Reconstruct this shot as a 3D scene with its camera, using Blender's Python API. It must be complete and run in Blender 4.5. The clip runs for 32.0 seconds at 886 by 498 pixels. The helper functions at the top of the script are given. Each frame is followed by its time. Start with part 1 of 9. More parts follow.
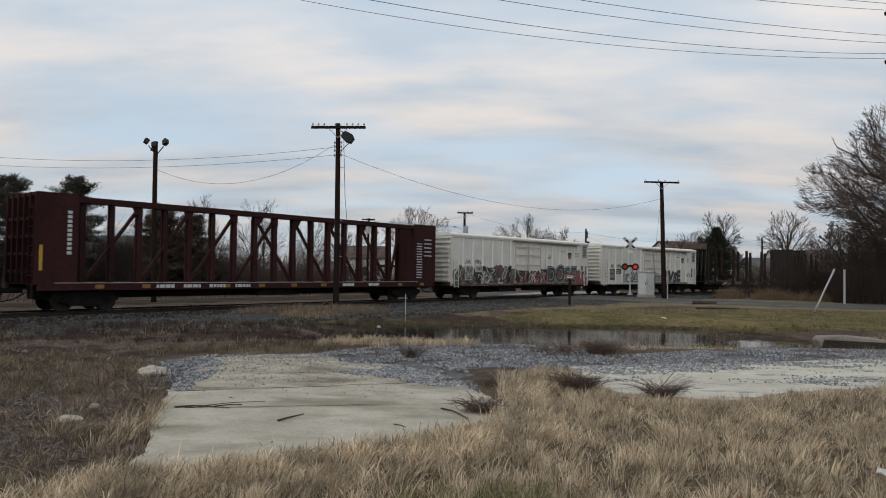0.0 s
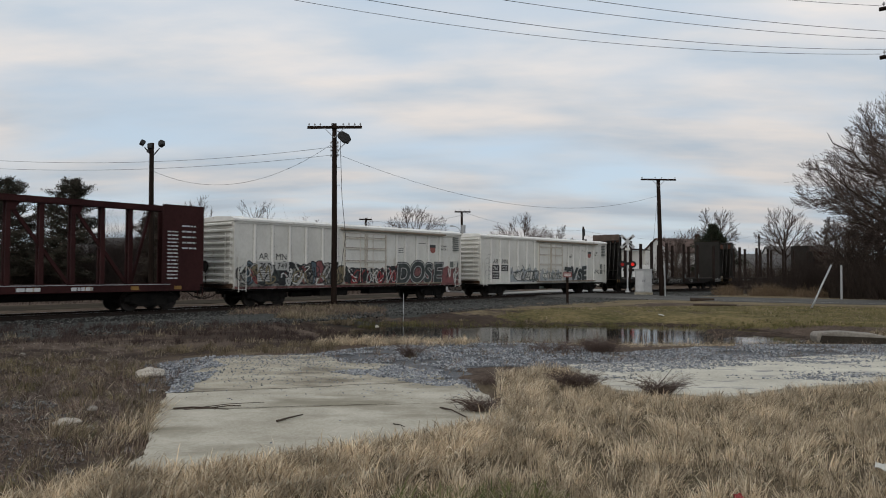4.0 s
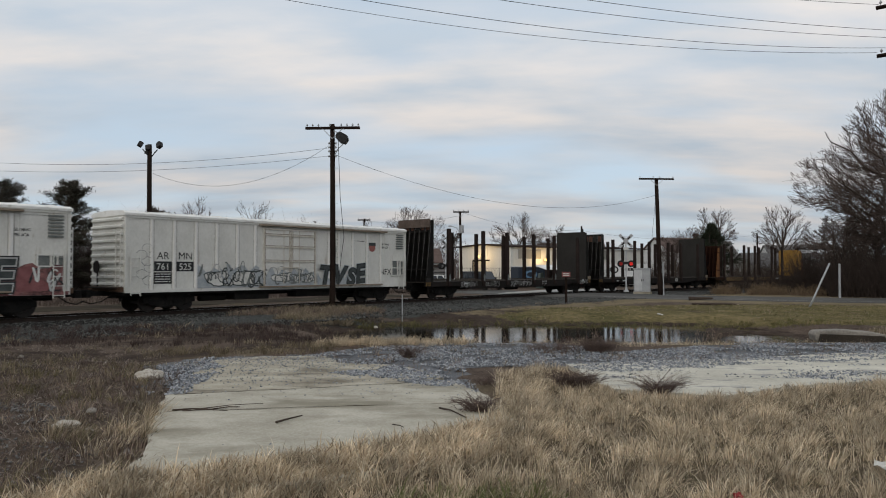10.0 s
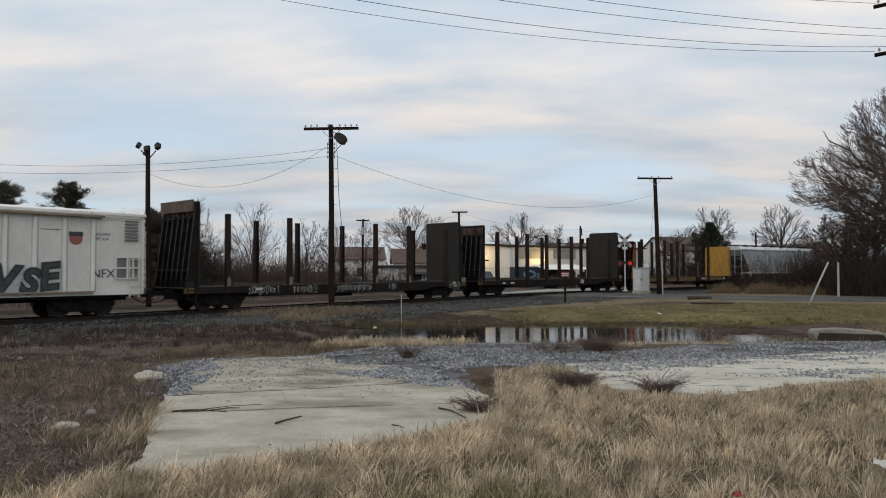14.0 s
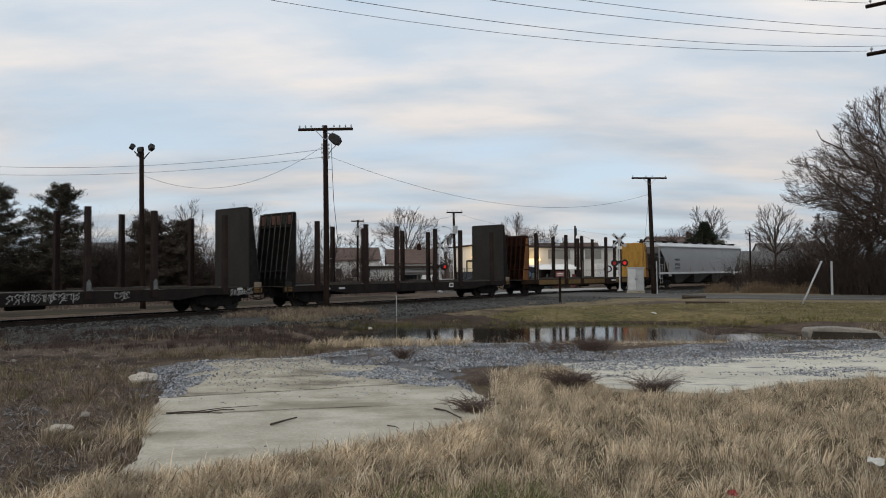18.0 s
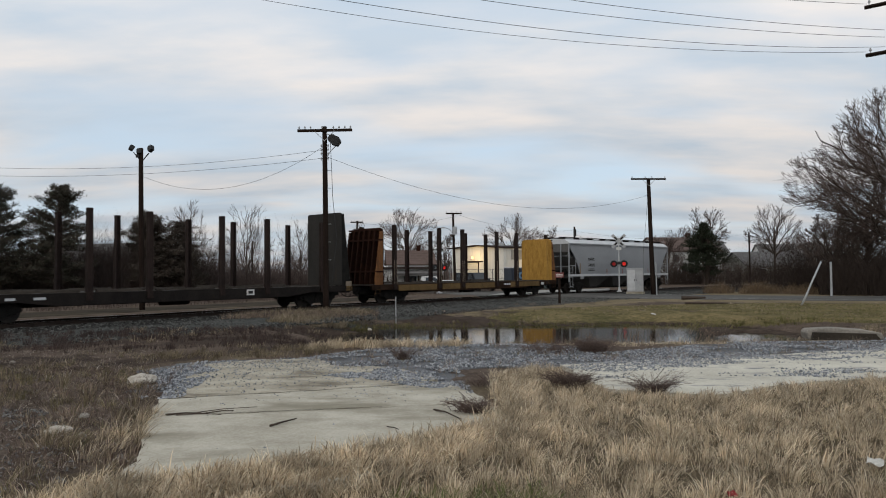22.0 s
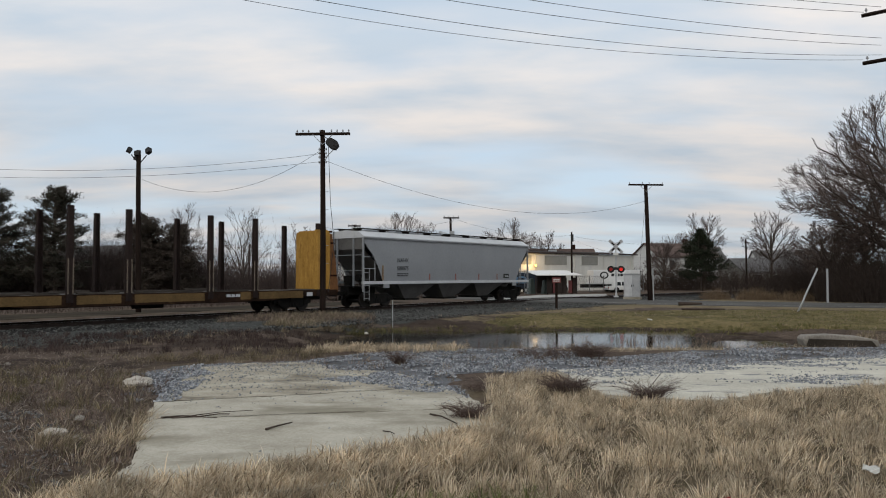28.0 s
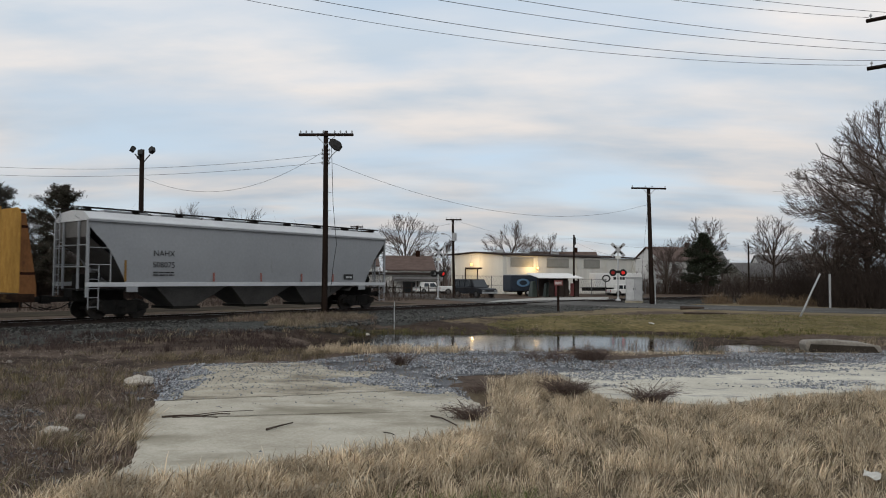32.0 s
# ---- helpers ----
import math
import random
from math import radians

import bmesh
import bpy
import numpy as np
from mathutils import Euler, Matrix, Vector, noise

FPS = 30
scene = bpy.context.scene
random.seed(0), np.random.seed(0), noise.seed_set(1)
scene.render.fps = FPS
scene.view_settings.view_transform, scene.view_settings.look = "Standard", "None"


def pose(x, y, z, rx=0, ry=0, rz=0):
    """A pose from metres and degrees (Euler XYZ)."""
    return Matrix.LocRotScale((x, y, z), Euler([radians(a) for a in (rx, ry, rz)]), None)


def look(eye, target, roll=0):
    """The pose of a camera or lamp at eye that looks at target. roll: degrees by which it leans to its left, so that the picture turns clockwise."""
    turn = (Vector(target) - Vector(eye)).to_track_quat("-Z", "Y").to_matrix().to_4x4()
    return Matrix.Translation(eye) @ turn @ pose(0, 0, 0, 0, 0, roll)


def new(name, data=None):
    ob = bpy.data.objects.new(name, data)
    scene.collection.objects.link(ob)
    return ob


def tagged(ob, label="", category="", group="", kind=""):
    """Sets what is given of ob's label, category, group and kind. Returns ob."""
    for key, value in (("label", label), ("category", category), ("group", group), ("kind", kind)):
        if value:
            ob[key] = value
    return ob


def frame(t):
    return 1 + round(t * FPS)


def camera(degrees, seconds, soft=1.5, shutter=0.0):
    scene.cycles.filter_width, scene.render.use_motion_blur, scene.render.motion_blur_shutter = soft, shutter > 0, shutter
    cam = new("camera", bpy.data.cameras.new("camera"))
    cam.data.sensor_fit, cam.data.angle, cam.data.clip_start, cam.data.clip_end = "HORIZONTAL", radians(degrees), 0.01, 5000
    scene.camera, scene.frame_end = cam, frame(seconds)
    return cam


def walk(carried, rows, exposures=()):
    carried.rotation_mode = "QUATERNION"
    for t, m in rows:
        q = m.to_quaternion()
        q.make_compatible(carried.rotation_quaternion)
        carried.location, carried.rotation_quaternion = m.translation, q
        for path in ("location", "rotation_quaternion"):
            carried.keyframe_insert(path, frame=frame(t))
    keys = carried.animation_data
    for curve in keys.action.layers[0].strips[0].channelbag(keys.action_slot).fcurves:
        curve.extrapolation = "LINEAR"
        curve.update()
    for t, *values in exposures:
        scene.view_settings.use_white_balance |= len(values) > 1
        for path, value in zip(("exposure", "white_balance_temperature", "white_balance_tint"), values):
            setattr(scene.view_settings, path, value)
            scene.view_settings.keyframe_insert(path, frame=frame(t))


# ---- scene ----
# The eye stands still; it only turns: seconds, tilt, turn, lean.
EYE = 1.93
TURNS = [
    (0.0, 1.781, 0.330, 0.771), (0.5, 1.805, 0.313, 0.742), (1.0, 1.790, 0.282, 0.713), (1.5, 1.789, 0.277, 0.632),
    (2.0, 1.777, 0.251, 0.580), (2.5, 1.724, 0.210, 0.365), (3.0, 1.711, 0.214, 0.319), (3.5, 1.712, 0.168, 0.291),
    (5.5, 1.740, 0.060, 0.193), (6.0, 1.725, 0.049, 0.176), (6.5, 1.743, 0.043, 0.128), (7.0, 1.764, 0.042, 0.102),
    (7.5, 1.729, 0.042, 0.134), (8.0, 1.727, 0.000, 0.153), (8.5, 1.719, -0.004, 0.017), (9.0, 1.717, 0.000, 0.000),
    (9.5, 1.717, 0.000, 0.000), (10.0, 1.738, 0.009, -0.005), (10.5, 1.710, 0.058, 0.051), (11.0, 1.669, 0.058, 0.130),
    (11.5, 1.642, 0.058, 0.043), (12.0, 1.647, 0.029, -0.032), (12.5, 1.706, -0.015, -0.175), (13.0, 1.741, -0.039, -0.266),
    (13.5, 1.799, -0.045, -0.265), (14.0, 1.752, -0.077, -0.212), (14.5, 1.742, -0.122, -0.279), (16.5, 1.773, -0.423, -0.431),
    (17.0, 1.754, -0.452, -0.463), (17.5, 1.773, -0.485, -0.433), (18.0, 1.781, -0.485, -0.452), (18.5, 1.795, -0.485, -0.470),
    (19.0, 1.804, -0.483, -0.433), (19.5, 1.800, -0.505, -0.384), (20.0, 1.804, -0.518, -0.368), (20.5, 1.800, -0.493, -0.385),
    (21.0, 1.792, -0.507, -0.497), (21.5, 1.838, -0.528, -0.469), (22.0, 1.860, -0.533, -0.486), (22.5, 1.844, -0.541, -0.465),
    (23.0, 1.853, -0.547, -0.432), (23.5, 1.858, -0.541, -0.415), (24.0, 1.858, -0.547, -0.425), (24.5, 1.890, -0.557, -0.331),
    (25.0, 1.950, -0.606, -0.221), (25.5, 2.054, -0.653, -0.099), (27.5, 2.189, -0.733, -0.083), (28.0, 2.203, -0.753, -0.112),
    (28.5, 2.248, -0.740, -0.127), (29.0, 2.256, -0.728, -0.083), (29.5, 2.250, -0.746, -0.092), (30.0, 2.251, -0.759, -0.102),
    (30.5, 2.262, -0.752, -0.083), (31.0, 2.297, -0.771, -0.101), (31.5, 2.321, -0.770, -0.070), (32.0, 2.345, -0.582, 0.408),
]
cam = camera(63.39, 32.0, soft=1.0, shutter=0.4)
walk(cam, [(t, pose(0, 0, EYE, 90 + tilt, 0, turn) @ pose(0, 0, 0, 0, 0, lean)) for t, tilt, turn, lean in TURNS],
     exposures=[(0, 0.02), (6, 0.0), (12.4, 0.0), (14, 0.09), (18, 0.11), (24, 0.10), (32, 0.09)])

# ---- light ----
world = bpy.data.worlds.new("sky")
scene.world = world
world.use_nodes = True


def build_sky():
    nt = world.node_tree
    nt.nodes.clear()
    N, L = nt.nodes.new, nt.links.new
    out = N("ShaderNodeOutputWorld")
    sky = N("ShaderNodeTexSky")
    sky.sky_type, sky.sun_disc = "NISHITA", False
    sky.sun_elevation, sky.sun_rotation = radians(24), radians(205)
    sky.air_density, sky.dust_density, sky.ozone_density = 1.0, 1.5, 2.0
    blue = N("ShaderNodeBackground")
    blue.inputs["Strength"].default_value = 0.15
    L(sky.outputs[0], blue.inputs["Color"])
    # broken stratus sheet: noise on a plane high above, drawn out into bands
    co = N("ShaderNodeTexCoord")
    sep = N("ShaderNodeSeparateXYZ")
    L(co.outputs["Generated"], sep.inputs[0])
    up = N("ShaderNodeMath")
    up.operation = "MAXIMUM"
    up.inputs[1].default_value = 0.0
    L(sep.outputs["Z"], up.inputs[0])
    lift = N("ShaderNodeMath")
    lift.operation = "ADD"
    lift.inputs[1].default_value = 0.16
    L(up.outputs[0], lift.inputs[0])
    dx, dy = N("ShaderNodeMath"), N("ShaderNodeMath")
    for d, axis in ((dx, "X"), (dy, "Y")):
        d.operation = "DIVIDE"
        L(sep.outputs[axis], d.inputs[0])
        L(lift.outputs[0], d.inputs[1])
    flat = N("ShaderNodeCombineXYZ")
    L(dx.outputs[0], flat.inputs["X"])
    L(dy.outputs[0], flat.inputs["Y"])
    turn = N("ShaderNodeMapping")
    turn.inputs["Rotation"].default_value = (0, 0, radians(16))
    turn.inputs["Scale"].default_value = (0.5, 1.0, 1.0)
    turn.inputs["Location"].default_value = (0.35, 2.1, 0)
    L(flat.outputs[0], turn.inputs["Vector"])
    big = N("ShaderNodeTexNoise")
    big.inputs["Scale"].default_value, big.inputs["Detail"].default_value = 1.55, 6
    big.inputs["Roughness"].default_value, big.inputs["Distortion"].default_value = 0.48, 0.35
    L(turn.outputs[0], big.inputs["Vector"])
    cover = N("ShaderNodeValToRGB")
    cover.color_ramp.elements[0].position, cover.color_ramp.elements[0].color = 0.31, (0, 0, 0, 1)
    cover.color_ramp.elements[1].position, cover.color_ramp.elements[1].color = 0.57, (1, 1, 1, 1)
    L(big.outputs[0], cover.inputs[0])
    fine = N("ShaderNodeTexNoise")
    fine.inputs["Scale"].default_value, fine.inputs["Detail"].default_value = 2.9, 7
    fine.inputs["Roughness"].default_value = 0.5
    L(turn.outputs[0], fine.inputs["Vector"])
    tone = N("ShaderNodeValToRGB")
    tone.color_ramp.elements[0].position, tone.color_ramp.elements[0].color = 0.36, (0.537, 0.61, 0.688, 1)
    tone.color_ramp.elements[1].position, tone.color_ramp.elements[1].color = 0.66, (0.82, 0.775, 0.746, 1)
    L(fine.outputs[0], tone.inputs[0])
    cloud = N("ShaderNodeBackground")
    fade = N("ShaderNodeMapRange")
    fade.inputs["From Min"].default_value, fade.inputs["From Max"].default_value = 0.0, 0.32
    fade.inputs["To Min"].default_value, fade.inputs["To Max"].default_value = 0.71, 1.05
    L(sep.outputs["Z"], fade.inputs["Value"])
    L(fade.outputs[0], cloud.inputs["Strength"])
    L(tone.outputs[0], cloud.inputs["Color"])
    high = N("ShaderNodeBackground")
    high.inputs["Color"].default_value = (0.548, 0.648, 0.75, 1)
    high.inputs["Strength"].default_value = 1.0
    add = N("ShaderNodeMixShader")
    add.inputs[0].default_value = 0.85
    L(blue.outputs[0], add.inputs[1])
    L(high.outputs[0], add.inputs[2])
    mix = N("ShaderNodeMixShader")
    L(cover.outputs[0], mix.inputs[0])
    L(add.outputs[0], mix.inputs[1])
    L(cloud.outputs[0], mix.inputs[2])
    L(mix.outputs[0], out.inputs["Surface"])


build_sky()
sun_data = bpy.data.lights.new("sun", "SUN")
sun_data.energy, sun_data.angle, sun_data.color = 0.68, radians(60), (1.0, 0.90, 0.75)
sun = new("sun", sun_data)
sun.matrix_world = look((0, 0, 60), (18, 40, 30))


# ---- materials ----
def surf(name, c1, c2, rough=0.8, metal=0.0, s1=1.2, s2=25.0, stretch=(1, 1, 1), bump=0.15, spot=None, spec=0.3, random_tone=0.0, dist=0.02):
    """Two tones mixed by coarse and fine noise, fine relief, and spots (colour, amount, scale, stretch)."""
    m = bpy.data.materials.new(name)
    m.use_nodes = True
    nt = m.node_tree
    N, L = nt.nodes.new, nt.links.new
    b = nt.nodes["Principled BSDF"]
    co = N("ShaderNodeTexCoord")
    mp = N("ShaderNodeMapping")
    mp.inputs["Scale"].default_value = stretch
    L(co.outputs["Object"], mp.inputs["Vector"])
    n1, n2 = N("ShaderNodeTexNoise"), N("ShaderNodeTexNoise")
    for n, s in ((n1, s1), (n2, s2)):
        n.inputs["Scale"].default_value, n.inputs["Detail"].default_value, n.inputs["Roughness"].default_value = s, 4, 0.6
        L(mp.outputs[0], n.inputs["Vector"])
    mx = N("ShaderNodeMix")
    mx.data_type = "FLOAT"
    mx.inputs[0].default_value = 0.42
    L(n1.outputs[0], mx.inputs[2])
    L(n2.outputs[0], mx.inputs[3])
    rp = N("ShaderNodeValToRGB")
    rp.color_ramp.elements[0].position, rp.color_ramp.elements[0].color = 0.36, (*c1, 1)
    rp.color_ramp.elements[1].position, rp.color_ramp.elements[1].color = 0.64, (*c2, 1)
    L(mx.outputs[0], rp.inputs[0])
    col = rp.outputs[0]
    if spot:
        sc, amount, scale, sst = spot
        mp2 = N("ShaderNodeMapping")
        mp2.inputs["Scale"].default_value = sst
        L(co.outputs["Object"], mp2.inputs["Vector"])
        n3 = N("ShaderNodeTexNoise")
        n3.inputs["Scale"].default_value, n3.inputs["Detail"].default_value, n3.inputs["Roughness"].default_value = scale, 6, 0.65
        L(mp2.outputs[0], n3.inputs["Vector"])
        r3 = N("ShaderNodeValToRGB")
        r3.color_ramp.elements[0].position, r3.color_ramp.elements[0].color = 0.70 - amount * 0.3, (0, 0, 0, 1)
        r3.color_ramp.elements[1].position, r3.color_ramp.elements[1].color = 0.80 - amount * 0.25, (1, 1, 1, 1)
        L(n3.outputs[0], r3.inputs[0])
        m3 = N("ShaderNodeMixRGB")
        L(r3.outputs[0], m3.inputs[0])
        L(col, m3.inputs[1])
        m3.inputs[2].default_value = (*sc, 1)
        col = m3.outputs[0]
    if random_tone:
        info = N("ShaderNodeObjectInfo")
        hsv = N("ShaderNodeHueSaturation")
        mr = N("ShaderNodeMapRange")
        mr.inputs["To Min"].default_value, mr.inputs["To Max"].default_value = 1 - random_tone, 1 + random_tone
        L(info.outputs["Random"], mr.inputs["Value"])
        L(mr.outputs[0], hsv.inputs["Value"])
        L(col, hsv.inputs["Color"])
        col = hsv.outputs[0]
    L(col, b.inputs["Base Color"])
    b.inputs["Roughness"].default_value, b.inputs["Metallic"].default_value = rough, metal
    b.inputs["Specular IOR Level"].default_value = spec
    if bump:
        bp = N("ShaderNodeBump")
        bp.inputs["Strength"].default_value, bp.inputs["Distance"].default_value = bump, dist
        L(mx.outputs[0], bp.inputs["Height"])
        L(bp.outputs[0], b.inputs["Normal"])
    return m


def blades(name, tones, rough=0.8, through_light=0.0, patch=0.0):
    """A material for blades, twigs and stones joined in one mesh: each island takes its own tone."""
    m = bpy.data.materials.new(name)
    m.use_nodes = True
    nt = m.node_tree
    N, L = nt.nodes.new, nt.links.new
    b = nt.nodes["Principled BSDF"]
    geo = N("ShaderNodeNewGeometry")
    rp = N("ShaderNodeValToRGB")
    while len(rp.color_ramp.elements) < len(tones):
        rp.color_ramp.elements.new(0.5)
    for i, c in enumerate(tones):
        rp.color_ramp.elements[i].position = i / max(1, len(tones) - 1)
        rp.color_ramp.elements[i].color = (*c, 1)
    L(geo.outputs["Random Per Island"], rp.inputs[0])
    col = rp.outputs[0]
    if patch:
        # tussocks differ: weathered grey-brown ones stand among bleached ones
        co = N("ShaderNodeTexCoord")
        nz = N("ShaderNodeTexNoise")
        nz.inputs["Scale"].default_value, nz.inputs["Detail"].default_value, nz.inputs["Roughness"].default_value = 1.7, 5, 0.7
        L(co.outputs["Object"], nz.inputs["Vector"])
        mr = N("ShaderNodeMapRange")
        mr.inputs["From Min"].default_value, mr.inputs["From Max"].default_value = 0.36, 0.62
        mr.inputs["To Min"].default_value, mr.inputs["To Max"].default_value = 1 - patch, 1 + patch * 0.45
        L(nz.outputs[0], mr.inputs["Value"])
        hsv = N("ShaderNodeHueSaturation")
        L(mr.outputs[0], hsv.inputs["Value"])
        L(col, hsv.inputs["Color"])
        col = hsv.outputs[0]
    L(col, b.inputs["Base Color"])
    b.inputs["Roughness"].default_value = rough
    b.inputs["Specular IOR Level"].default_value = 0.15
    if through_light:
        tr = N("ShaderNodeBsdfTranslucent")
        L(col, tr.inputs["Color"])
        mx = N("ShaderNodeMixShader")
        mx.inputs[0].default_value = through_light
        L(b.outputs[0], mx.inputs[1])
        L(tr.outputs[0], mx.inputs[2])
        L(mx.outputs[0], nt.nodes["Material Output"].inputs["Surface"])
    return m


def glow(name, color, strength):
    m = bpy.data.materials.new(name)
    m.use_nodes = True
    b = m.node_tree.nodes["Principled BSDF"]
    b.inputs["Base Color"].default_value = (*color, 1)
    b.inputs["Emission Color"].default_value = (*color, 1)
    b.inputs["Emission Strength"].default_value = strength
    return m


def clear_glass(name, tint=(0.02, 0.025, 0.03)):
    m = bpy.data.materials.new(name)
    m.use_nodes = True
    b = m.node_tree.nodes["Principled BSDF"]
    b.inputs["Base Color"].default_value = (*tint, 1)
    b.inputs["Roughness"].default_value = 0.06
    b.inputs["Specular IOR Level"].default_value = 0.6
    return m


# train
M_WHITE = surf("chalky_white_paint", (0.54, 0.53, 0.49), (0.68, 0.67, 0.63), 0.6, 0, 0.9, 14, (1, 1, 0.55), 0.03, ((0.33, 0.27, 0.195), 0.26, 1.6, (1.6, 1, 0.28)))
# brighter copy of the side white: the light the posts catch is painted in
M_POST = surf("brightened_white_post_paint", (0.60, 0.59, 0.56), (0.73, 0.72, 0.69), 0.6, 0, 0.9, 14, (1, 1, 0.4), 0.03, ((0.40, 0.33, 0.25), 0.2, 2.0, (2, 2, 0.3)))
# streaky grey for the shadow lines painted beside the posts
M_POSTSHADE = surf("grey_post_shadow", (0.24, 0.22, 0.19), (0.44, 0.42, 0.38), 0.8, 0, 1.5, 16, (1, 1, 0.25), 0.0)
M_GAP = surf("grimy_panel_gap", (0.17, 0.14, 0.11), (0.36, 0.32, 0.27), 0.9, 0, 1.5, 16, (1, 1, 0.5), 0.0)
M_ROOF = surf("white_roof_coating", (0.66, 0.65, 0.62), (0.80, 0.79, 0.76), 0.7, 0, 1.5, 20, (1, 1, 1), 0.1, ((0.45, 0.42, 0.36), 0.3, 2.0, (1, 1, 1)))
M_DARK = surf("grimy_black_steel", (0.008, 0.008, 0.008), (0.021, 0.019, 0.017), 0.85, 0.0, 3, 40, (1, 1, 1), 0.2, ((0.022, 0.015, 0.010), 0.2, 3, (1, 1, 1)), spec=0.08)
M_RED = surf("oxide_red_paint", (0.024, 0.0085, 0.0085), (0.046, 0.0160, 0.0155), 0.75, 0, 0.8, 15, (1, 1, 0.6), 0.06, ((0.018, 0.010, 0.008), 0.35, 2, (1.5, 1, 0.5)), spec=0.12)
M_FLAT = surf("weathered_dark_brown_paint", (0.011, 0.0095, 0.009), (0.024, 0.020, 0.018), 0.85, 0, 1.0, 18, (1, 1, 0.4), 0.1, ((0.038, 0.021, 0.013), 0.3, 1.6, (1, 1, 0.4)), spec=0.1)
M_BULK = surf("dull_grey_brown_steel_sheet", (0.024, 0.0225, 0.0205), (0.036, 0.034, 0.031), 0.8, 0, 0.7, 14, (1, 1, 0.5), 0.05, ((0.06, 0.037, 0.024), 0.16, 1.2, (2, 2, 0.35)), spec=0.12)
M_RUST = surf("flaking_rust_red_paint", (0.014, 0.0065, 0.005), (0.036, 0.0145, 0.0085), 0.9, 0, 1.2, 14, (1, 1, 0.5), 0.25, ((0.055, 0.022, 0.010), 0.35, 1.8, (1, 1, 0.4)), spec=0.08)
M_YELLOW = surf("weathered_yellow_plywood", (0.27, 0.145, 0.03), (0.46, 0.26, 0.06), 0.85, 0, 2.2, 9, (2.2, 2.2, 0.7), 0.15, ((0.22, 0.11, 0.025), 0.40, 3.0, (1.2, 1.2, 0.35)), spec=0.15)
M_DECK = surf("grey_worn_deck_planks", (0.025, 0.021, 0.018), (0.075, 0.062, 0.05), 0.9, 0, 2, 20, (0.3, 6, 1), 0.3)
M_STAKE = surf("rusty_dark_stake_steel", (0.016, 0.0115, 0.011), (0.038, 0.026, 0.022), 0.85, 0, 2.0, 20, (1, 1, 0.5), 0.15, spec=0.1)
M_GREY = surf("satin_grey_hopper_paint", (0.245, 0.255, 0.268), (0.295, 0.305, 0.318), 0.45, 0, 0.5, 9, (1, 1, 0.8), 0.01, ((0.19, 0.19, 0.19), 0.20, 0.8, (1.2, 1, 0.5)))
M_GREYL = surf("light_grey_trim_paint", (0.45, 0.46, 0.47), (0.55, 0.56, 0.57), 0.5, 0, 1, 15, (1, 1, 1), 0.03)
M_WHEEL = surf("worn_wheel_steel", (0.013, 0.012, 0.011), (0.034, 0.027, 0.023), 0.65, 0.2, 4, 40)
M_BLACKP = surf("black_stencil_paint", (0.012, 0.012, 0.013), (0.03, 0.03, 0.03), 0.7, 0, 2, 30, bump=0.0)
M_WHITEP = surf("white_stencil_paint", (0.50, 0.50, 0.48), (0.66, 0.66, 0.63), 0.7, 0, 3, 30, bump=0.0)
M_YELP = surf("yellow_reflector_sheet", (0.36, 0.22, 0.03), (0.52, 0.33, 0.05), 0.4, 0, 3, 30, bump=0.0)
# ground
M_RAIL = surf("rail_steel_rusty_web", (0.014, 0.010, 0.008), (0.034, 0.023, 0.018), 0.8, 0.1, 3, 30)
M_RAILTOP = surf("polished_rail_head", (0.36, 0.36, 0.36), (0.5, 0.5, 0.5), 0.32, 1.0, 4, 40, bump=0.02)
M_TIE = surf("creosoted_tie_timber", (0.014, 0.012, 0.011), (0.04, 0.033, 0.027), 0.9, 0, 2, 20, (4, 0.6, 4), 0.4, random_tone=0.25)
M_CONC = surf("pale_weathered_concrete", (0.30, 0.272, 0.212), (0.50, 0.465, 0.385), 0.9, 0, 1.3, 34, (0.9, 1.1, 1), 0.2, ((0.235, 0.21, 0.155), 0.62, 0.6, (0.6, 1.1, 1)), dist=0.01)
M_CONC2 = surf("dirt_stained_concrete", (0.24, 0.21, 0.155), (0.47, 0.43, 0.345), 0.92, 0, 1.6, 30, (0.9, 1.1, 1), 0.25, ((0.17, 0.145, 0.105), 0.62, 0.9, (0.7, 1.1, 1)), dist=0.01)
M_ASPH = surf("worn_grey_asphalt", (0.068, 0.066, 0.062), (0.125, 0.120, 0.112), 0.9, 0, 0.25, 30, (1, 1, 1), 0.2, ((0.16, 0.15, 0.135), 0.3, 0.6, (1, 1, 1)), spec=0.06)
M_POLE = surf("weathered_creosote_pole_wood", (0.012, 0.0085, 0.007), (0.031, 0.021, 0.017), 0.95, 0, 2.0, 30, (3, 3, 0.25), 0.3, spec=0.05)
M_GALV = surf("galvanised_steel", (0.30, 0.31, 0.32), (0.42, 0.43, 0.44), 0.5, 0.3, 2, 25, bump=0.03)
M_SIL = surf("aluminium_paint", (0.42, 0.43, 0.44), (0.55, 0.56, 0.57), 0.45, 0.2, 2, 25, bump=0.03)
M_WIRE = surf("black_cable_sheath", (0.015, 0.015, 0.016), (0.03, 0.03, 0.03), 0.6, 0, 2, 20, bump=0)
M_BARK = surf("grey_brown_bark", (0.045, 0.034, 0.028), (0.085, 0.066, 0.054), 0.95, 0, 3, 30, (1, 1, 0.4), 0.4)
M_TWIG = blades("bare_twigs", [(0.065, 0.049, 0.044), (0.115, 0.088, 0.078), (0.088, 0.065, 0.058)])
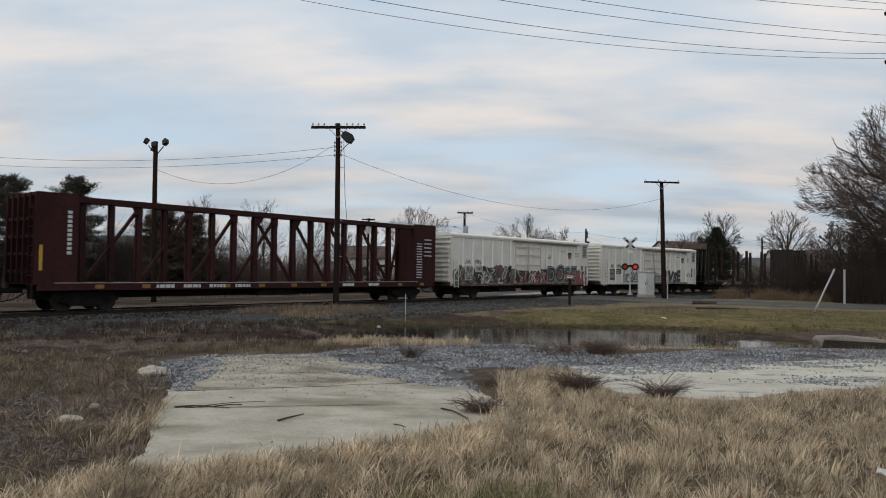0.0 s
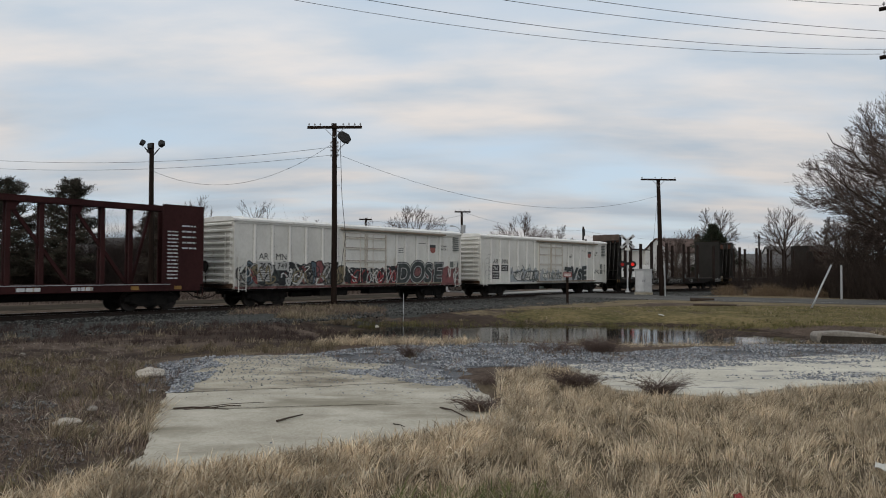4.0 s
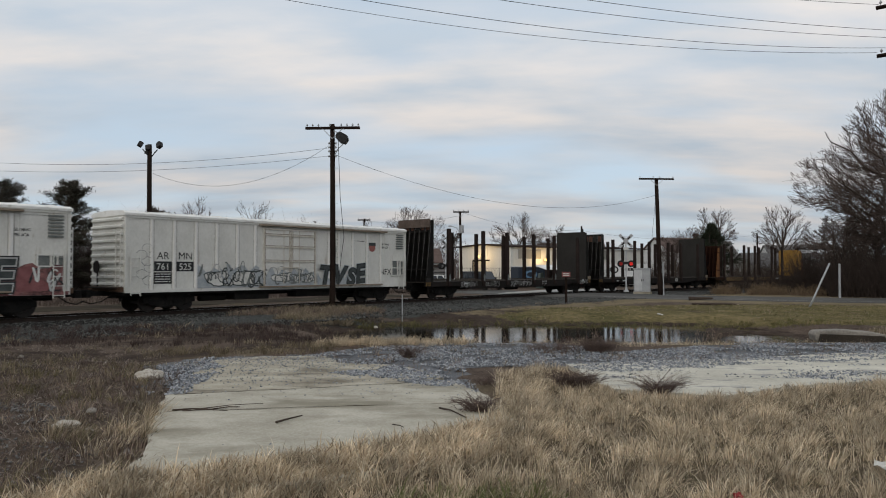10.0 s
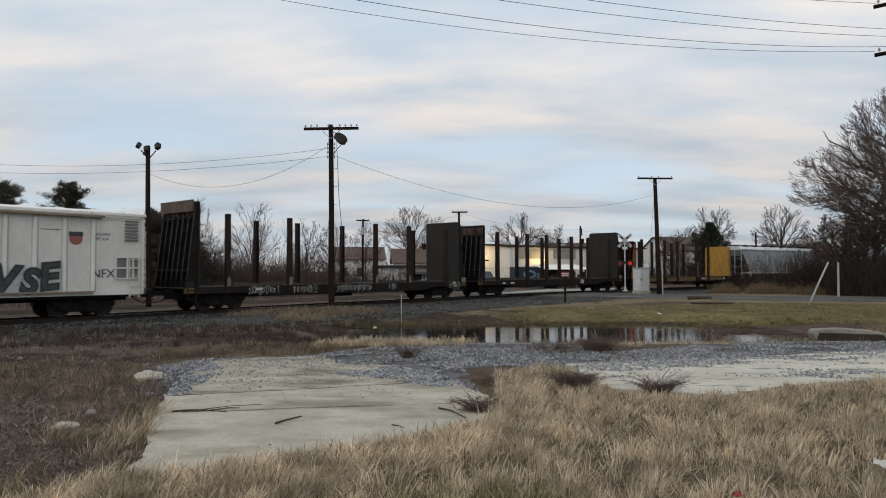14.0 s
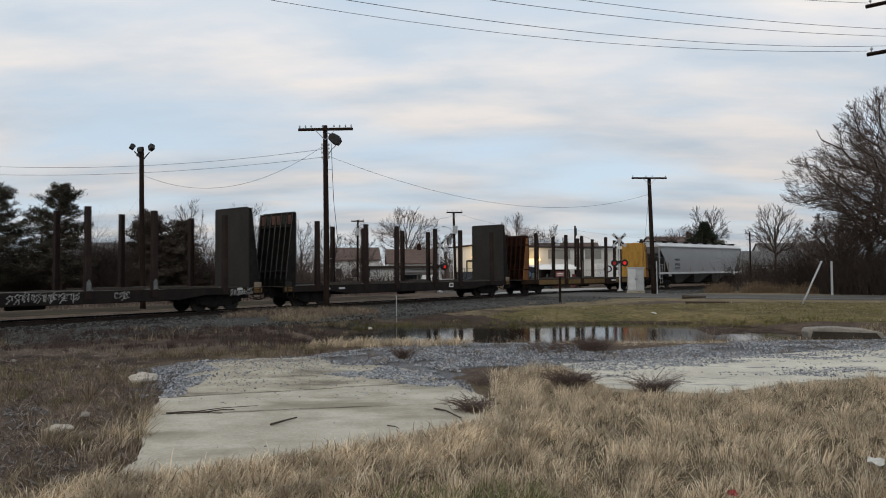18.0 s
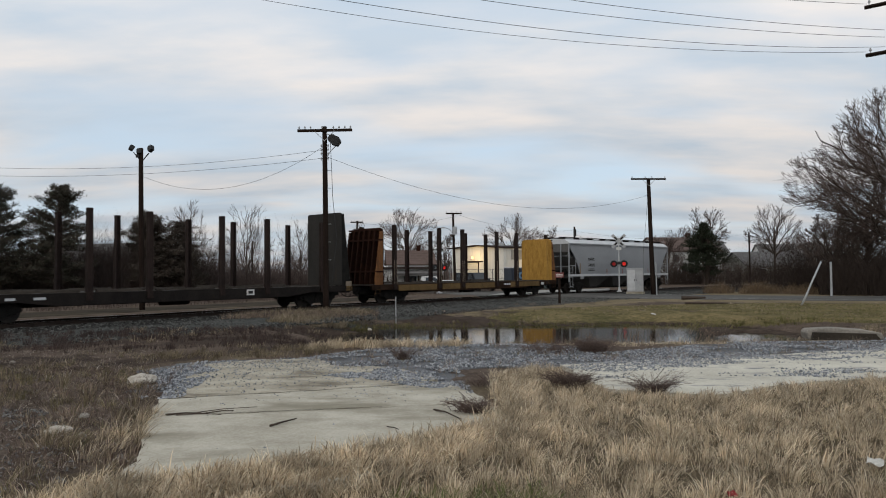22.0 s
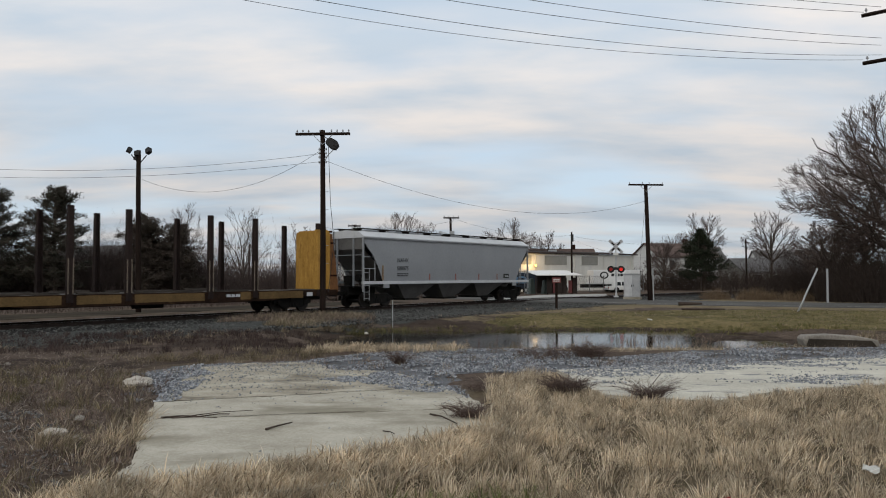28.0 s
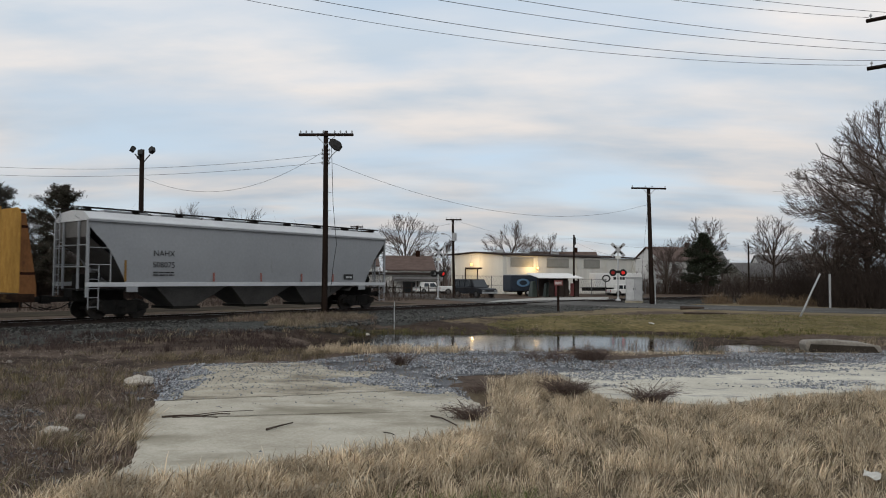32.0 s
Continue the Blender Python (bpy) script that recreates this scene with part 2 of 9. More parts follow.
M_NEEDLE = blades("pine_needles", [(0.022, 0.026, 0.017), (0.048, 0.047, 0.033), (0.074, 0.058, 0.047), (0.032, 0.035, 0.024), (0.056, 0.044, 0.037)])
M_STRAW = blades("dead_straw_grass", [(0.12, 0.090, 0.058), (0.76, 0.63, 0.45), (0.50, 0.39, 0.265), (0.88, 0.77, 0.59), (0.62, 0.49, 0.345), (0.22, 0.172, 0.112)], 0.8, 0.3, 0.55)
M_STRAW2 = blades("grey_tan_dead_grass", [(0.09, 0.067, 0.045), (0.30, 0.238, 0.166), (0.46, 0.378, 0.275), (0.16, 0.122, 0.083), (0.17, 0.165, 0.08)], 0.8, 0.3, 0.5)
M_STRAW3 = blades("bleached_straw", [(0.54, 0.445, 0.315), (0.82, 0.68, 0.52), (0.66, 0.55, 0.40), (0.40, 0.31, 0.20)], 0.8, 0.3, 0.35)
M_WEED = blades("brown_weed_stalks", [(0.085, 0.058, 0.051), (0.19, 0.135, 0.112), (0.33, 0.250, 0.19), (0.095, 0.070, 0.066), (0.14, 0.117, 0.068), (0.45, 0.360, 0.275)], 0.8, 0.1, 0.6)
M_GREENG = blades("short_green_grass", [(0.075, 0.085, 0.025), (0.12, 0.12, 0.04), (0.19, 0.155, 0.07), (0.09, 0.10, 0.03), (0.24, 0.185, 0.10)], 0.8, 0.0, 0.5)
M_STONE = blades("blue_grey_crushed_stone", [(0.07, 0.078, 0.09), (0.20, 0.212, 0.235), (0.40, 0.41, 0.42), (0.12, 0.128, 0.142)], 0.85)
M_BALLAST = blades("dark_grey_ballast_stone", [(0.017, 0.017, 0.016), (0.045, 0.045, 0.042), (0.13, 0.13, 0.122), (0.028, 0.028, 0.026)], 0.9)
M_REDL = glow("lit_red_lens", (0.8, 0.025, 0.02), 0.55)
M_REDDIM = glow("fading_red_lens", (0.45, 0.02, 0.02), 0.18)
M_WARM = glow("warm_sodium_bulb", (1.0, 0.50, 0.13), 3.2)
M_GLASS = clear_glass("dark_window_glass")


# ---- mesh building ----
class Geo:
    """Vertices and faces collected for one mesh; m moves what is added next."""

    def __init__(self):
        self.v, self.f, self.m = [], [], Matrix()

    def add(self, vs, fs):
        k = len(self.v)
        self.v += [tuple(self.m @ Vector(p)) for p in vs]
        self.f += [tuple(k + i for i in f) for f in fs]

    def box(self, x0, x1, y0, y1, z0, z1):
        self.add([(x, y, z) for z in (z0, z1) for y in (y0, y1) for x in (x0, x1)],
                 [(0, 2, 3, 1), (4, 5, 7, 6), (0, 1, 5, 4), (2, 6, 7, 3), (0, 4, 6, 2), (1, 3, 7, 5)])

    def prism(self, pts, axis, a, b):
        """A polygon of (u, v) drawn out from a to b along axis x, y or z."""
        n = len(pts)
        put = {"x": lambda u, v, w: (w, u, v), "y": lambda u, v, w: (u, w, v), "z": lambda u, v, w: (u, v, w)}[axis]
        vs = [put(u, v, a) for u, v in pts] + [put(u, v, b) for u, v in pts]
        fs = [tuple(range(n)), tuple(range(2 * n - 1, n - 1, -1))]
        fs += [(i, n + i, n + (i + 1) % n, (i + 1) % n) for i in range(n)]
        self.add(vs, fs)

    def tube(self, pts, r, n=8, r1=None, cap=True):
        """A round bar through the points, its radius running from r to r1."""
        pts = [Vector(p) for p in pts]
        r1 = r if r1 is None else r1
        vs, fs = [], []
        for i, p in enumerate(pts):
            d = (pts[min(i + 1, len(pts) - 1)] - pts[max(i - 1, 0)]).normalized()
            side = d.cross(Vector((0, 0, 1))) if abs(d.z) < 0.95 else d.cross(Vector((1, 0, 0)))
            side.normalize()
            top = side.cross(d)
            rr = r + (r1 - r) * i / max(1, len(pts) - 1)
            vs += [p + (side * math.cos(a) + top * math.sin(a)) * rr for a in [2 * math.pi * j / n for j in range(n)]]
        for i in range(len(pts) - 1):
            fs += [(i * n + j, i * n + (j + 1) % n, (i + 1) * n + (j + 1) % n, (i + 1) * n + j) for j in range(n)]
        if cap:
            fs += [tuple(range(n - 1, -1, -1)), tuple(range((len(pts) - 1) * n, len(pts) * n))]
        self.add(vs, fs)

    def disc(self, c, axis, r, w, n=20):
        """A wheel or drum round c, of width w along the axis x, y or z."""
        d = {"x": Vector((w / 2, 0, 0)), "y": Vector((0, w / 2, 0)), "z": Vector((0, 0, w / 2))}[axis]
        self.tube([Vector(c) - d, Vector(c) + d], r, n)


def mesh_of(name, geo, mat, smooth=False):
    me = bpy.data.meshes.new(name)
    me.from_pydata(geo.v, [], geo.f)
    bm = bmesh.new()
    bm.from_mesh(me)
    bmesh.ops.recalc_face_normals(bm, faces=bm.faces)
    bm.to_mesh(me)
    bm.free()
    me.materials.append(mat)
    if smooth:
        me.shade_smooth()
    return me


def part(name, geo, mat, parent=None, label="", bevel=0.0, smooth=False):
    ob = new(name, mesh_of(name, geo, mat, smooth))
    if parent:
        ob.parent = parent
    if bevel:
        md = ob.modifiers.new("edge", "BEVEL")
        md.width, md.segments, md.limit_method = bevel, 2, "ANGLE"
    if label:
        tagged(ob, label)
    return ob


def thing(name, label, category, group="", kind="", at=None):
    ob = new(name)
    ob.empty_display_size = 0.3
    if at is not None:
        ob.matrix_basis = at
    return tagged(ob, label, category, group, kind)


def raw(name, verts, faces, mat, smooth=False):
    """A mesh from numpy arrays, for stuff of very many pieces."""
    me = bpy.data.meshes.new(name)
    me.from_pydata(verts.tolist() if hasattr(verts, "tolist") else verts, [], faces.tolist() if hasattr(faces, "tolist") else faces)
    me.materials.append(mat)
    if smooth:
        me.shade_smooth()
    return new(name, me)


def words(name, text, size, mat, parent, m, label="", depth=0.003):
    """Flat lettering in the built-in font, as a mesh under its thing."""
    cu = bpy.data.curves.new(name, "FONT")
    cu.body, cu.size, cu.align_x, cu.extrude, cu.resolution_u = text, size, "CENTER", depth, 3
    tmp = bpy.data.objects.new(name, cu)
    scene.collection.objects.link(tmp)
    me = bpy.data.meshes.new_from_object(tmp.evaluated_get(bpy.context.evaluated_depsgraph_get()))
    bpy.data.objects.remove(tmp)
    me.materials.clear()
    me.materials.append(mat)
    ob = new(name, me)
    ob.parent = parent
    ob.matrix_basis = m
    if label:
        tagged(ob, label)
    return ob


# ---- the track: straight past the eye, then a long bend to the right ----
RAIL = 0.10
SX, SY, HEAD, BEND, BEND_AT = -17.882, 24.923, 0.88651, 0.0044427, 35.0
HALF = 1.52


def heading(s):
    return HEAD - BEND * 8.0 * np.log1p(np.exp(np.clip((s - BEND_AT) / 8.0, -50, 50)))


STEP = 0.25
_s = np.arange(-140, 260 + STEP, STEP)
_h = heading(_s)
_x = np.concatenate([[0], np.cumsum((np.cos(_h[1:]) + np.cos(_h[:-1])) / 2 * STEP)])
_y = np.concatenate([[0], np.cumsum((np.sin(_h[1:]) + np.sin(_h[:-1])) / 2 * STEP)])
_x += SX - np.interp(0, _s, _x)
_y += SY - np.interp(0, _s, _y)


def rail_at(s, off=0.0):
    """A place on the centre line, off metres to the far side."""
    h, o = heading(s), HALF + off
    return float(np.interp(s, _s, _x) - o * math.sin(h)), float(np.interp(s, _s, _y) + o * math.cos(h))


def run(t):
    """How far the train has gone at t seconds, from where it is at 16 s."""
    u = t - 16.0
    return 4.09028 * u - 0.0140919 * u ** 2 - 3.7349e-4 * u ** 3 + 3.0568e-5 * u ** 4 + 8.843e-7 * u ** 5


def near_track(x, y):
    """Signed distance to the centre line, positive on the far side, and the place along it."""
    i = np.argmin((_x - HALF * np.sin(_h) - x) ** 2 + (_y + HALF * np.cos(_h) - y) ** 2)
    cxx, cyy = _x[i] - HALF * math.sin(_h[i]), _y[i] + HALF * math.cos(_h[i])
    return (x - cxx) * -math.sin(_h[i]) + (y - cyy) * math.cos(_h[i]), _s[i]


# ---- ground ----
def inside(px, py, poly):
    """Even-odd test for arrays of places."""
    hit = np.zeros(px.shape, bool)
    for (x0, y0), (x1, y1) in zip(poly, poly[1:] + poly[:1]):
        cross = ((y0 > py) != (y1 > py)) & (px < (x1 - x0) * (py - y0) / (y1 - y0 + 1e-12) + x0)
        hit ^= cross
    return hit


def wobble(px, py, scale, seed=0.0):
    return np.array([noise.noise((float(a) * scale + seed, float(b) * scale - seed, seed)) for a, b in zip(px.ravel(), py.ravel())]).reshape(px.shape)


SLAB = [(-2.86, 6.05), (-3.08, 7.35), (-3.75, 9.5), (-4.25, 11.1), (-4.85, 14.2), (-4.95, 15.35), (-3.9, 16.0), (-2.75, 16.1), (-2.05, 14.8), (-0.85, 14.5), (0.0, 12.9), (0.75, 10.6), (0.95, 8.6), (0.1, 7.35), (-1.0, 6.55)]
PAD = [(2.5, 14.7), (4.4, 15.2), (6.5, 15.6), (10.8, 17.2), (16.5, 19.3), (17.5, 15.6), (11.5, 13.6), (8.1, 12.6), (6.0, 12.0), (4.2, 10.9), (2.7, 11.6)]
GRAVEL = [(-4.6, 11.2), (-5.9, 14.9), (-5.2, 16.0), (-3.0, 16.7), (-2.3, 17.7), (-0.7, 19.2), (2.3, 20.3), (4.2, 17.2), (8.0, 19.3), (10.8, 21.0), (19, 22.5), (19, 17.5), (10.6, 16.6), (6.5, 15.3), (2.7, 14.6), (0.4, 14.6), (0.6, 11.5), (-0.1, 12.5), (-0.9, 14.2), (-2.1, 14.6), (-2.8, 15.9), (-4.6, 15.0)]
LAWN = [(0.8, 28.5), (3.5, 36.5), (10, 40.8), (20, 41.5), (60, 33), (60, 20), (20, 22.8), (16.5, 24.6), (13.5, 27.5), (10.5, 29.8), (6.5, 30.6), (3.0, 30.2)]
ROAD_LINE = [(95, 24), (60, 35.2), (40, 42.5), (28, 47.0), (18.5, 52.2), (11.5, 57.5), (6.5, 63.0), (2.0, 71.0), (-3.0, 82.0), (-10, 100), (-22, 130)]


def dip(px, py):
    """How far the ground falls away into the ditch."""
    px, py = np.asarray(px, float), np.asarray(py, float)
    across = np.minimum(np.clip((py - 19.2) / 4.0, 0, 1), np.clip((34.6 - py) / 4.4, 0, 1))
    along = np.minimum(np.clip((px + 6.5) / 4.5, 0, 1), np.clip((15.0 - px - 0.15 * (py - 26)) / 5.0, 0, 1))
    return 0.52 * across * along * (3 - 2 * along) * along


def lay_ground():
    def axis(fine0, fine1, step, lo, hi):
        a = list(np.arange(fine0, fine1 + 1e-6, step))
        d = step
        while a[-1] < hi:
            d *= 1.09
            a.append(a[-1] + d)
        d = step
        while a[0] > lo:
            d *= 1.09
            a.insert(0, a[0] - d)
        return np.array(a)
    gx, gy = axis(-15, 19, 0.22, -1500, 1500), axis(4, 30, 0.22, -400, 2200)
    X, Y = np.meshgrid(gx, gy)
    near = (np.abs(X) < 120) & (Y > -60) & (Y < 140)
    n1, n2 = np.zeros(X.shape), np.zeros(X.shape)
    n1[near] = wobble(X[near], Y[near], 0.35, 3.1)
    n2[near] = wobble(X[near], Y[near], 1.6, 7.7)
    Z = 0.05 * n1 + 0.03 * n2 - 0.03
    low = dip(X + 1.6 * n1 + 0.7 * n2, Y + 0.5 * n2 + 0.7 * n1)
    Z -= low
    pd = (low - 0.40) * 6
    # the bed is dug out below the ballast
    D = np.full(X.shape, 99.0)
    idx = np.argwhere(near)
    for j, i in idx:
        if abs(X[j, i] * 0.775 - (Y[j, i] - 47) * 0.632) < 60:
            D[j, i] = near_track(X[j, i], Y[j, i])[0]
    bed = np.clip((4.6 - np.abs(D)) / 1.4, 0, 1)
    Z = Z * (1 - bed) - 0.42 * bed
    P = np.stack([X, Y], -1)
    rl = np.array(ROAD_LINE)
    dr = np.full(X.shape, 99.0)
    for a, b in zip(rl[:-1], rl[1:]):
        t = np.clip(((P - a) @ (b - a)) / ((b - a) @ (b - a)), 0, 1)
        dr = np.minimum(dr, np.linalg.norm(P - (a + t[..., None] * (b - a)), axis=-1))
    rd = np.clip((5.2 - dr) / 1.0, 0, 1)
    Z = Z * (1 - rd) + np.minimum(Z, -0.05) * rd
    for poly in (SLAB, PAD):
        Z = np.where(inside(X, Y, poly), np.minimum(Z, -0.03), Z)
    wx, wy = X + 0.45 * n2 + 0.2 * n1, Y + 0.45 * n2 - 0.2 * n1
    grav = inside(wx, wy, GRAVEL).astype(float) * np.clip(0.95 + 1.1 * n2 + 0.8 * n1, 0.2, 1)
    lawn = inside(wx + 0.8 * n1, wy + 0.9 * n1, LAWN).astype(float) * np.clip(0.85 + 0.5 * n1 + 0.45 * n2, 0, 1) * np.clip(1.2 - 1.5 * np.clip(pd + 0.15, 0, 1), 0, 1)
    stony = np.clip((D > -10.5) * (D < 0) * (1.0 + 0.8 * n2 + 0.5 * n1) * np.clip((10.5 + D) / 3.0, 0, 1) + (D >= 0) * (D < 4) * 1.0, 0, 1)
    straw = np.clip(np.clip((14 - Y) / 3, 0, 1) * np.clip((X + 4.0) / 2.5, 0, 1) + 0.5 * n1 + 0.25, 0, 1)
    tan = np.clip((dr > 3.6) * np.clip((9.5 - dr + 2.0 * n1 + 1.2 * n2) / 3.0, 0, 1) * (D < -3) * (Y < 60) + (D < -9.5) * (D > -13) * (X > 0) * (0.7 + 0.6 * n2), 0, 1) * (1 - 0.85 * lawn * (dr > 6.5))
    # a band of wet dark mud lies between the weeds and the shoulder of the track
    mud = np.clip((D < -8.5) * (D > -16.5) * np.clip((5.0 - X + 3 * n1) / 4, 0, 1) * np.clip(0.7 + 1.3 * n1 + 0.8 * n2, 0, 1) + np.clip(1.0 + pd, 0, 1), 0, 1)
    ny, nx = X.shape
    verts = np.stack([X, Y, Z], -1).reshape(-1, 3)
    i = np.arange(ny * nx).reshape(ny, nx)
    faces = np.stack([i[:-1, :-1], i[:-1, 1:], i[1:, 1:], i[1:, :-1]], -1).reshape(-1, 4)
    m = soil_material()
    ob = raw("ground", verts, faces, m, True)
    for nm, w in (("gravel", grav), ("lawn", lawn), ("tan", tan), ("stony", stony), ("straw", straw), ("mud", mud)):
        at = ob.data.attributes.new(nm, "FLOAT", "POINT")
        at.data.foreach_set("value", w.ravel().astype(np.float32))
    tagged(ob, "brown winter ground with dead grass, mud and gravel", "ground", kind="structure")


def soil_material():
    m = bpy.data.materials.new("winter_soil")
    m.use_nodes = True
    nt = m.node_tree
    N, L = nt.nodes.new, nt.links.new
    b = nt.nodes["Principled BSDF"]
    co = N("ShaderNodeTexCoord")

    def tones(c1, c2, s1, s2, lo=0.35, hi=0.65):
        a, c = N("ShaderNodeTexNoise"), N("ShaderNodeTexNoise")
        for n, s in ((a, s1), (c, s2)):
            n.inputs["Scale"].default_value, n.inputs["Detail"].default_value, n.inputs["Roughness"].default_value = s, 5, 0.65
            L(co.outputs["Object"], n.inputs["Vector"])
        mx = N("ShaderNodeMix")
        mx.data_type = "FLOAT"
        mx.inputs[0].default_value = 0.5
        L(a.outputs[0], mx.inputs[2])
        L(c.outputs[0], mx.inputs[3])
        rp = N("ShaderNodeValToRGB")
        rp.color_ramp.elements[0].position, rp.color_ramp.elements[0].color = lo, (*c1, 1)
        rp.color_ramp.elements[1].position, rp.color_ramp.elements[1].color = hi, (*c2, 1)
        L(mx.outputs[0], rp.inputs[0])
        return rp.outputs[0], mx.outputs[0]
    col, relief = tones((0.040, 0.029, 0.024), (0.155, 0.118, 0.092), 0.8, 12)
    # straw soil is kept dark to paint in shade at the grass roots
    for nm, c1, c2, s1, s2 in (("straw", (0.055, 0.042, 0.029), (0.17, 0.135, 0.09), 0.8, 14),
                               ("lawn", (0.036, 0.042, 0.012), (0.23, 0.175, 0.090), 0.45, 5),
                               ("tan", (0.085, 0.066, 0.040), (0.25, 0.20, 0.125), 0.6, 8),
                               ("mud", (0.024, 0.017, 0.0135), (0.082, 0.061, 0.047), 1.1, 16),
                               ("stony", (0.026, 0.027, 0.025), (0.092, 0.094, 0.088), 2.6, 34),
                               ("gravel", (0.065, 0.066, 0.070), (0.20, 0.205, 0.215), 1.5, 28)):
        c, _ = tones(c1, c2, s1, s2)
        at = N("ShaderNodeAttribute")
        at.attribute_name = nm
        edge = N("ShaderNodeTexNoise")
        edge.inputs["Scale"].default_value, edge.inputs["Detail"].default_value = 3.0, 5
        L(co.outputs["Object"], edge.inputs["Vector"])
        sm = N("ShaderNodeMath")
        sm.operation = "ADD"
        L(at.outputs["Fac"], sm.inputs[0])
        L(edge.outputs[0], sm.inputs[1])
        st = N("ShaderNodeMapRange")
        st.inputs["From Min"].default_value, st.inputs["From Max"].default_value = 0.85, 1.12
        L(sm.outputs[0], st.inputs["Value"])
        mx = N("ShaderNodeMixRGB")
        L(st.outputs[0], mx.inputs[0])
        L(col, mx.inputs[1])
        L(c, mx.inputs[2])
        col = mx.outputs[0]
    L(col, b.inputs["Base Color"])
    b.inputs["Roughness"].default_value, b.inputs["Specular IOR Level"].default_value = 0.95, 0.04
    bp = N("ShaderNodeBump")
    bp.inputs["Strength"].default_value, bp.inputs["Distance"].default_value = 0.7, 0.08
    L(relief, bp.inputs["Height"])
    L(bp.outputs[0], b.inputs["Normal"])
    return m


lay_ground()


def lay_water():
    m = bpy.data.materials.new("still_muddy_water")
    m.use_nodes = True
    nt = m.node_tree
    b = nt.nodes["Principled BSDF"]
    b.inputs["Base Color"].default_value = (0.018, 0.014, 0.010, 1)
    b.inputs["Roughness"].default_value = 0.08
    b.inputs["IOR"].default_value = 1.33
    b.inputs["Specular IOR Level"].default_value = 0.36
    n = nt.nodes.new("ShaderNodeTexNoise")
    n.inputs["Scale"].default_value = 3.0
    bp = nt.nodes.new("ShaderNodeBump")
    bp.inputs["Strength"].default_value, bp.inputs["Distance"].default_value = 0.03, 0.01
    nt.links.new(n.outputs[0], bp.inputs["Height"])
    nt.links.new(bp.outputs[0], b.inputs["Normal"])
    g = Geo()
    g.add([(-8, 21.5, -0.425), (15, 21.5, -0.425), (15, 33, -0.425), (-8, 33, -0.425)], [(0, 1, 2, 3)])
    tagged(part("water", g, m), "still brown puddle in a ditch", "water", kind="structure")


lay_water()


def ribbon(name, s0, s1, step, profile, mat, zoff=0.0, smooth=False):
    """A section of (off, z) drawn along the track from s0 to s1."""
    ss = np.arange(s0, s1 + 1e-6, step)
    vs, fs, n = [], [], len(profile)
    for s in ss:
        for o, z in profile:
            x, y = rail_at(float(s), o)
            vs.append((x, y, z + zoff))
    for k in range(len(ss) - 1):
        for j in range(n - 1):
            a = k * n + j
            fs.append((a, a + 1, a + n + 1, a + n))
    return raw(name, vs, fs, mat, smooth)


M_BED = surf("dark_ballast_bed", (0.010, 0.010, 0.0095), (0.036, 0.036, 0.033), 0.95, 0, 0.8, 26, (1, 1, 1), 0.8, dist=0.06, spec=0.03)
tagged(ribbon("ballast_bed", -110, 240, 2.0, [(-5.2, -0.30), (-3.9, -0.10), (-2.1, -0.06), (-1.45, -0.10), (1.45, -0.10), (2.2, -0.06), (3.9, -0.12), (5.2, -0.30)], M_BED), "grey crushed-stone ballast bed under the track", "ballast", kind="structure")


M_LANE = surf("dark_cinder_lane", (0.026, 0.022, 0.017), (0.070, 0.058, 0.042), 0.95, 0, 0.4, 14, (1, 1, 1), 0.4, spec=0.02)
tagged(ribbon("gravel_lane", -110, 34, 2.0, [(5.0, -0.32), (5.4, -0.01), (9.6, 0.0), (10.0, -0.3)], M_LANE), "dark cinder lane beyond the track", "lane", kind="structure")


def lay_track():
    track = thing("railway_track", "single track with worn steel rails on timber ties", "track", kind="structure")
    for off in (-0.755, 0.755):
        pr = [(off - 0.07, -0.17), (off - 0.07, -0.155), (off - 0.012, -0.135), (off - 0.012, -0.04), (off - 0.036, -0.03), (off - 0.036, -0.002), (off - 0.03, 0.0)]
        pr2 = [(2 * off - o, z) for o, z in reversed(pr)]
        r = ribbon("rail", -110, 240, 2.0, pr + pr2, M_RAIL, RAIL)
        r.parent = track
        h = ribbon("rail_head", -110, 240, 2.0, [(off - 0.030, 0.003), (off + 0.030, 0.003)], M_RAILTOP, RAIL)
        h.parent = r
        tagged(h, "polished running surface of the rail")
    tie = Geo()
    tie.box(-0.115, 0.115, -1.3, 1.3, -0.12, 0.0)
    me = mesh_of("tie", tie, M_TIE)
    plate = Geo()
    for off in (-0.755, 0.755):
        plate.box(-0.09, 0.09, off - 0.16, off + 0.16, 0.0, 0.012)
    k = 0
    rest = Geo()
    for s in np.arange(-60, 200, 0.53):
        x, y = rail_at(float(s))
        a = math.degrees(heading(s)) + random.uniform(-1.2, 1.2)
        m = pose(x, y, RAIL - 0.17 + random.uniform(-0.012, 0.005), 0, 0, a)
        if -12 < s < 120 and k < 290:
            ob = new("tie", me)
            ob.parent = track
            ob.matrix_basis = m
            k += 1
        else:
            rest.m = m
            rest.box(-0.115, 0.115, -1.3, 1.3, -0.12, 0.0)
    tagged(part("far_ties", rest, M_TIE, track), kind="stuff")


lay_track()


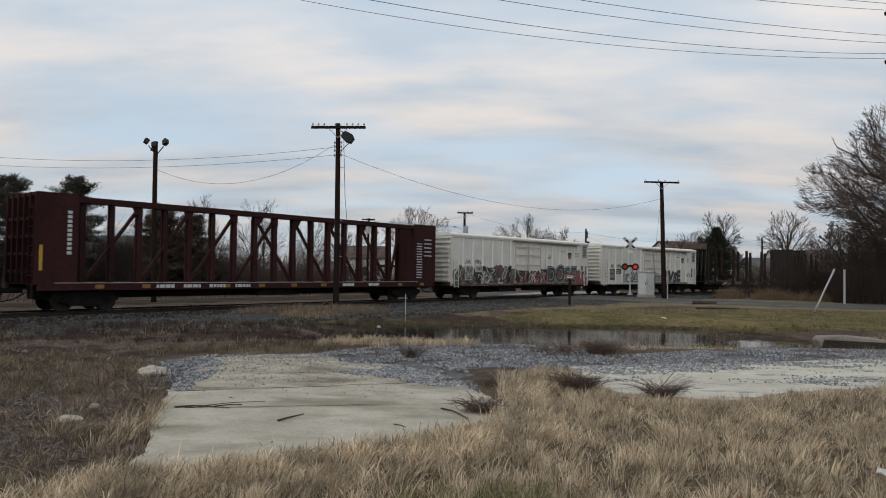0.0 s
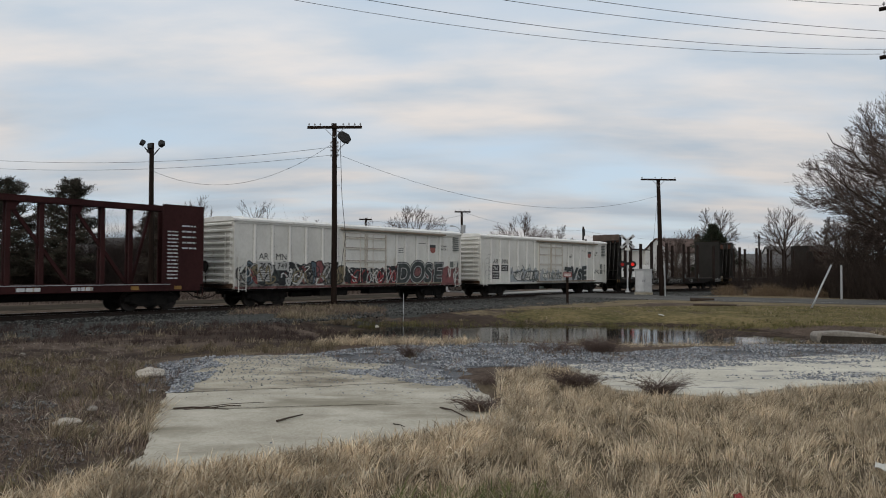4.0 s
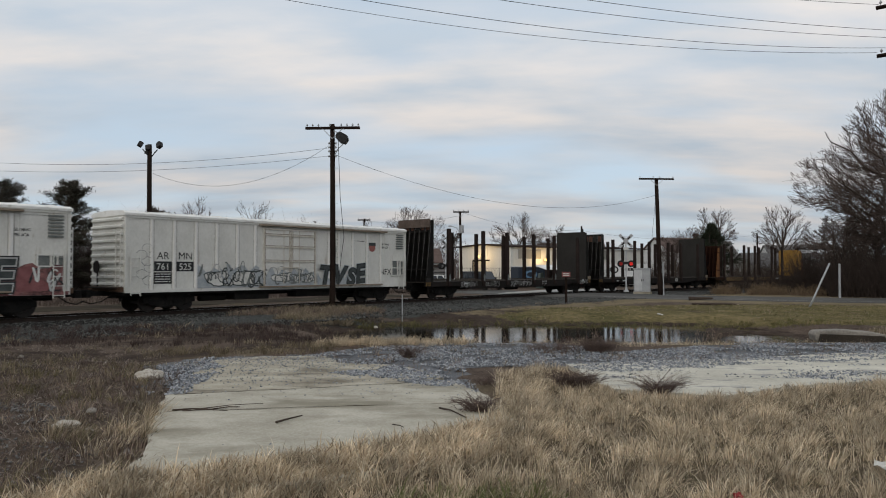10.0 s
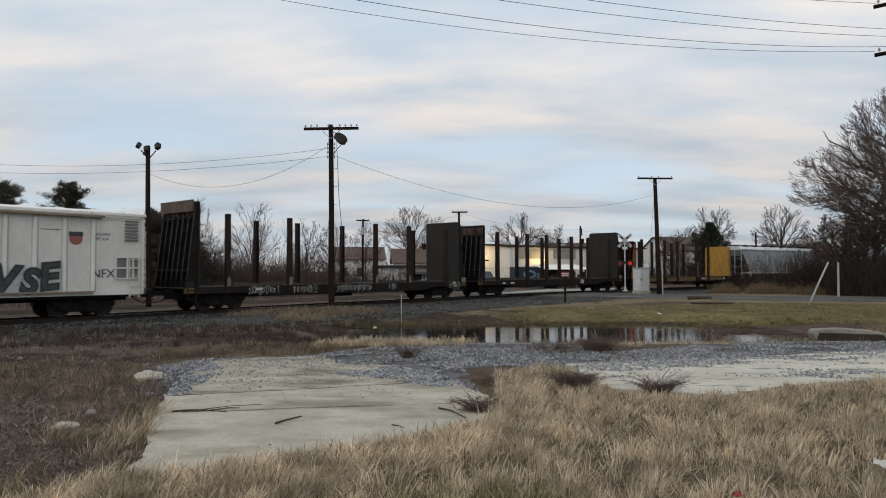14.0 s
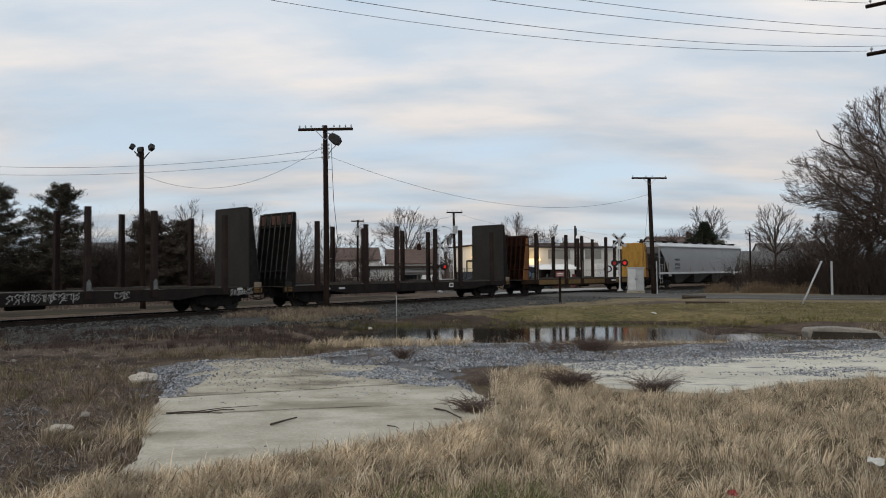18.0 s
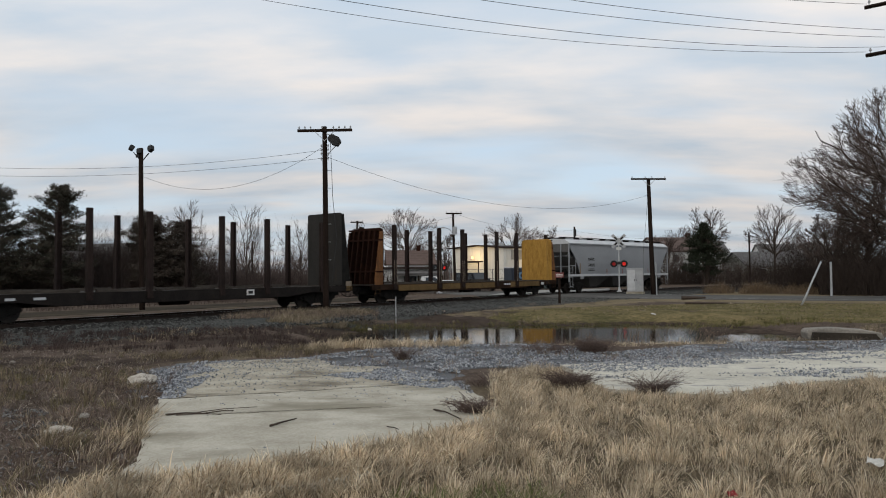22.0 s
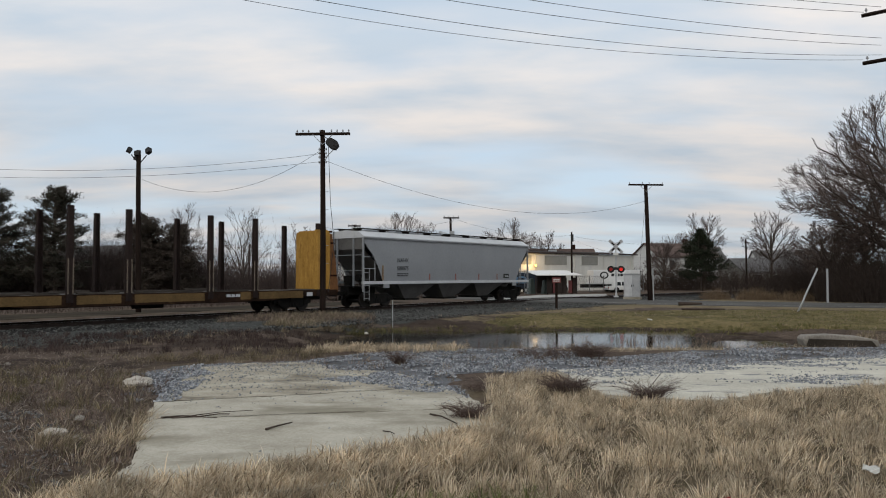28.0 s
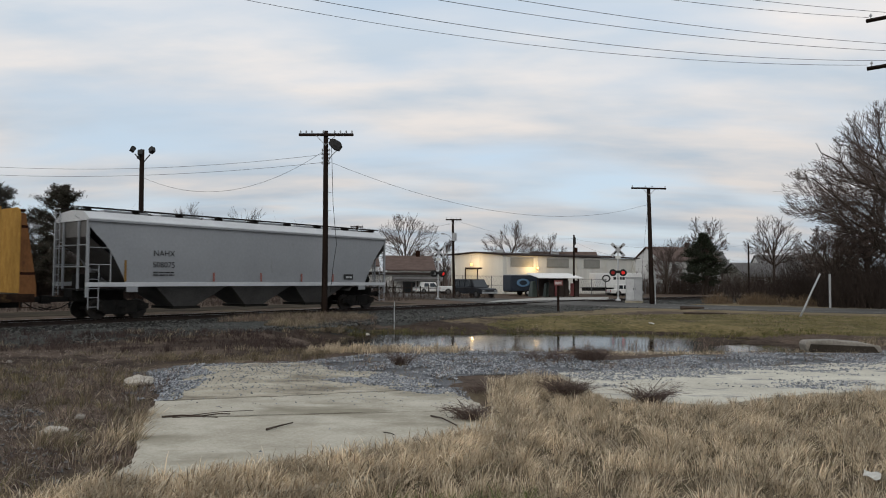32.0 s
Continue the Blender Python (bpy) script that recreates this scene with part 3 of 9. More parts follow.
def slab_plate(name, poly, z, thick, mat, parent, seed):
    """A broken concrete plate: an outline roughened by noise, with worn rims."""
    pts = []
    n = len(poly)
    for i in range(n):
        a, b = Vector(poly[i]), Vector(poly[(i + 1) % n])
        k = max(1, int((b - a).length / 0.12))
        for j in range(k):
            p = a.lerp(b, j / k)
            d = noise.noise((p.x * 2.1, p.y * 2.1, seed)) * 0.10 + noise.noise((p.x * 7, p.y * 7, seed + 3)) * 0.035
            nrm = Vector(((b - a).y, -(b - a).x)).normalized()
            pts.append(p + nrm * d)
    g = Geo()
    m = len(pts)
    g.add([(p.x, p.y, z - thick) for p in pts] + [(p.x, p.y, z - 0.015) for p in pts] + [(p.x * 0.998 + 0.002 * pts[0].x, p.y - 0.004, z) for p in pts],
          [(i, (i + 1) % m, m + (i + 1) % m, m + i) for i in range(m)] + [(m + i, m + (i + 1) % m, 2 * m + (i + 1) % m, 2 * m + i) for i in range(m)] + [tuple(range(2 * m, 3 * m))])
    return part(name, g, mat, parent)


slab = thing("concrete_slab", "cracked pale concrete slab of an old driveway, edges overgrown", "slab", kind="structure")
slab_plate("plate", [(-2.86, 6.05), (-3.08, 7.35), (-3.78, 9.62), (-1.9, 9.95), (0.82, 10.45), (0.95, 8.6), (0.1, 7.35), (-1.0, 6.55)], 0.045, 0.12, M_CONC, slab, 1.0)
slab_plate("plate", [(-3.80, 9.66), (-4.22, 11.0), (-2.4, 11.55), (-0.35, 12.25), (0.2, 12.4), (0.80, 10.50), (-1.9, 9.99)], 0.04, 0.12, M_CONC, slab, 2.0)
slab_plate("plate", [(-4.24, 11.04), (-4.7, 13.6), (-4.95, 15.3), (-3.9, 16.0), (-2.75, 16.1), (-2.05, 14.8), (-0.85, 14.5), (0.0, 12.9), (-0.38, 12.29), (-2.4, 11.59)], 0.035, 0.12, M_CONC2, slab, 3.0)
M_PALE = surf("chalky_pale_concrete", (0.40, 0.37, 0.305), (0.60, 0.57, 0.48), 0.95, 0, 0.9, 22, (1, 1, 1), 0.6, ((0.20, 0.20, 0.205), 0.52, 2.2, (0.5, 1.6, 1)), dist=0.02)
pad = thing("concrete_pad", "chalky pale concrete pad strewn with crushed stone", "slab", kind="structure")
slab_plate("plate", PAD, 0.035, 0.12, M_PALE, pad, 4.0)

# ---- road over the crossing ----


def strip(line, width, z, mat, name, lift=0.0):
    pts = [Vector((x, y, 0)) for x, y in line]
    dense = []
    for i in range(len(pts) - 1):
        p0, p1, p2, p3 = pts[max(i - 1, 0)], pts[i], pts[i + 1], pts[min(i + 2, len(pts) - 1)]
        for k in range(10):
            t = k / 10
            dense.append(0.5 * ((2 * p1) + (p2 - p0) * t + (2 * p0 - 5 * p1 + 4 * p2 - p3) * t * t + (3 * p1 - p0 - 3 * p2 + p3) * t ** 3))
    dense.append(pts[-1])
    vs, fs = [], []
    for i, p in enumerate(dense):
        d = (dense[min(i + 1, len(dense) - 1)] - dense[max(i - 1, 0)]).normalized()
        nrm = Vector((-d.y, d.x, 0))
        for o in (-width / 2 - 0.25, -width / 2, width / 2, width / 2 + 0.25):
            q = p + nrm * o
            dist = abs(near_track(q.x, q.y)[0])
            zz = z + 0.06 * max(0, 1 - dist / 9)
            if 0.62 < dist < 0.90:
                zz -= 0.04
            vs.append((q.x, q.y, zz - (0.12 if abs(o) > width / 2 + 0.1 else 0)))
    for i in range(len(dense) - 1):
        for j in range(3):
            fs.append((4 * i + j, 4 * i + j + 1, 4 * i + j + 5, 4 * i + j + 4))
    return raw(name, vs, fs, mat)


tagged(strip(ROAD_LINE, 7.6, 0.01, M_ASPH, "road"), "worn grey asphalt road over a level crossing", "road", kind="structure")


def edge_line(line, off, width, mat, z):
    """A worn painted line along the road, off metres from its middle."""
    pts = [Vector((x, y, 0)) for x, y in line]
    vs, fs = [], []
    for a, b in zip(pts[:-1], pts[1:]):
        d = (b - a).normalized()
        nrm = Vector((-d.y, d.x, 0))
        for k in range(24):
            p, q = a.lerp(b, k / 24), a.lerp(b, (k + random.uniform(0.6, 1.0)) / 24)
            if min(abs(near_track(p.x, p.y)[0]), abs(near_track(q.x, q.y)[0])) < 6:
                continue
            n = len(vs)
            for e, w in ((p, -0.5), (q, -0.5), (q, 0.5), (p, 0.5)):
                c = e + nrm * (off + w * width)
                vs.append((c.x, c.y, z + 0.06 * max(0, 1 - abs(near_track(c.x, c.y)[0]) / 9)))
            fs.append((n, n + 1, n + 2, n + 3))
    return raw("road_line", vs, fs, mat)


M_LINE = surf("worn_white_road_paint", (0.20, 0.195, 0.18), (0.42, 0.41, 0.39), 0.9, 0, 1.0, 20, (1, 1, 1), 0.05)
tagged(edge_line(ROAD_LINE[:7], 3.45, 0.14, M_LINE, 0.026), "worn white edge line on the road", "road line", kind="structure")
tagged(edge_line(ROAD_LINE[:7], -3.45, 0.14, M_LINE, 0.026), "worn white edge line on the road", "road line", kind="structure")

apron = thing("concrete_apron", "pale concrete paving beyond the crossing", "paving", kind="structure")
slab_plate("plate", [(4.1, 56.8), (9.4, 63.0), (16.1, 67.1), (18.2, 75.6), (10.7, 71.6), (5.3, 61.3)], 0.085, 0.2, surf("pale_worn_paving", (0.26, 0.25, 0.23), (0.38, 0.37, 0.345), 0.9, 0, 0.5, 12, (1, 1, 1), 0.1), apron, 7.0)


# ---- rolling stock; x runs along the car, the near side is -y, z is above the rail ----
CARS = []


def wheel_truck(car, x, n):
    """A four-wheel truck: cast side frames, bolster, springs and two wheelsets."""
    g = Geo()
    for y in (-1.0, 1.0):
        w = 0.09 if y > 0 else -0.09
        a, b = sorted((y, y + w))
        g.prism([(x - 1.25, 0.42), (x - 1.25, 0.62), (x - 0.75, 0.80), (x + 0.75, 0.80), (x + 1.25, 0.62), (x + 1.25, 0.42), (x + 1.02, 0.40), (x + 0.62, 0.22), (x - 0.62, 0.22), (x - 1.02, 0.40)], "y", a, b)
        for dx in (-0.88, 0.88):
            g.box(x + dx - 0.14, x + dx + 0.14, a - 0.05, b + 0.05, 0.34, 0.58)
            g.disc((x + dx, y + w, 0.46), "y", 0.10, 0.12, 10)
        for dx in (-0.2, 0, 0.2):
            g.disc((x + dx, y + w / 2, 0.40), "z", 0.075, 0.26, 8)
    g.box(x - 0.2, x + 0.2, -1.15, 1.15, 0.50, 0.78)
    tr = part("truck", g, M_DARK, car, "grimy cast steel truck frame")
    sets = []
    for dx in (-0.88, 0.88):
        w = Geo()
        for y in (-0.755, 0.755):
            sgn = 1 if y > 0 else -1
            w.disc((0, y + 0.01 * sgn, 0), "y", 0.42, 0.12, 22)
            w.disc((0, y - 0.06 * sgn, 0), "y", 0.445, 0.03, 22)
            for k in range(6):
                a = k * math.pi / 3
                w.disc((0.27 * math.cos(a), y + 0.072 * sgn, 0.27 * math.sin(a)), "y", 0.035, 0.01, 6)
        w.tube([(0, -1.05, 0), (0, 1.05, 0)], 0.08, 10)
        ob = part("wheelset", w, M_WHEEL, tr, "steel wheels on an axle")
        ob.matrix_basis = pose(x + dx, 0, 0.42)
        sets.append((ob, x + dx))
    return sets


def coupler(car, x, sgn):
    g = Geo()
    a, b = sorted((x, x + sgn * 0.85))
    g.box(a, b, -0.09, 0.09, 0.74, 0.95)
    kx = x + sgn * 0.95
    g.prism([(kx - 0.18, -0.16), (kx - 0.18, 0.16), (kx + 0.1, 0.2), (kx + 0.2, 0.02), (kx + 0.05, -0.2)] if sgn > 0 else [(kx + 0.18, -0.16), (kx + 0.18, 0.16), (kx - 0.1, 0.2), (kx - 0.2, 0.02), (kx - 0.05, -0.2)], "z", 0.68, 1.0)
    part("coupler", g, M_DARK, car)
    h = Geo()
    h.tube([(x, -0.35, 0.78), (x + sgn * 0.4, -0.33, 0.52), (x + sgn * 0.8, -0.25, 0.42), (x + sgn * 1.2, -0.1, 0.55)], 0.025, 6)
    part("air_hose", h, M_DARK, car)


def ladder(car, x, y, z0, z1, w, mat, along="x", name="ladder"):
    g = Geo()
    for k in (-w / 2, w / 2):
        p = (x + k, y) if along == "x" else (x, y + k)
        g.tube([(*p, z0), (*p, z1)], 0.022, 6)
    for i in range(int((z1 - z0) / 0.38) + 1):
        z = z0 + 0.1 + i * 0.38
        if z < z1:
            a = (x - w / 2, y) if along == "x" else (x, y - w / 2)
            b = (x + w / 2, y) if along == "x" else (x, y + w / 2)
            g.tube([(*a, z), (*b, z)], 0.016, 6)
    return part(name, g, mat, car)


def side_words(car, name, text, size, x, z, mat, y=-1.53, label=""):
    return words(name, text, size, mat, car, pose(x, y, z, 90, 0, 0), label)


def bar_row(g, x0, x1, z, h, y, rng, gap=0.04):
    """A line of small lettering too worn to read, as plain bars."""
    x = x0
    while x < x1:
        w = rng.uniform(0.08, 0.3)
        g.box(x, min(x + w, x1), y - 0.003, y + 0.001, z, z + h)
        x += w + gap


def stroke(g, pts, w, y, d=0.003):
    """A flat painted stroke of width w on the near side through points (x, z)."""
    n = len(pts)
    L_, R_ = [], []
    for i in range(n):
        a, b = Vector(pts[max(i - 1, 0)]), Vector(pts[min(i + 1, n - 1)])
        t = (b - a).normalized() if (b - a).length > 1e-6 else Vector((1, 0))
        nn = Vector((-t.y, t.x)) * w / 2
        p = Vector(pts[i])
        L_.append(p + nn)
        R_.append(p - nn)
    vs = [(p.x, y, p.y) for p in L_] + [(p.x, y, p.y) for p in R_]
    g.add(vs, [(i, i + 1, n + i + 1, n + i) for i in range(n - 1)])


def blob_letter(rng, cx, cz, w, h):
    """A closed swelling outline such as spray letters have."""
    k = rng.randint(14, 18)
    ph, q = rng.uniform(0, 6.28), rng.choice((2, 3, 4))
    out = []
    for i in range(k):
        a = 2 * math.pi * i / k
        r = 1 + 0.22 * math.sin(q * a + ph) + rng.uniform(-0.08, 0.08)
        ca, sa = math.cos(a), math.sin(a)
        ex = math.copysign(abs(ca) ** 0.7, ca) * w / 2 * r
        ez = math.copysign(abs(sa) ** 0.7, sa) * h / 2 * min(r, 1.1)
        out.append((cx + ex, cz + ez))
    return out


def graffiti(car, x0, x1, z0, z1, fills, line, rng, y=-1.536, letter=0.9, name="graffiti", label="spray-painted graffiti"):
    """Overlapping spray letters: filled swollen shapes, dark outlines, inner strokes, drips."""
    x = x0
    layer = 0
    while x < x1:
        w = rng.uniform(0.75, 1.25) * letter
        h = (z1 - z0) * rng.uniform(0.75, 1.05)
        c = (x + w / 2, (z0 + z1) / 2 + rng.uniform(-0.07, 0.07))
        out = blob_letter(rng, *c, w * 1.12, h)
        yy = y - 0.0016 * (layer % 5)
        layer += 1
        g = Geo()
        g.add([(a, yy, b) for a, b in out], [tuple(range(len(out)))])
        fill = part(name, g, rng.choice(fills), car, label)
        lines = Geo()
        stroke(lines, out + out[:1], 0.05, y - 0.010)
        # inner loops that make it read as a letter
        for _ in range(rng.randint(2, 4)):
            ax, az = c[0] + rng.uniform(-0.25, 0.25) * w, c[1] + rng.uniform(-0.25, 0.25) * h
            r0, a0, a1 = rng.uniform(0.12, 0.26) * w, rng.uniform(0, 6), rng.uniform(2.0, 5.5)
            st = [(ax + r0 * math.cos(a0 + a1 * t / 9), az + 1.6 * r0 * math.sin(a0 + a1 * t / 9)) for t in range(10)]
            stroke(lines, st, rng.uniform(0.04, 0.08), y - 0.011)
        tagged(part("outline", lines, line, fill, "dark spray outline"), kind="stuff")
        hl = Geo()
        for _ in range(1):
            ax, az = c[0] + rng.uniform(-0.3, 0.3) * w, c[1] + rng.uniform(-0.3, 0.3) * h
            a0 = rng.uniform(0, 6)
            stroke(hl, [(ax + 0.16 * w * math.cos(a0 + 2.2 * t / 6), az + 0.2 * h * math.sin(a0 + 2.2 * t / 6)) for t in range(7)], 0.035, y - 0.012)
        part("highlight", hl, G_SIL, fill, "pale spray highlight")
        x += w * rng.uniform(0.62, 0.85)


def scrawl(car, x0, x1, z0, z1, n, mats, rng, y):
    """Thick looping spray strokes laid over one another, one part a stroke."""
    for i in range(n):
        cx, cz = rng.uniform(x0 + 0.2, x1 - 0.2), rng.uniform(z0 + 0.18, z1 - 0.18)
        rx, rz = rng.uniform(0.10, 0.34), rng.uniform(0.14, 0.42)
        a, b, p, q = rng.uniform(0.6, 1.6), rng.uniform(1.0, 2.4), rng.uniform(0, 6.28), rng.uniform(0, 6.28)
        pts = [(min(x1, max(x0, cx + rx * math.sin(a * 4 * t / 11 + p))), min(z1, max(z0, cz + rz * math.sin(b * 3 * t / 11 + q)))) for t in range(12)]
        g = Geo()
        stroke(g, pts, rng.uniform(0.035, 0.10), y - 0.0012 * (i % 9))
        part("graffiti", g, rng.choice(mats), car, "looping spray-painted stroke")


G_OLIVE = surf("spray_khaki", (0.13, 0.105, 0.06), (0.24, 0.20, 0.125), 0.6, 0, 3, 30, bump=0)
G_BLACK = surf("spray_black", (0.010, 0.011, 0.012), (0.035, 0.036, 0.038), 0.6, 0, 3, 30, bump=0)
G_DARK = surf("spray_dark_green_grey", (0.025, 0.03, 0.03), (0.07, 0.08, 0.078), 0.6, 0, 3, 30, bump=0)
G_GREY = surf("grey_green_spray_and_slat_shade", (0.09, 0.10, 0.095), (0.19, 0.20, 0.19), 0.6, 0, 3, 30, bump=0)
G_SIL = surf("spray_silver", (0.34, 0.34, 0.33), (0.50, 0.50, 0.48), 0.5, 0, 3, 30, bump=0)
G_RED = surf("spray_crimson", (0.22, 0.025, 0.03), (0.36, 0.06, 0.06), 0.6, 0, 3, 30, bump=0)
G_MAUVER = surf("faded_brick_red_decal", (0.22, 0.07, 0.055), (0.32, 0.12, 0.10), 0.6, 0, 3, 30, bump=0)
G_PINK = surf("spray_faded_crimson", (0.15, 0.05, 0.05), (0.25, 0.10, 0.10), 0.6, 0, 3, 30, bump=0)
G_PALE = surf("spray_pale_blue_grey", (0.26, 0.29, 0.31), (0.42, 0.44, 0.45), 0.6, 0, 3, 30, bump=0)
G_MOTT = surf("layered_spray_paint", (0.018, 0.022, 0.021), (0.30, 0.28, 0.25), 0.6, 0, 2.6, 9, (1, 1, 1), 0.0, ((0.16, 0.06, 0.05), 0.30, 1.8, (1, 1, 1)))
G_MOTTR = surf("layered_red_spray_paint", (0.03, 0.018, 0.02), (0.30, 0.13, 0.12), 0.6, 0, 2.6, 9, (1, 1, 1), 0.0, ((0.30, 0.29, 0.28), 0.34, 2.2, (1, 1, 1)))
G_BLUE = surf("spray_slate_blue", (0.06, 0.09, 0.11), (0.12, 0.16, 0.19), 0.6, 0, 3, 30, bump=0)


M_YELD = surf("faded_reflector_sheet", (0.16, 0.085, 0.02), (0.26, 0.15, 0.04), 0.6, 0, 3, 30, bump=0.0)
M_OCHRE = surf("dull_ochre_paint", (0.09, 0.055, 0.02), (0.17, 0.105, 0.04), 0.85, 0, 1.5, 14, (1, 1, 1), 0.1)
M_RAILTAN = surf("tan_rusty_rail", (0.16, 0.12, 0.085), (0.30, 0.25, 0.19), 0.8, 0, 2, 20, (0.4, 1, 1), 0.1)


def bold_words(car, text, size, x, z, y, layers, name="graffiti", label="bold spray-painted graffiti letters", seed=3, close=0.86):
    """Fat jostling letters: layers of (swelling, material) from the halo inwards, one part a letter."""
    rng = random.Random(seed)
    pen = x
    for ch in text:
        made = []
        k = size * rng.uniform(0.94, 1.08)
        for i, (fat, mat) in enumerate(layers):
            cu = bpy.data.curves.new(name, "FONT")
            cu.body, cu.size, cu.offset, cu.shear, cu.resolution_u, cu.extrude = ch, k, fat, 0.14, 4, 0.0008
            tmp = bpy.data.objects.new(name, cu)
            scene.collection.objects.link(tmp)
            me = bpy.data.meshes.new_from_object(tmp.evaluated_get(bpy.context.evaluated_depsgraph_get()))
            bpy.data.objects.remove(tmp)
            me.materials.clear()
            me.materials.append(mat)
            made.append(me)
        wide = max(v.co.x for v in made[0].vertices) - min(v.co.x for v in made[0].vertices)
        f = new(name, made[-1])
        f.parent = car
        f.matrix_basis = pose(pen, y - 0.004 * len(made) - 0.0015 * text.index(ch), z + rng.uniform(-0.06, 0.06), 90, rng.uniform(-7, 7), 0)
        tagged(f, label)
        for i, me in enumerate(made[:-1]):
            o = new("outline", me)
            o.parent = f
            o.matrix_basis = pose(0, 0, -0.004 * (len(made) - 1 - i))
        pen += wide * close


M_RUSTY = surf("rust_brown_grimy_steel", (0.05, 0.03, 0.02), (0.13, 0.085, 0.06), 0.9, 0, 2, 20, (1, 1, 1), 0.2, spec=0.1)
M_STREAK = surf("rust_stained_white_paint", (0.40, 0.35, 0.28), (0.62, 0.59, 0.53), 0.7, 0, 3, 24, (1, 1, 0.3), 0.02)


def new_car(name, label, category, group=""):
    return thing(name, label, category, group)


def reefer(label, number, heavy, seed):
    """Insulated plug-door refrigerator car with outside posts."""
    rng = random.Random(seed)
    car = new_car("refrigerator_car", label, "boxcar", "white refrigerator cars")
    H = 8.8
    body = Geo()
    body.box(-H, H, -1.47, 1.47, 0.90, 4.22)
    side = part("body", body, M_WHITE, car, "chalky white riveted side walls", 0.02)
    roof = Geo()
    roof.prism([(-1.56, 4.20), (-1.56, 4.30), (-1.30, 4.40), (0, 4.46), (1.30, 4.40), (1.56, 4.30), (1.56, 4.20)], "x", -H - 0.05, H + 0.05)
    for i in range(13):
        x = -H + 0.6 + i * (2 * H - 1.2) / 12
        roof.prism([(-1.50, 4.325), (-1.30, 4.43), (0, 4.49), (1.30, 4.43), (1.50, 4.325)], "x", x - 0.05, x + 0.05)
    part("roof", roof, M_ROOF, car, "white-coated roof with cross seams")
    # posts on both sides
    pg = Geo()
    ps = Geo()
    ps.prism([(-0.085, 1.47), (-0.045, 1.545), (0.045, 1.545), (0.085, 1.47)], "z", 1.0, 4.08)
    ps_me = mesh_of("side_post", ps, M_POST)
    # thin dark strips along each post's foot, painted as its shadow lines
    sm = Geo()
    sm.box(-0.125, -0.090, 1.470, 1.474, 1.05, 4.06)
    sm.box(0.090, 0.115, 1.470, 1.474, 1.05, 4.06)
    sm_me = mesh_of("post_shadow_line", sm, M_POSTSHADE)
    for s in (-1, 1):
        for x in (-7.6, -6.53, -5.45, -4.36, -3.23, -2.2, 2.6, 3.35, 4.4, 5.5, 6.63):
            q = new("side_post", ps_me)
            q.parent = car
            q.matrix_basis = pose(x, 0, 0 if x < 0 else -0.08, 0, 0, 0 if s > 0 else 180)
            q = new("post_shadow_line", sm_me)
            q.parent = car
            q.matrix_basis = pose(x, 0, 0 if x < 0 else -0.06, 0, 0, 0 if s > 0 else 180)
        a, b = sorted((s * 1.47, s * 1.52))
        pg.box(-H, H, a, b, 0.88, 1.03)
        pg.box(-H, H, a, b, 4.10, 4.20)
        for xx in (-H + 0.06, H - 0.06):
            pg.box(xx - 0.06, xx + 0.06, a, b, 0.9, 4.2)
    part("edge_frame", pg, M_WHITE, car)
    # plug door and its rails
    for s in (-1, 1):
        d = Geo()
        a, b = sorted((s * 1.47, s * 1.56))
        d.box(-1.75, 1.6, a, b, 1.10, 3.98)
        door = part("plug_door", d, M_WHITE, car, "plug door of pressed panels", 0.015)
        fr = Geo()
        a, b = sorted((s * 1.56, s * 1.60))
        for z in (1.12, 1.55, 2.30, 3.02, 3.62, 3.92):
            fr.box(-1.75, 1.6, a, b, z - 0.03, z + 0.03)
        for xx in (-1.72, -0.14, 0.0, 1.57):
            fr.box(xx - 0.035, xx + 0.035, a, b, 1.1, 3.96)
        part("door_ribs", fr, M_STREAK, door, "rust-stained door ribs")
        ed = Geo()
        a, b = sorted((s * 1.560, s * 1.566))
        for xx in (-1.66, -0.10, 0.06, 1.50):
            ed.box(xx, xx + 0.03, a, b, 1.15, 3.92)
        for z in (1.60, 2.35, 3.07, 3.67):
            ed.box(-1.66, 1.52, a, b, z, z + 0.035)
        part("panel_gap", ed, M_GAP, door, "grimy gaps between door panels")
        lk = Geo()
        for xx in (-0.55, 0.45):
            lk.tube([(xx, s * 1.63, 1.15), (xx, s * 1.63, 3.9)], 0.02, 6)
        lk.box(-0.65, 0.55, *sorted((s * 1.60, s * 1.65)), 1.96, 2.02)
        part("lock_bar", lk, M_STREAK, door)
        tr = Geo()
        a, b = sorted((s * 1.53, s * 1.70))
        tr.box(-2.0, 7.0, a, b, 4.07, 4.15)
        tr.box(-2.0, 6.6, a, b, 1.00, 1.07)
        part("door_rail", tr, M_RAILTAN, car, "tan rusty door rail")
        # cooling unit end: louvres above, mesh doors below
        # white slats coloured grey to carry the shadows between them
        lv = Geo()
        a, b = sorted((s * 1.47, s * 1.54))
        for i in range(7):
            lv.box(7.95, 8.52, a, b, 3.14 + i * 0.135, 3.21 + i * 0.135)
        part("louvre", lv, G_GREY, car, "cooling louvre with slat shadows painted as grey")
        gr = Geo()
        for xx in (7.55, 8.06, 8.30, 8.56):
            gr.box(xx - 0.035, xx + 0.035, a, b, 1.55, 2.45)
        for z in (1.55, 2.0, 2.45):
            gr.box(7.52, 8.58, a, b, z - 0.03, z + 0.03)
        part("grille_frame", gr, M_WHITE, car)
        sc = Geo()
        a, b = sorted((s * 1.47, s * 1.49))
        sc.box(7.58, 8.03, a, b, 1.58, 2.42)
        sc.box(8.09, 8.53, a, b, 1.58, 2.42)
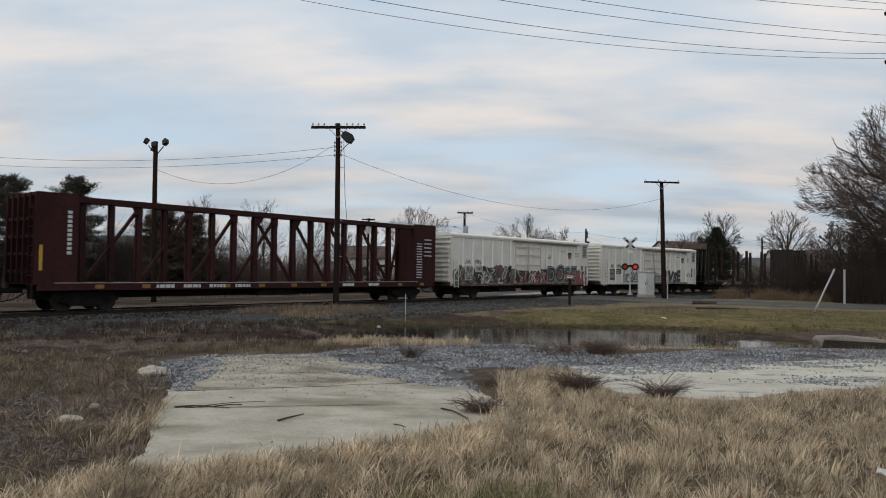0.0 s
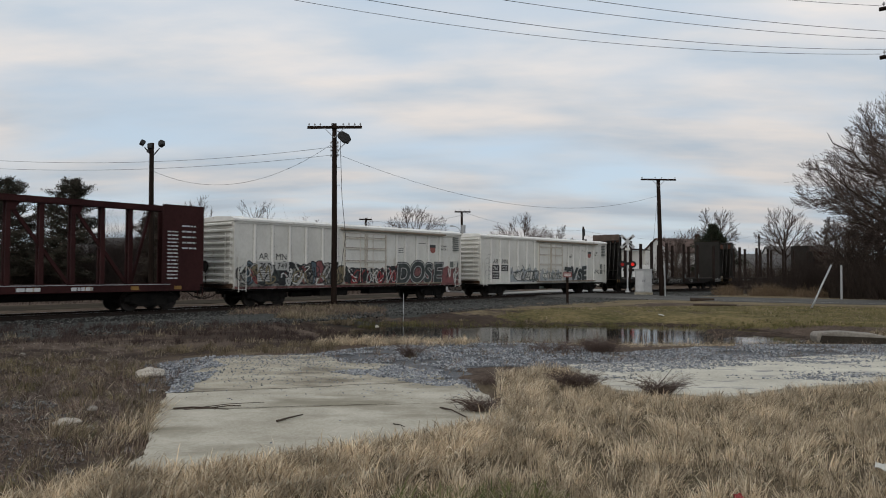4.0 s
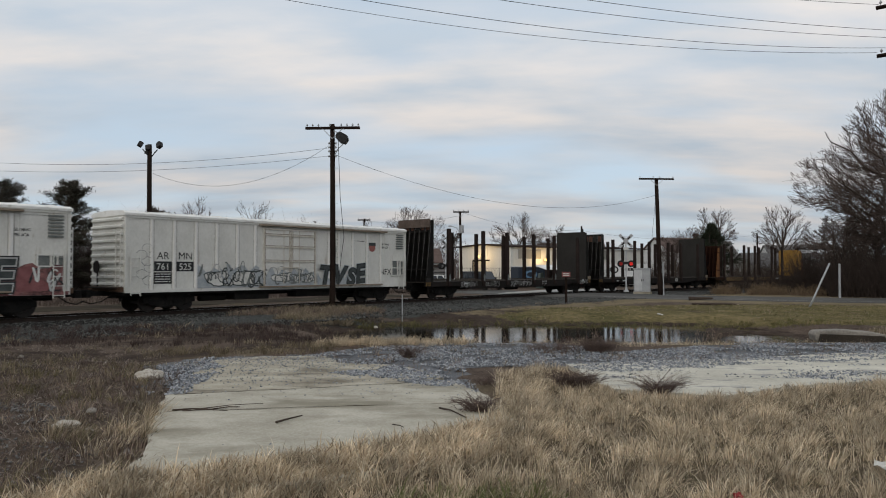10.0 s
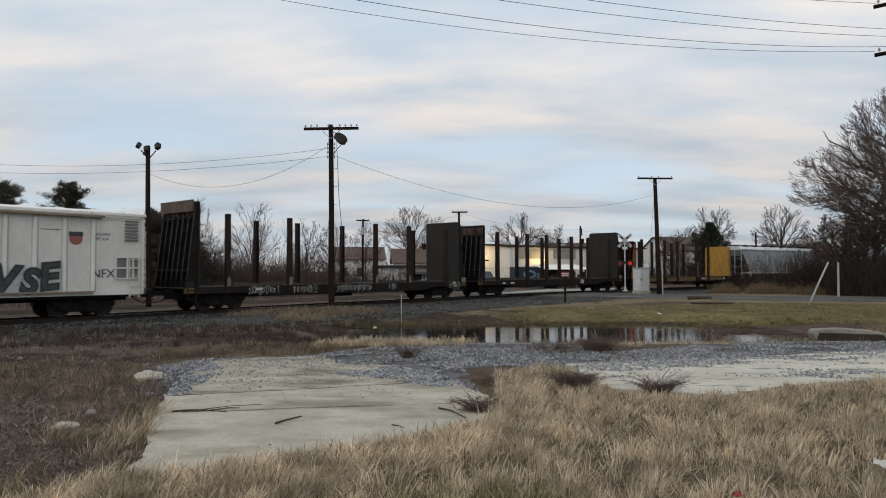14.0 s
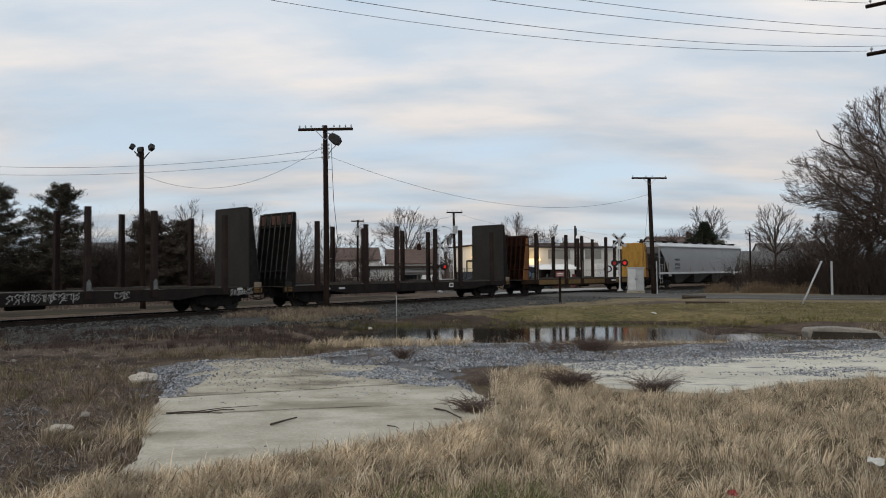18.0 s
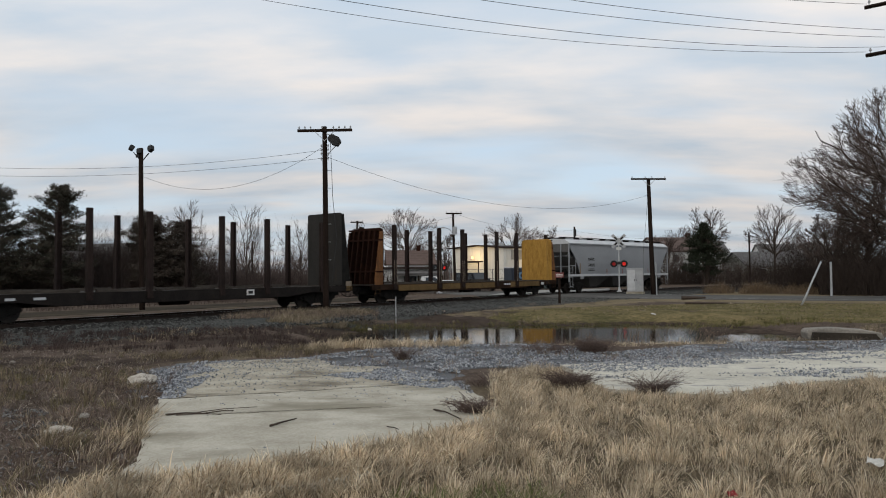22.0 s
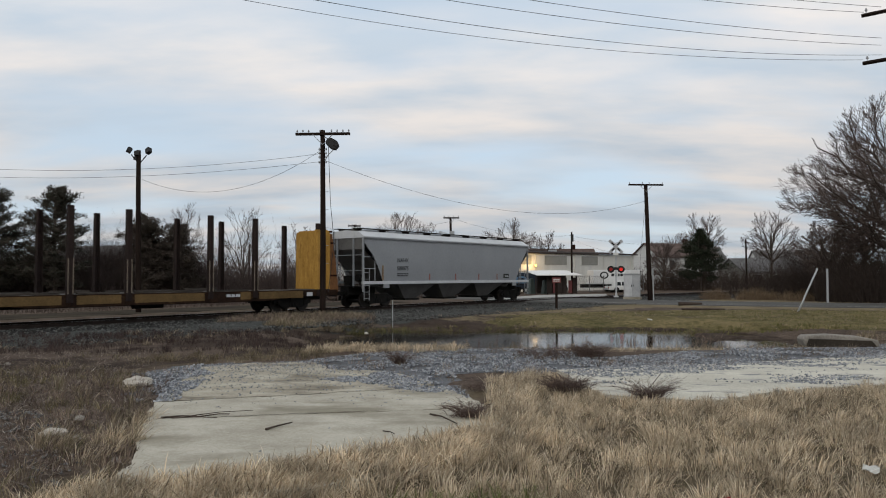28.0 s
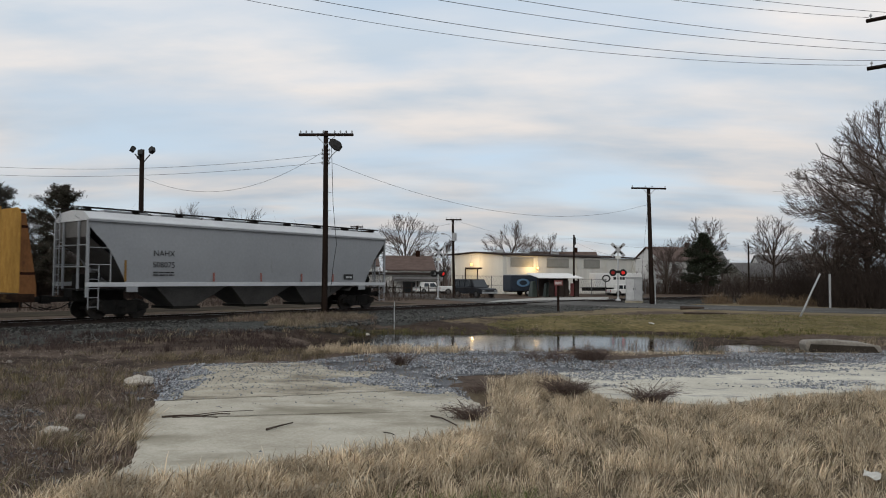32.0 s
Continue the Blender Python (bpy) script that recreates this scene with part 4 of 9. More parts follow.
        part("grille_screen", sc, G_GREY, car, "dull grey screen")
        pn = Geo()
        a, b = sorted((s * 1.47, s * 1.50))
        pn.box(6.93, 6.96, a, b, 1.03, 4.1)
        pn.box(6.96, 8.6, a, b, 4.0, 4.03)
        part("panel_seam", pn, M_WHITE, car)
    # pressed ends with deep ribs
    for s in (-1, 1):
        e = Geo()
        for i in range(10):
            z = 1.25 + i * 0.31
            x0, x1 = s * H, s * (H + 0.12)
            e.prism([(x0, z - 0.10), (x1, z - 0.035), (x1, z + 0.035), (x0, z + 0.10)], "y", -1.38, 1.38)
        part("end_ribs", e, M_WHITE, car, "horizontally ribbed pressed end")
        ladder(car, s * (H - 0.45), -1.56, 0.75, 2.6, 0.42, M_WHITE)
        ladder(car, s * (H + 0.13), -1.15, 0.95, 3.6, 0.42, M_WHITE, "y")
        ladder(car, s * (H - 0.45), 1.56, 0.75, 2.6, 0.42, M_WHITE)
        pl = Geo()
        pl.box(*sorted((s * (H + 0.02), s * (H + 0.45))), -1.2, 1.2, 1.08, 1.12)
        part("end_platform", pl, M_FLAT, car)
        hb = Geo()
        hb.disc((s * (H + 0.16), 0.75, 2.0), "x", 0.28, 0.05, 16)
        hb.tube([(s * (H + 0.1), 0.75, 2.0), (s * (H + 0.1), 0.75, 1.0)], 0.03, 6)
        part("hand_brake", hb, M_FLAT, car)
    for s in (-1, 1):
        eq = Geo()
        eq.box(*sorted((s * (H + 0.01), s * (H + 0.16))), -1.44, 1.44, 0.92, 1.14)
        part("end_sill", eq, M_RUSTY, car, "rust-brown end sill")
    ug = Geo()
    ug.box(-H + 0.2, H - 0.2, -0.35, 0.35, 0.62, 0.92)
    ug.box(-H, H, -1.40, 1.40, 0.78, 0.90)
    ug.box(-3.2, -1.2, -1.25, -0.5, 0.42, 0.85)
    ug.box(0.6, 2.9, -1.2, -0.45, 0.46, 0.85)
    ug.tube([(-4.8, -0.7, 0.55), (-3.4, -0.7, 0.55)], 0.16, 12)
    part("underframe", ug, M_DARK, car)
    sets = wheel_truck(car, -6.5, 0) + wheel_truck(car, 6.5, 1)
    coupler(car, -H, -1)
    coupler(car, H, 1)
    # lettering
    side_words(car, "reporting_mark", "AR", 0.46, -7.06, 2.34, M_BLACKP, -1.478)
    side_words(car, "reporting_mark", "MN", 0.46, -5.98, 2.34, M_BLACKP, -1.478)
    bg = Geo()
    yn = -1.570 if heavy else -1.478
    bg.box(-7.48, -6.64, yn, -1.470, 1.25, 1.76)
    bg.box(-7.48, -6.64, yn, -1.470, 1.80, 2.24)
    bg.box(-6.42, -5.56, yn, -1.470, 1.80, 2.24)
    part("number_panel", bg, G_SIL if heavy else M_BLACKP, car, "painted car number panel")
    side_words(car, "car_number", number[:3], 0.42, -7.06, 1.87, M_BLACKP if heavy else M_WHITEP, yn - 0.006)
    side_words(car, "car_number", number[3:], 0.42, -5.98, 1.87, M_BLACKP if heavy else M_WHITEP, yn - 0.006)
    tx = Geo()
    for i in range(4):
        bar_row(tx, -7.42, -6.7, 1.33 + i * 0.11, 0.04, yn - 0.004, rng)
    part("stencil_bars", tx, M_BLACKP if heavy else M_WHITEP, car)
    t2 = Geo()
    for i in range(3):
        bar_row(t2, 2.75, 3.2, 2.9 + i * 0.11, 0.035, -1.475, rng)
    bar_row(t2, 4.6, 5.3, 3.5, 0.035, -1.475, rng)
    part("stencil_bars", t2, M_BLACKP, car)
    side_words(car, "slogan", "BUILDING", 0.17, 6.94, 3.34, M_BLACKP, -1.476)
    side_words(car, "slogan", "AMERICA", 0.17, 6.92, 3.14, M_BLACKP, -1.476)
    em = Geo()
    em.prism([(5.68, 3.32), (6.20, 3.32), (6.20, 3.12), (6.12, 2.98), (5.94, 2.92), (5.76, 2.98), (5.68, 3.12)], "y", -1.478, -1.470)
    part("emblem", em, G_MAUVER, car, "small faded red shield emblem")
    e2 = Geo()
    e2.box(5.66, 6.22, -1.482, -1.474, 3.28, 3.46)
    part("emblem", e2, G_DARK, car)
    if heavy:
        for x0, x1, z1, yy, mm in ((-8.65, -1.85, 2.05, -1.5475, G_MOTT), (-1.7, 1.55, 1.85, -1.612, G_MOTTR), (1.7, 8.5, 2.0, -1.5465, G_MOTTR)):
            band = Geo()
            top = [(x0 + (x1 - x0) * i / 24, z1 + 0.14 * math.sin(i * 1.9 + x0) + rng.uniform(-0.08, 0.08)) for i in range(25)]
            band.add([(x0, yy, 1.0)] + [(a, yy, b) for a, b in top] + [(x1, yy, 1.0)], [tuple(range(27))])
            part("graffiti", band, mm, car, "layered faded spray paint")
        graffiti(car, -8.6, -1.9, 1.02, 2.22, [G_MOTT, G_DARK, G_DARK, G_BLACK, G_MOTT, G_BLUE, G_PINK, G_OLIVE], G_BLACK, rng, -1.551, letter=0.62)
        graffiti(car, -1.7, 1.3, 1.10, 1.95, [G_DARK, G_BLACK, G_PINK, G_MOTT, G_DARK], G_BLACK, rng, -1.616, 0.5)
        graffiti(car, 1.4, 2.7, 1.02, 2.0, [G_DARK, G_BLACK, G_MOTT], G_BLACK, rng, -1.551, 0.6)
        scrawl(car, -8.6, -1.9, 1.05, 2.2, 46, (G_SIL, G_BLACK, G_SIL, G_BLACK, G_OLIVE, G_RED, M_WHITEP), rng, -1.566)
        scrawl(car, -1.65, 1.5, 1.1, 1.9, 22, (G_SIL, G_BLACK, G_RED, M_WHITEP, G_RED), rng, -1.632)
        scrawl(car, 1.7, 2.7, 1.05, 1.95, 9, (G_SIL, G_BLACK, G_RED), rng, -1.566)
        scrawl(car, 6.8, 8.5, 1.05, 1.95, 9, (G_SIL, G_BLACK, M_WHITEP), rng, -1.558)
        bold_words(car, "DOSE", 1.66, 2.45, 1.06, -1.572, ((0.16, G_BLACK), (0.105, G_SIL), (0.055, G_DARK)), close=0.84)
        gs = Geo()
        gs.box(-8.75, 8.75, -1.5265, -1.5205, 0.885, 1.015)
        part("grimy_sill", gs, G_MOTTR, car, "rust-stained and sprayed bottom sill")
        rb = Geo()
        rb.prism([(6.85, 1.04), (6.78, 1.5), (7.0, 1.95), (7.45, 2.02), (7.52, 1.6), (7.95, 1.35), (8.2, 1.04)], "y", -1.5535, -1.5525)
        part("graffiti", rb, G_PINK, car, "crimson spray-painted patch")
    else:
        haze = Geo()
        for x0, x1, z1, yy in ((-5.4, -2.0, 1.9, -1.5465), (-1.65, 1.45, 1.75, -1.612), (1.75, 4.2, 1.5, -1.5465)):
            top = [(x0 + (x1 - x0) * i / 16, z1 + 0.16 * math.sin(i * 1.7 + x0) + rng.uniform(-0.1, 0.1)) for i in range(17)]
            haze.add([(x0, yy, 1.02)] + [(p, yy, q) for p, q in top] + [(x1, yy, 1.02)], [tuple(range(19))])
        tagged(part("graffiti", haze, G_PALE, car, "washed-out pale grey spray paint"), kind="stuff")
        bold_words(car, "TVSE", 1.38, 1.80, 1.10, -1.556, ((0.11, G_PALE), (0.08, G_BLACK), (0.02, G_DARK)), seed=5, close=0.88)
        graffiti(car, -4.9, -2.1, 1.05, 1.9, [G_PALE, M_WHITE, G_PALE], G_DARK, rng, -1.55, 1.05)
        scrawl(car, -5.6, -2.1, 1.1, 2.3, 10, (G_PALE, G_GREY, G_BLACK, G_GREY, G_SIL), rng, -1.560)
        graffiti(car, -1.2, 1.0, 1.2, 1.7, [G_PALE, M_WHITE], G_GREY, rng, -1.615, 0.6)
        scrawl(car, -1.6, 1.4, 1.15, 1.9, 5, (G_GREY, G_PALE, G_GREY), rng, -1.632)
        side_words(car, "graffiti", "NFX", 0.5, 7.05, 1.60, M_BLACKP, -1.478, "black spray-painted tag")
        t3 = Geo()
        for k in range(6):
            ax, az = -7.9 + rng.uniform(-0.2, 0.2), 1.4 + k * 0.28
            stroke(t3, [(ax + 0.25 * math.cos(5 * t / 9 + k), az + 0.2 * math.sin(5 * t / 9 + k)) for t in range(10)], 0.018, -1.536)
        for k in range(4):
            ax, az = -1.2 + k * 0.55, 1.75 + rng.uniform(-0.2, 0.2)
            stroke(t3, [(ax + 0.3 * math.cos(4 * t / 9 + k), az + 0.3 * math.sin(4 * t / 9 + k)) for t in range(10)], 0.02, -1.606)
        tagged(part("graffiti", t3, G_GREY, car, "faint spray scribbles"), kind="stuff")
    return car, sets


M_LIP = surf("bare_grey_worn_steel", (0.045, 0.043, 0.040), (0.11, 0.105, 0.10), 0.8, 0, 1.6, 16, (1, 1, 0.4), 0.05, ((0.020, 0.015, 0.012), 0.5, 2.0, (1, 1, 0.5)))
M_RUSTP = surf("rust_streaked_panel", (0.045, 0.020, 0.013), (0.12, 0.060, 0.042), 0.9, 0, 1.8, 16, (1, 1, 0.4), 0.1, ((0.02, 0.014, 0.012), 0.4, 1.8, (1, 1, 0.4)))


def bulkhead(car, x, sgn, h, face_mat, frame_mat, top, wide=1.42, rim=None):
    """An end wall: plain sheet towards the load, ribbed outside on raked braces."""
    f = Geo()
    a, b = sorted((x, x - sgn * 0.06))
    c = 0.12 if rim is None else 0.30
    f.prism([(-wide, 1.15), (-wide, h - c), (-wide + c * 0.3, h - c * 0.3), (-wide + c, h), (wide - c, h), (wide - c * 0.3, h - c * 0.3), (wide, h - c), (wide, 1.15)], "x", a, b)
    wall = part("bulkhead", f, face_mat, car, "", 0.01)
    for i in range(7):
        r = Geo()
        y = -wide + 0.07 + i * (2 * wide - 0.14) / 6
        w = 0.055
        hh = h - 0.06 if rim is None or 0 < i < 6 else h - 0.22
        pts = [(x, 1.0), (x + sgn * 0.62, 1.0), (x + sgn * 0.60, 1.5), (x + sgn * 0.16, hh), (x, hh)]
        r.prism(pts, "y", y - w, y + w)
        brace = part("raked_brace", r, rim if rim is not None and i == 0 else frame_mat, wall)
        if rim is None:
            lip = Geo()
            lip.prism([(x + sgn * 0.610, 1.5), (x + sgn * 0.170, hh - 0.02), (x + sgn * 0.164, hh - 0.02), (x + sgn * 0.604, 1.5)], "y", y - w, y - w + 0.035)
            part("worn_lip", lip, M_LIP, brace, "bare grey worn edge of a brace")
            if i < 6:
                pn = Geo()
                a, b = sorted((x + sgn * 0.150, x + sgn * 0.162))
                pn.box(a, b, y + w, y + (2 * wide - 0.14) / 6 - w, h - 0.66, h - 0.18)
                part("rusty_panel", pn, M_RUSTP if (i * 5 + int(h * 100)) % 3 else M_BULK, wall, "rust-streaked panel between the brace tops")
    for z in (1.9, h - 0.75, h - 0.12):
        k = 0.14 + 0.46 * (h - z) / (h - 1.5)
        a, b = sorted((x, x + sgn * min(k, 0.55)))
        g = Geo()
        g.box(a, b, -wide, wide, z - 0.05, z + 0.05)
        part("cross_rail", g, frame_mat, wall)
    return wall


def log_flat(label, L0, L1, h0, h1, stakes_near, stakes_far, mats, seed, marks="", zs=4.15, rim=None, ends=None, trucks=None):
    """Bulkhead flatcar with side stakes; L0 and L1 are the inner faces of its end walls."""
    rng = random.Random(seed)
    sill_m, deck_m, bulk0, bulk1, frame0, frame1, stake_m = mats
    car = new_car("bulkhead_flatcar", label, "flatcar", "empty bulkhead flatcars")
    E0, E1 = ends or (L0 - 0.75, L1 + 0.75)
    T0, T1 = trucks or (E0 + 2.25, E1 - 2.25)
    s = Geo()
    for y in (-1.45, 1.33):
        s.prism([(E0, 1.12), (E0, 0.80), (E0 + 3.2, 0.80), (E0 + 4.6, 0.62), (E1 - 4.6, 0.62), (E1 - 3.2, 0.80), (E1, 0.80), (E1, 1.12)], "y", y, y + 0.12)
    part("side_sill", s, sill_m, car, "", 0.01)
    u = Geo()
    u.box(E0, E1, -0.3, 0.3, 0.55, 1.0)
    for i in range(10):
        x = E0 + 0.8 + i * (E1 - E0 - 1.6) / 9
        u.box(x - 0.08, x + 0.08, -1.35, 1.35, 0.78, 1.05)
    u.tube([(-1.0, -0.8, 0.6), (0.4, -0.8, 0.6)], 0.17, 12)
    part("underframe", u, M_DARK, car)
    d = Geo()
    n = 34
    for i in range(n):
        a = E0 + 0.05 + i * (E1 - E0 - 0.1) / n
        dz = rng.uniform(-0.012, 0.02)
        d.box(a + 0.01, a + (E1 - E0 - 0.1) / n - 0.01, -1.40, 1.40, 1.06, 1.125 + dz)
    part("deck", d, deck_m, car, "worn plank deck")
    bulkhead(car, L0, -1, h0, bulk0, frame0, 0, rim=rim)
    bulkhead(car, L1, 1, h1, bulk1, frame1, 0, rim=rim)
    st = Geo()
    st.prism([(-0.12, 0.80), (-0.10, zs), (0.10, zs), (0.12, 0.80)], "y", -0.10, 0.02)
    st.prism([(-0.12, 0.80), (-0.10, zs), (-0.07, zs), (-0.09, 0.80)], "y", -0.02, 0.12)
    st.prism([(0.09, 0.80), (0.07, zs), (0.10, zs), (0.12, 0.80)], "y", -0.02, 0.12)
    me = mesh_of("stake", st, stake_m)
    for xs, y in ((stakes_near, -1.45), (stakes_far, 1.45)):
        for x in xs:
            ob = new("stake", me)
            ob.parent = car
            ob.matrix_basis = pose(x, y, 0, 0, 0, 0 if y < 0 else 180)
    # load runners between the stakes
    xs = sorted(stakes_near)
    for a, b in zip(xs[:-1], xs[1:]):
        if rng.random() < 0.7:
            for y0 in (-1.42, 1.22):
                rn = Geo()
                rn.box(a + 0.35, b - 0.35, y0, y0 + 0.2, 1.14, 1.14 + rng.uniform(0.06, 0.14))
                part("load_runner", rn, deck_m, car, "splintered timber load runner")
    for sg, E in ((-1, E0), (1, E1)):
        coupler(car, E, sg)
        if rim is None:
            a, b = sorted((E - sg * 0.02, E - sg * 0.50))
            mk = Geo()
            mk.box(a, b, -1.462, -1.452, 0.84, 1.08)
            part("end_plate", mk, M_OCHRE, car, "ochre reflective plate at the sill's end")
            mk = Geo()
            mk.box(a + 0.04, b - 0.04, -1.462, -1.452, 1.22, 1.36)
            mk.box(a + 0.04, b - 0.04, -1.452, -1.40, 1.10, 1.36)
            part("end_bracket", mk, M_RAILTAN if sg > 0 else M_BULK, car, "small pale bracket plate at the deck's end")
        ladder(car, E - sg * 0.35, -1.50, 0.5, 1.1, 0.4, sill_m, "x", "step_ladder")
        g = Geo()
        g.tube([(E + sg * 0.03, -1.3, 1.15), (E + sg * 0.03, -1.3, 1.7), (E + sg * 0.03, -0.6, 1.7), (E + sg * 0.03, -0.6, 1.15)], 0.018, 6)
        part("grab_iron", g, frame0 if sg < 0 else frame1, car)
    sets = wheel_truck(car, T0, 0) + wheel_truck(car, T1, 1)
    return car, sets, rng


def log_flat_marks(car, rng, bars, tags, y=-1.456):
    for x, w, z, h in bars:
        g = Geo()
        g.box(x, x + w, y - 0.003, y, z, z + h)
        part("stencil_bar", g, M_GREYL, car, "small white stencil on the side sill")
    for x0, x1 in tags:
            t = Geo()
            x = x0
            while x < x1:
                cz, hh = 0.90 + rng.uniform(-0.03, 0.05), rng.uniform(0.10, 0.24)
                kind = rng.randint(0, 3)
                if kind == 0:
                    pts = [(x, cz - hh), (x + 0.03, cz + hh), (x + 0.12, cz - hh * 0.6), (x + 0.15, cz + hh * 0.8)]
                elif kind == 1:
                    pts = [(x + 0.07 * math.cos(k), cz + hh * 0.6 * math.sin(k)) for k in (0.4, 1.4, 2.4, 3.4, 4.4, 5.4)]
                elif kind == 2:
                    pts = [(x + 0.12, cz + hh * 0.8), (x, cz + hh * 0.3), (x + 0.11, cz - hh * 0.2), (x - 0.02, cz - hh)]
                else:
                    pts = [(x - 0.05, cz + hh * 0.6), (x + 0.06, cz + hh * 0.8), (x + 0.04, cz - hh)]
                stroke(t, pts, rng.uniform(0.016, 0.032), y - 0.004)
                x += rng.uniform(0.07, 0.17)
            tagged(part("graffiti", t, G_SIL, car, "pale spray tag along the side sill"), kind="stuff")


def centre_beam(label, H, seed):
    """Centrebeam lumber flat: bulkhead ends, open truss down the middle."""
    rng = random.Random(seed)
    car = new_car("centrebeam_flatcar", label, "flatcar", "oxide red centrebeam flatcars")
    top = 4.72
    s = Geo()
    for y in (-1.50, 1.40):
        s.box(-H, H, y, y + 0.10, 0.86, 1.16)
    s.box(-H, H, -1.45, 1.45, 1.08, 1.14)
    part("deck_frame", s, M_RED, car, "", 0.01)
    u = Geo()
    u.box(-H + 0.3, H - 0.3, -0.3, 0.3, 0.5, 1.05)
    u.box(-1.4, 1.2, -1.1, -0.4, 0.5, 0.9)
    part("underframe", u, M_DARK, car)
    for sg in (-1, 1):
        b = Geo()
        x0 = sg * (H - 0.12)
        # end wall: sheet with stiff channel edges and a side wing
        b.box(*sorted((x0 - sg * 0.06, x0)), -1.48, 1.48, 1.14, top)
        wall = part("bulkhead", b, M_RED, car, "", 0.01)
        r = Geo()
        for i in range(6):
            y = -1.45 + i * 0.58
            r.box(*sorted((x0, x0 + sg * 0.26)), y - 0.05, y + 0.05, 1.14, top)
        for z in (1.6, 2.3, 3.0, 3.7, top - 0.08):
            r.box(*sorted((x0, x0 + sg * 0.2)), -1.45, 1.45, z - 0.06, z + 0.06)
        part("outer_rib", r, M_RED, wall)
        for y in (-1.50, 1.44):
            w = Geo()
            a, c = sorted((x0, x0 - sg * (0.35 if y > 0 else 1.35 if sg < 0 else 1.75)))
            w.prism([(a, 1.14), (a, top), (c, top), (c, 1.14)], "y", y, y + 0.06)
            part("side_wing", w, M_RED, wall, "flat side wing of the end wall")
    # top chord, posts and diagonals on the centre line, broad enough to read as a box beam
    t = Geo()
    t.box(-H + 0.1, H - 0.1, -0.28, 0.28, top - 0.02, top + 0.03)
    t.box(-H + 0.1, H - 0.1, -0.30, -0.20, top - 0.22, top)
    t.box(-H + 0.1, H - 0.1, 0.20, 0.30, top - 0.22, top)
    part("top_chord", t, M_RED, car)
    xs = [-0.82 + 1.24 * k for k in range(-7, 9)]
    for x in xs:
        g = Geo()
        for sy in (-1, 1):
            g.prism([(sy * 0.20, 1.14), (sy * 0.17, top - 0.1), (sy * 0.06, top - 0.1), (sy * 0.08, 1.14)], "x", x - 0.085, x + 0.085)
        part("post", g, M_RED, car)
    braces = [(x, x - 2.35) for x in (0.97, -1.51, -3.99, -6.47)] + [(x, x + 2.35) for x in (-0.27, 2.21, 4.69, 7.17)] + [(10.6, 9.75)]
    for x, x2 in braces:
        x, x2 = x - 0.55, x2 - 0.55
        g = Geo()
        w = 0.085 if x < 10 else 0.06
        for y in (-0.08,):
            g.prism([(x - w, top - 0.25), (x + w, top - 0.25), (x2 + w, 1.2), (x2 - w, 1.2)], "y", y, y + 0.12)
        part("diagonal_brace", g, M_RED, car)
        if x < 10:
            k = Geo()
            sg = 1 if x2 > x else -1
            k.prism([(x - sg * 0.1, top - 0.2), (x + sg * 0.42, top - 0.2), (x + sg * 0.25, top - 0.55), (x - sg * 0.1, top - 0.62)], "y", -0.20, -0.17)
            part("gusset_plate", k, M_RED, car)
    y = Geo()
    for i in range(11):
        x = -H + 2.2 + i * 2.0
        y = Geo()
        y.box(x, x + 0.36, -1.506, -1.500, 0.93, 1.09)
        part("reflector", y, M_YELD, car, "faded yellow reflector patch")
    yb = Geo()
    yb.box(-H + 0.02, -H + 0.14, -1.512, -1.500, 1.65, 2.65)
    part("reflector", yb, M_YELP, car, "bright yellow upright bar")
    bars = Geo()
    for i in range(10):
        bars.box(-H + 1.05, -H + 1.22, -1.507, -1.500, 2.3 + i * 0.18, 2.42 + i * 0.18)
    for k, x in enumerate((-6.9, -5.6, -4.3, -2.9, 4.0, 6.0)):
        bar_row(bars, x, x + 0.85, 0.94, 0.14, -1.505, rng)
    for i in range(14):
        bar_row(bars, H - 1.65, H - 1.15, 1.4 + i * 0.16, 0.06, -1.507, rng)
    for i in range(5):
        bar_row(bars, H - 0.95, H - 0.25, 2.75 + i * 0.25, 0.07, -1.507, rng)
    tagged(part("stencilling", bars, M_GREYL, car, "rows of small white stencilling"), kind="stuff")
    ln = Geo()
    ln.box(-H + 0.6, H - 1.5, -1.512, -1.500, 1.15, 1.175)
    part("winch_rail", ln, M_GALV, car, "pale strap rail along the deck edge")
    for sg in (-1, 1):
        coupler(car, sg * H, sg)
        ladder(car, sg * (H + 0.18), -1.2, 0.6, 4.2, 0.42, M_RED, "y")
    sets = wheel_truck(car, -H + 2.1, 0) + wheel_truck(car, H - 2.1, 1)
    return car, sets


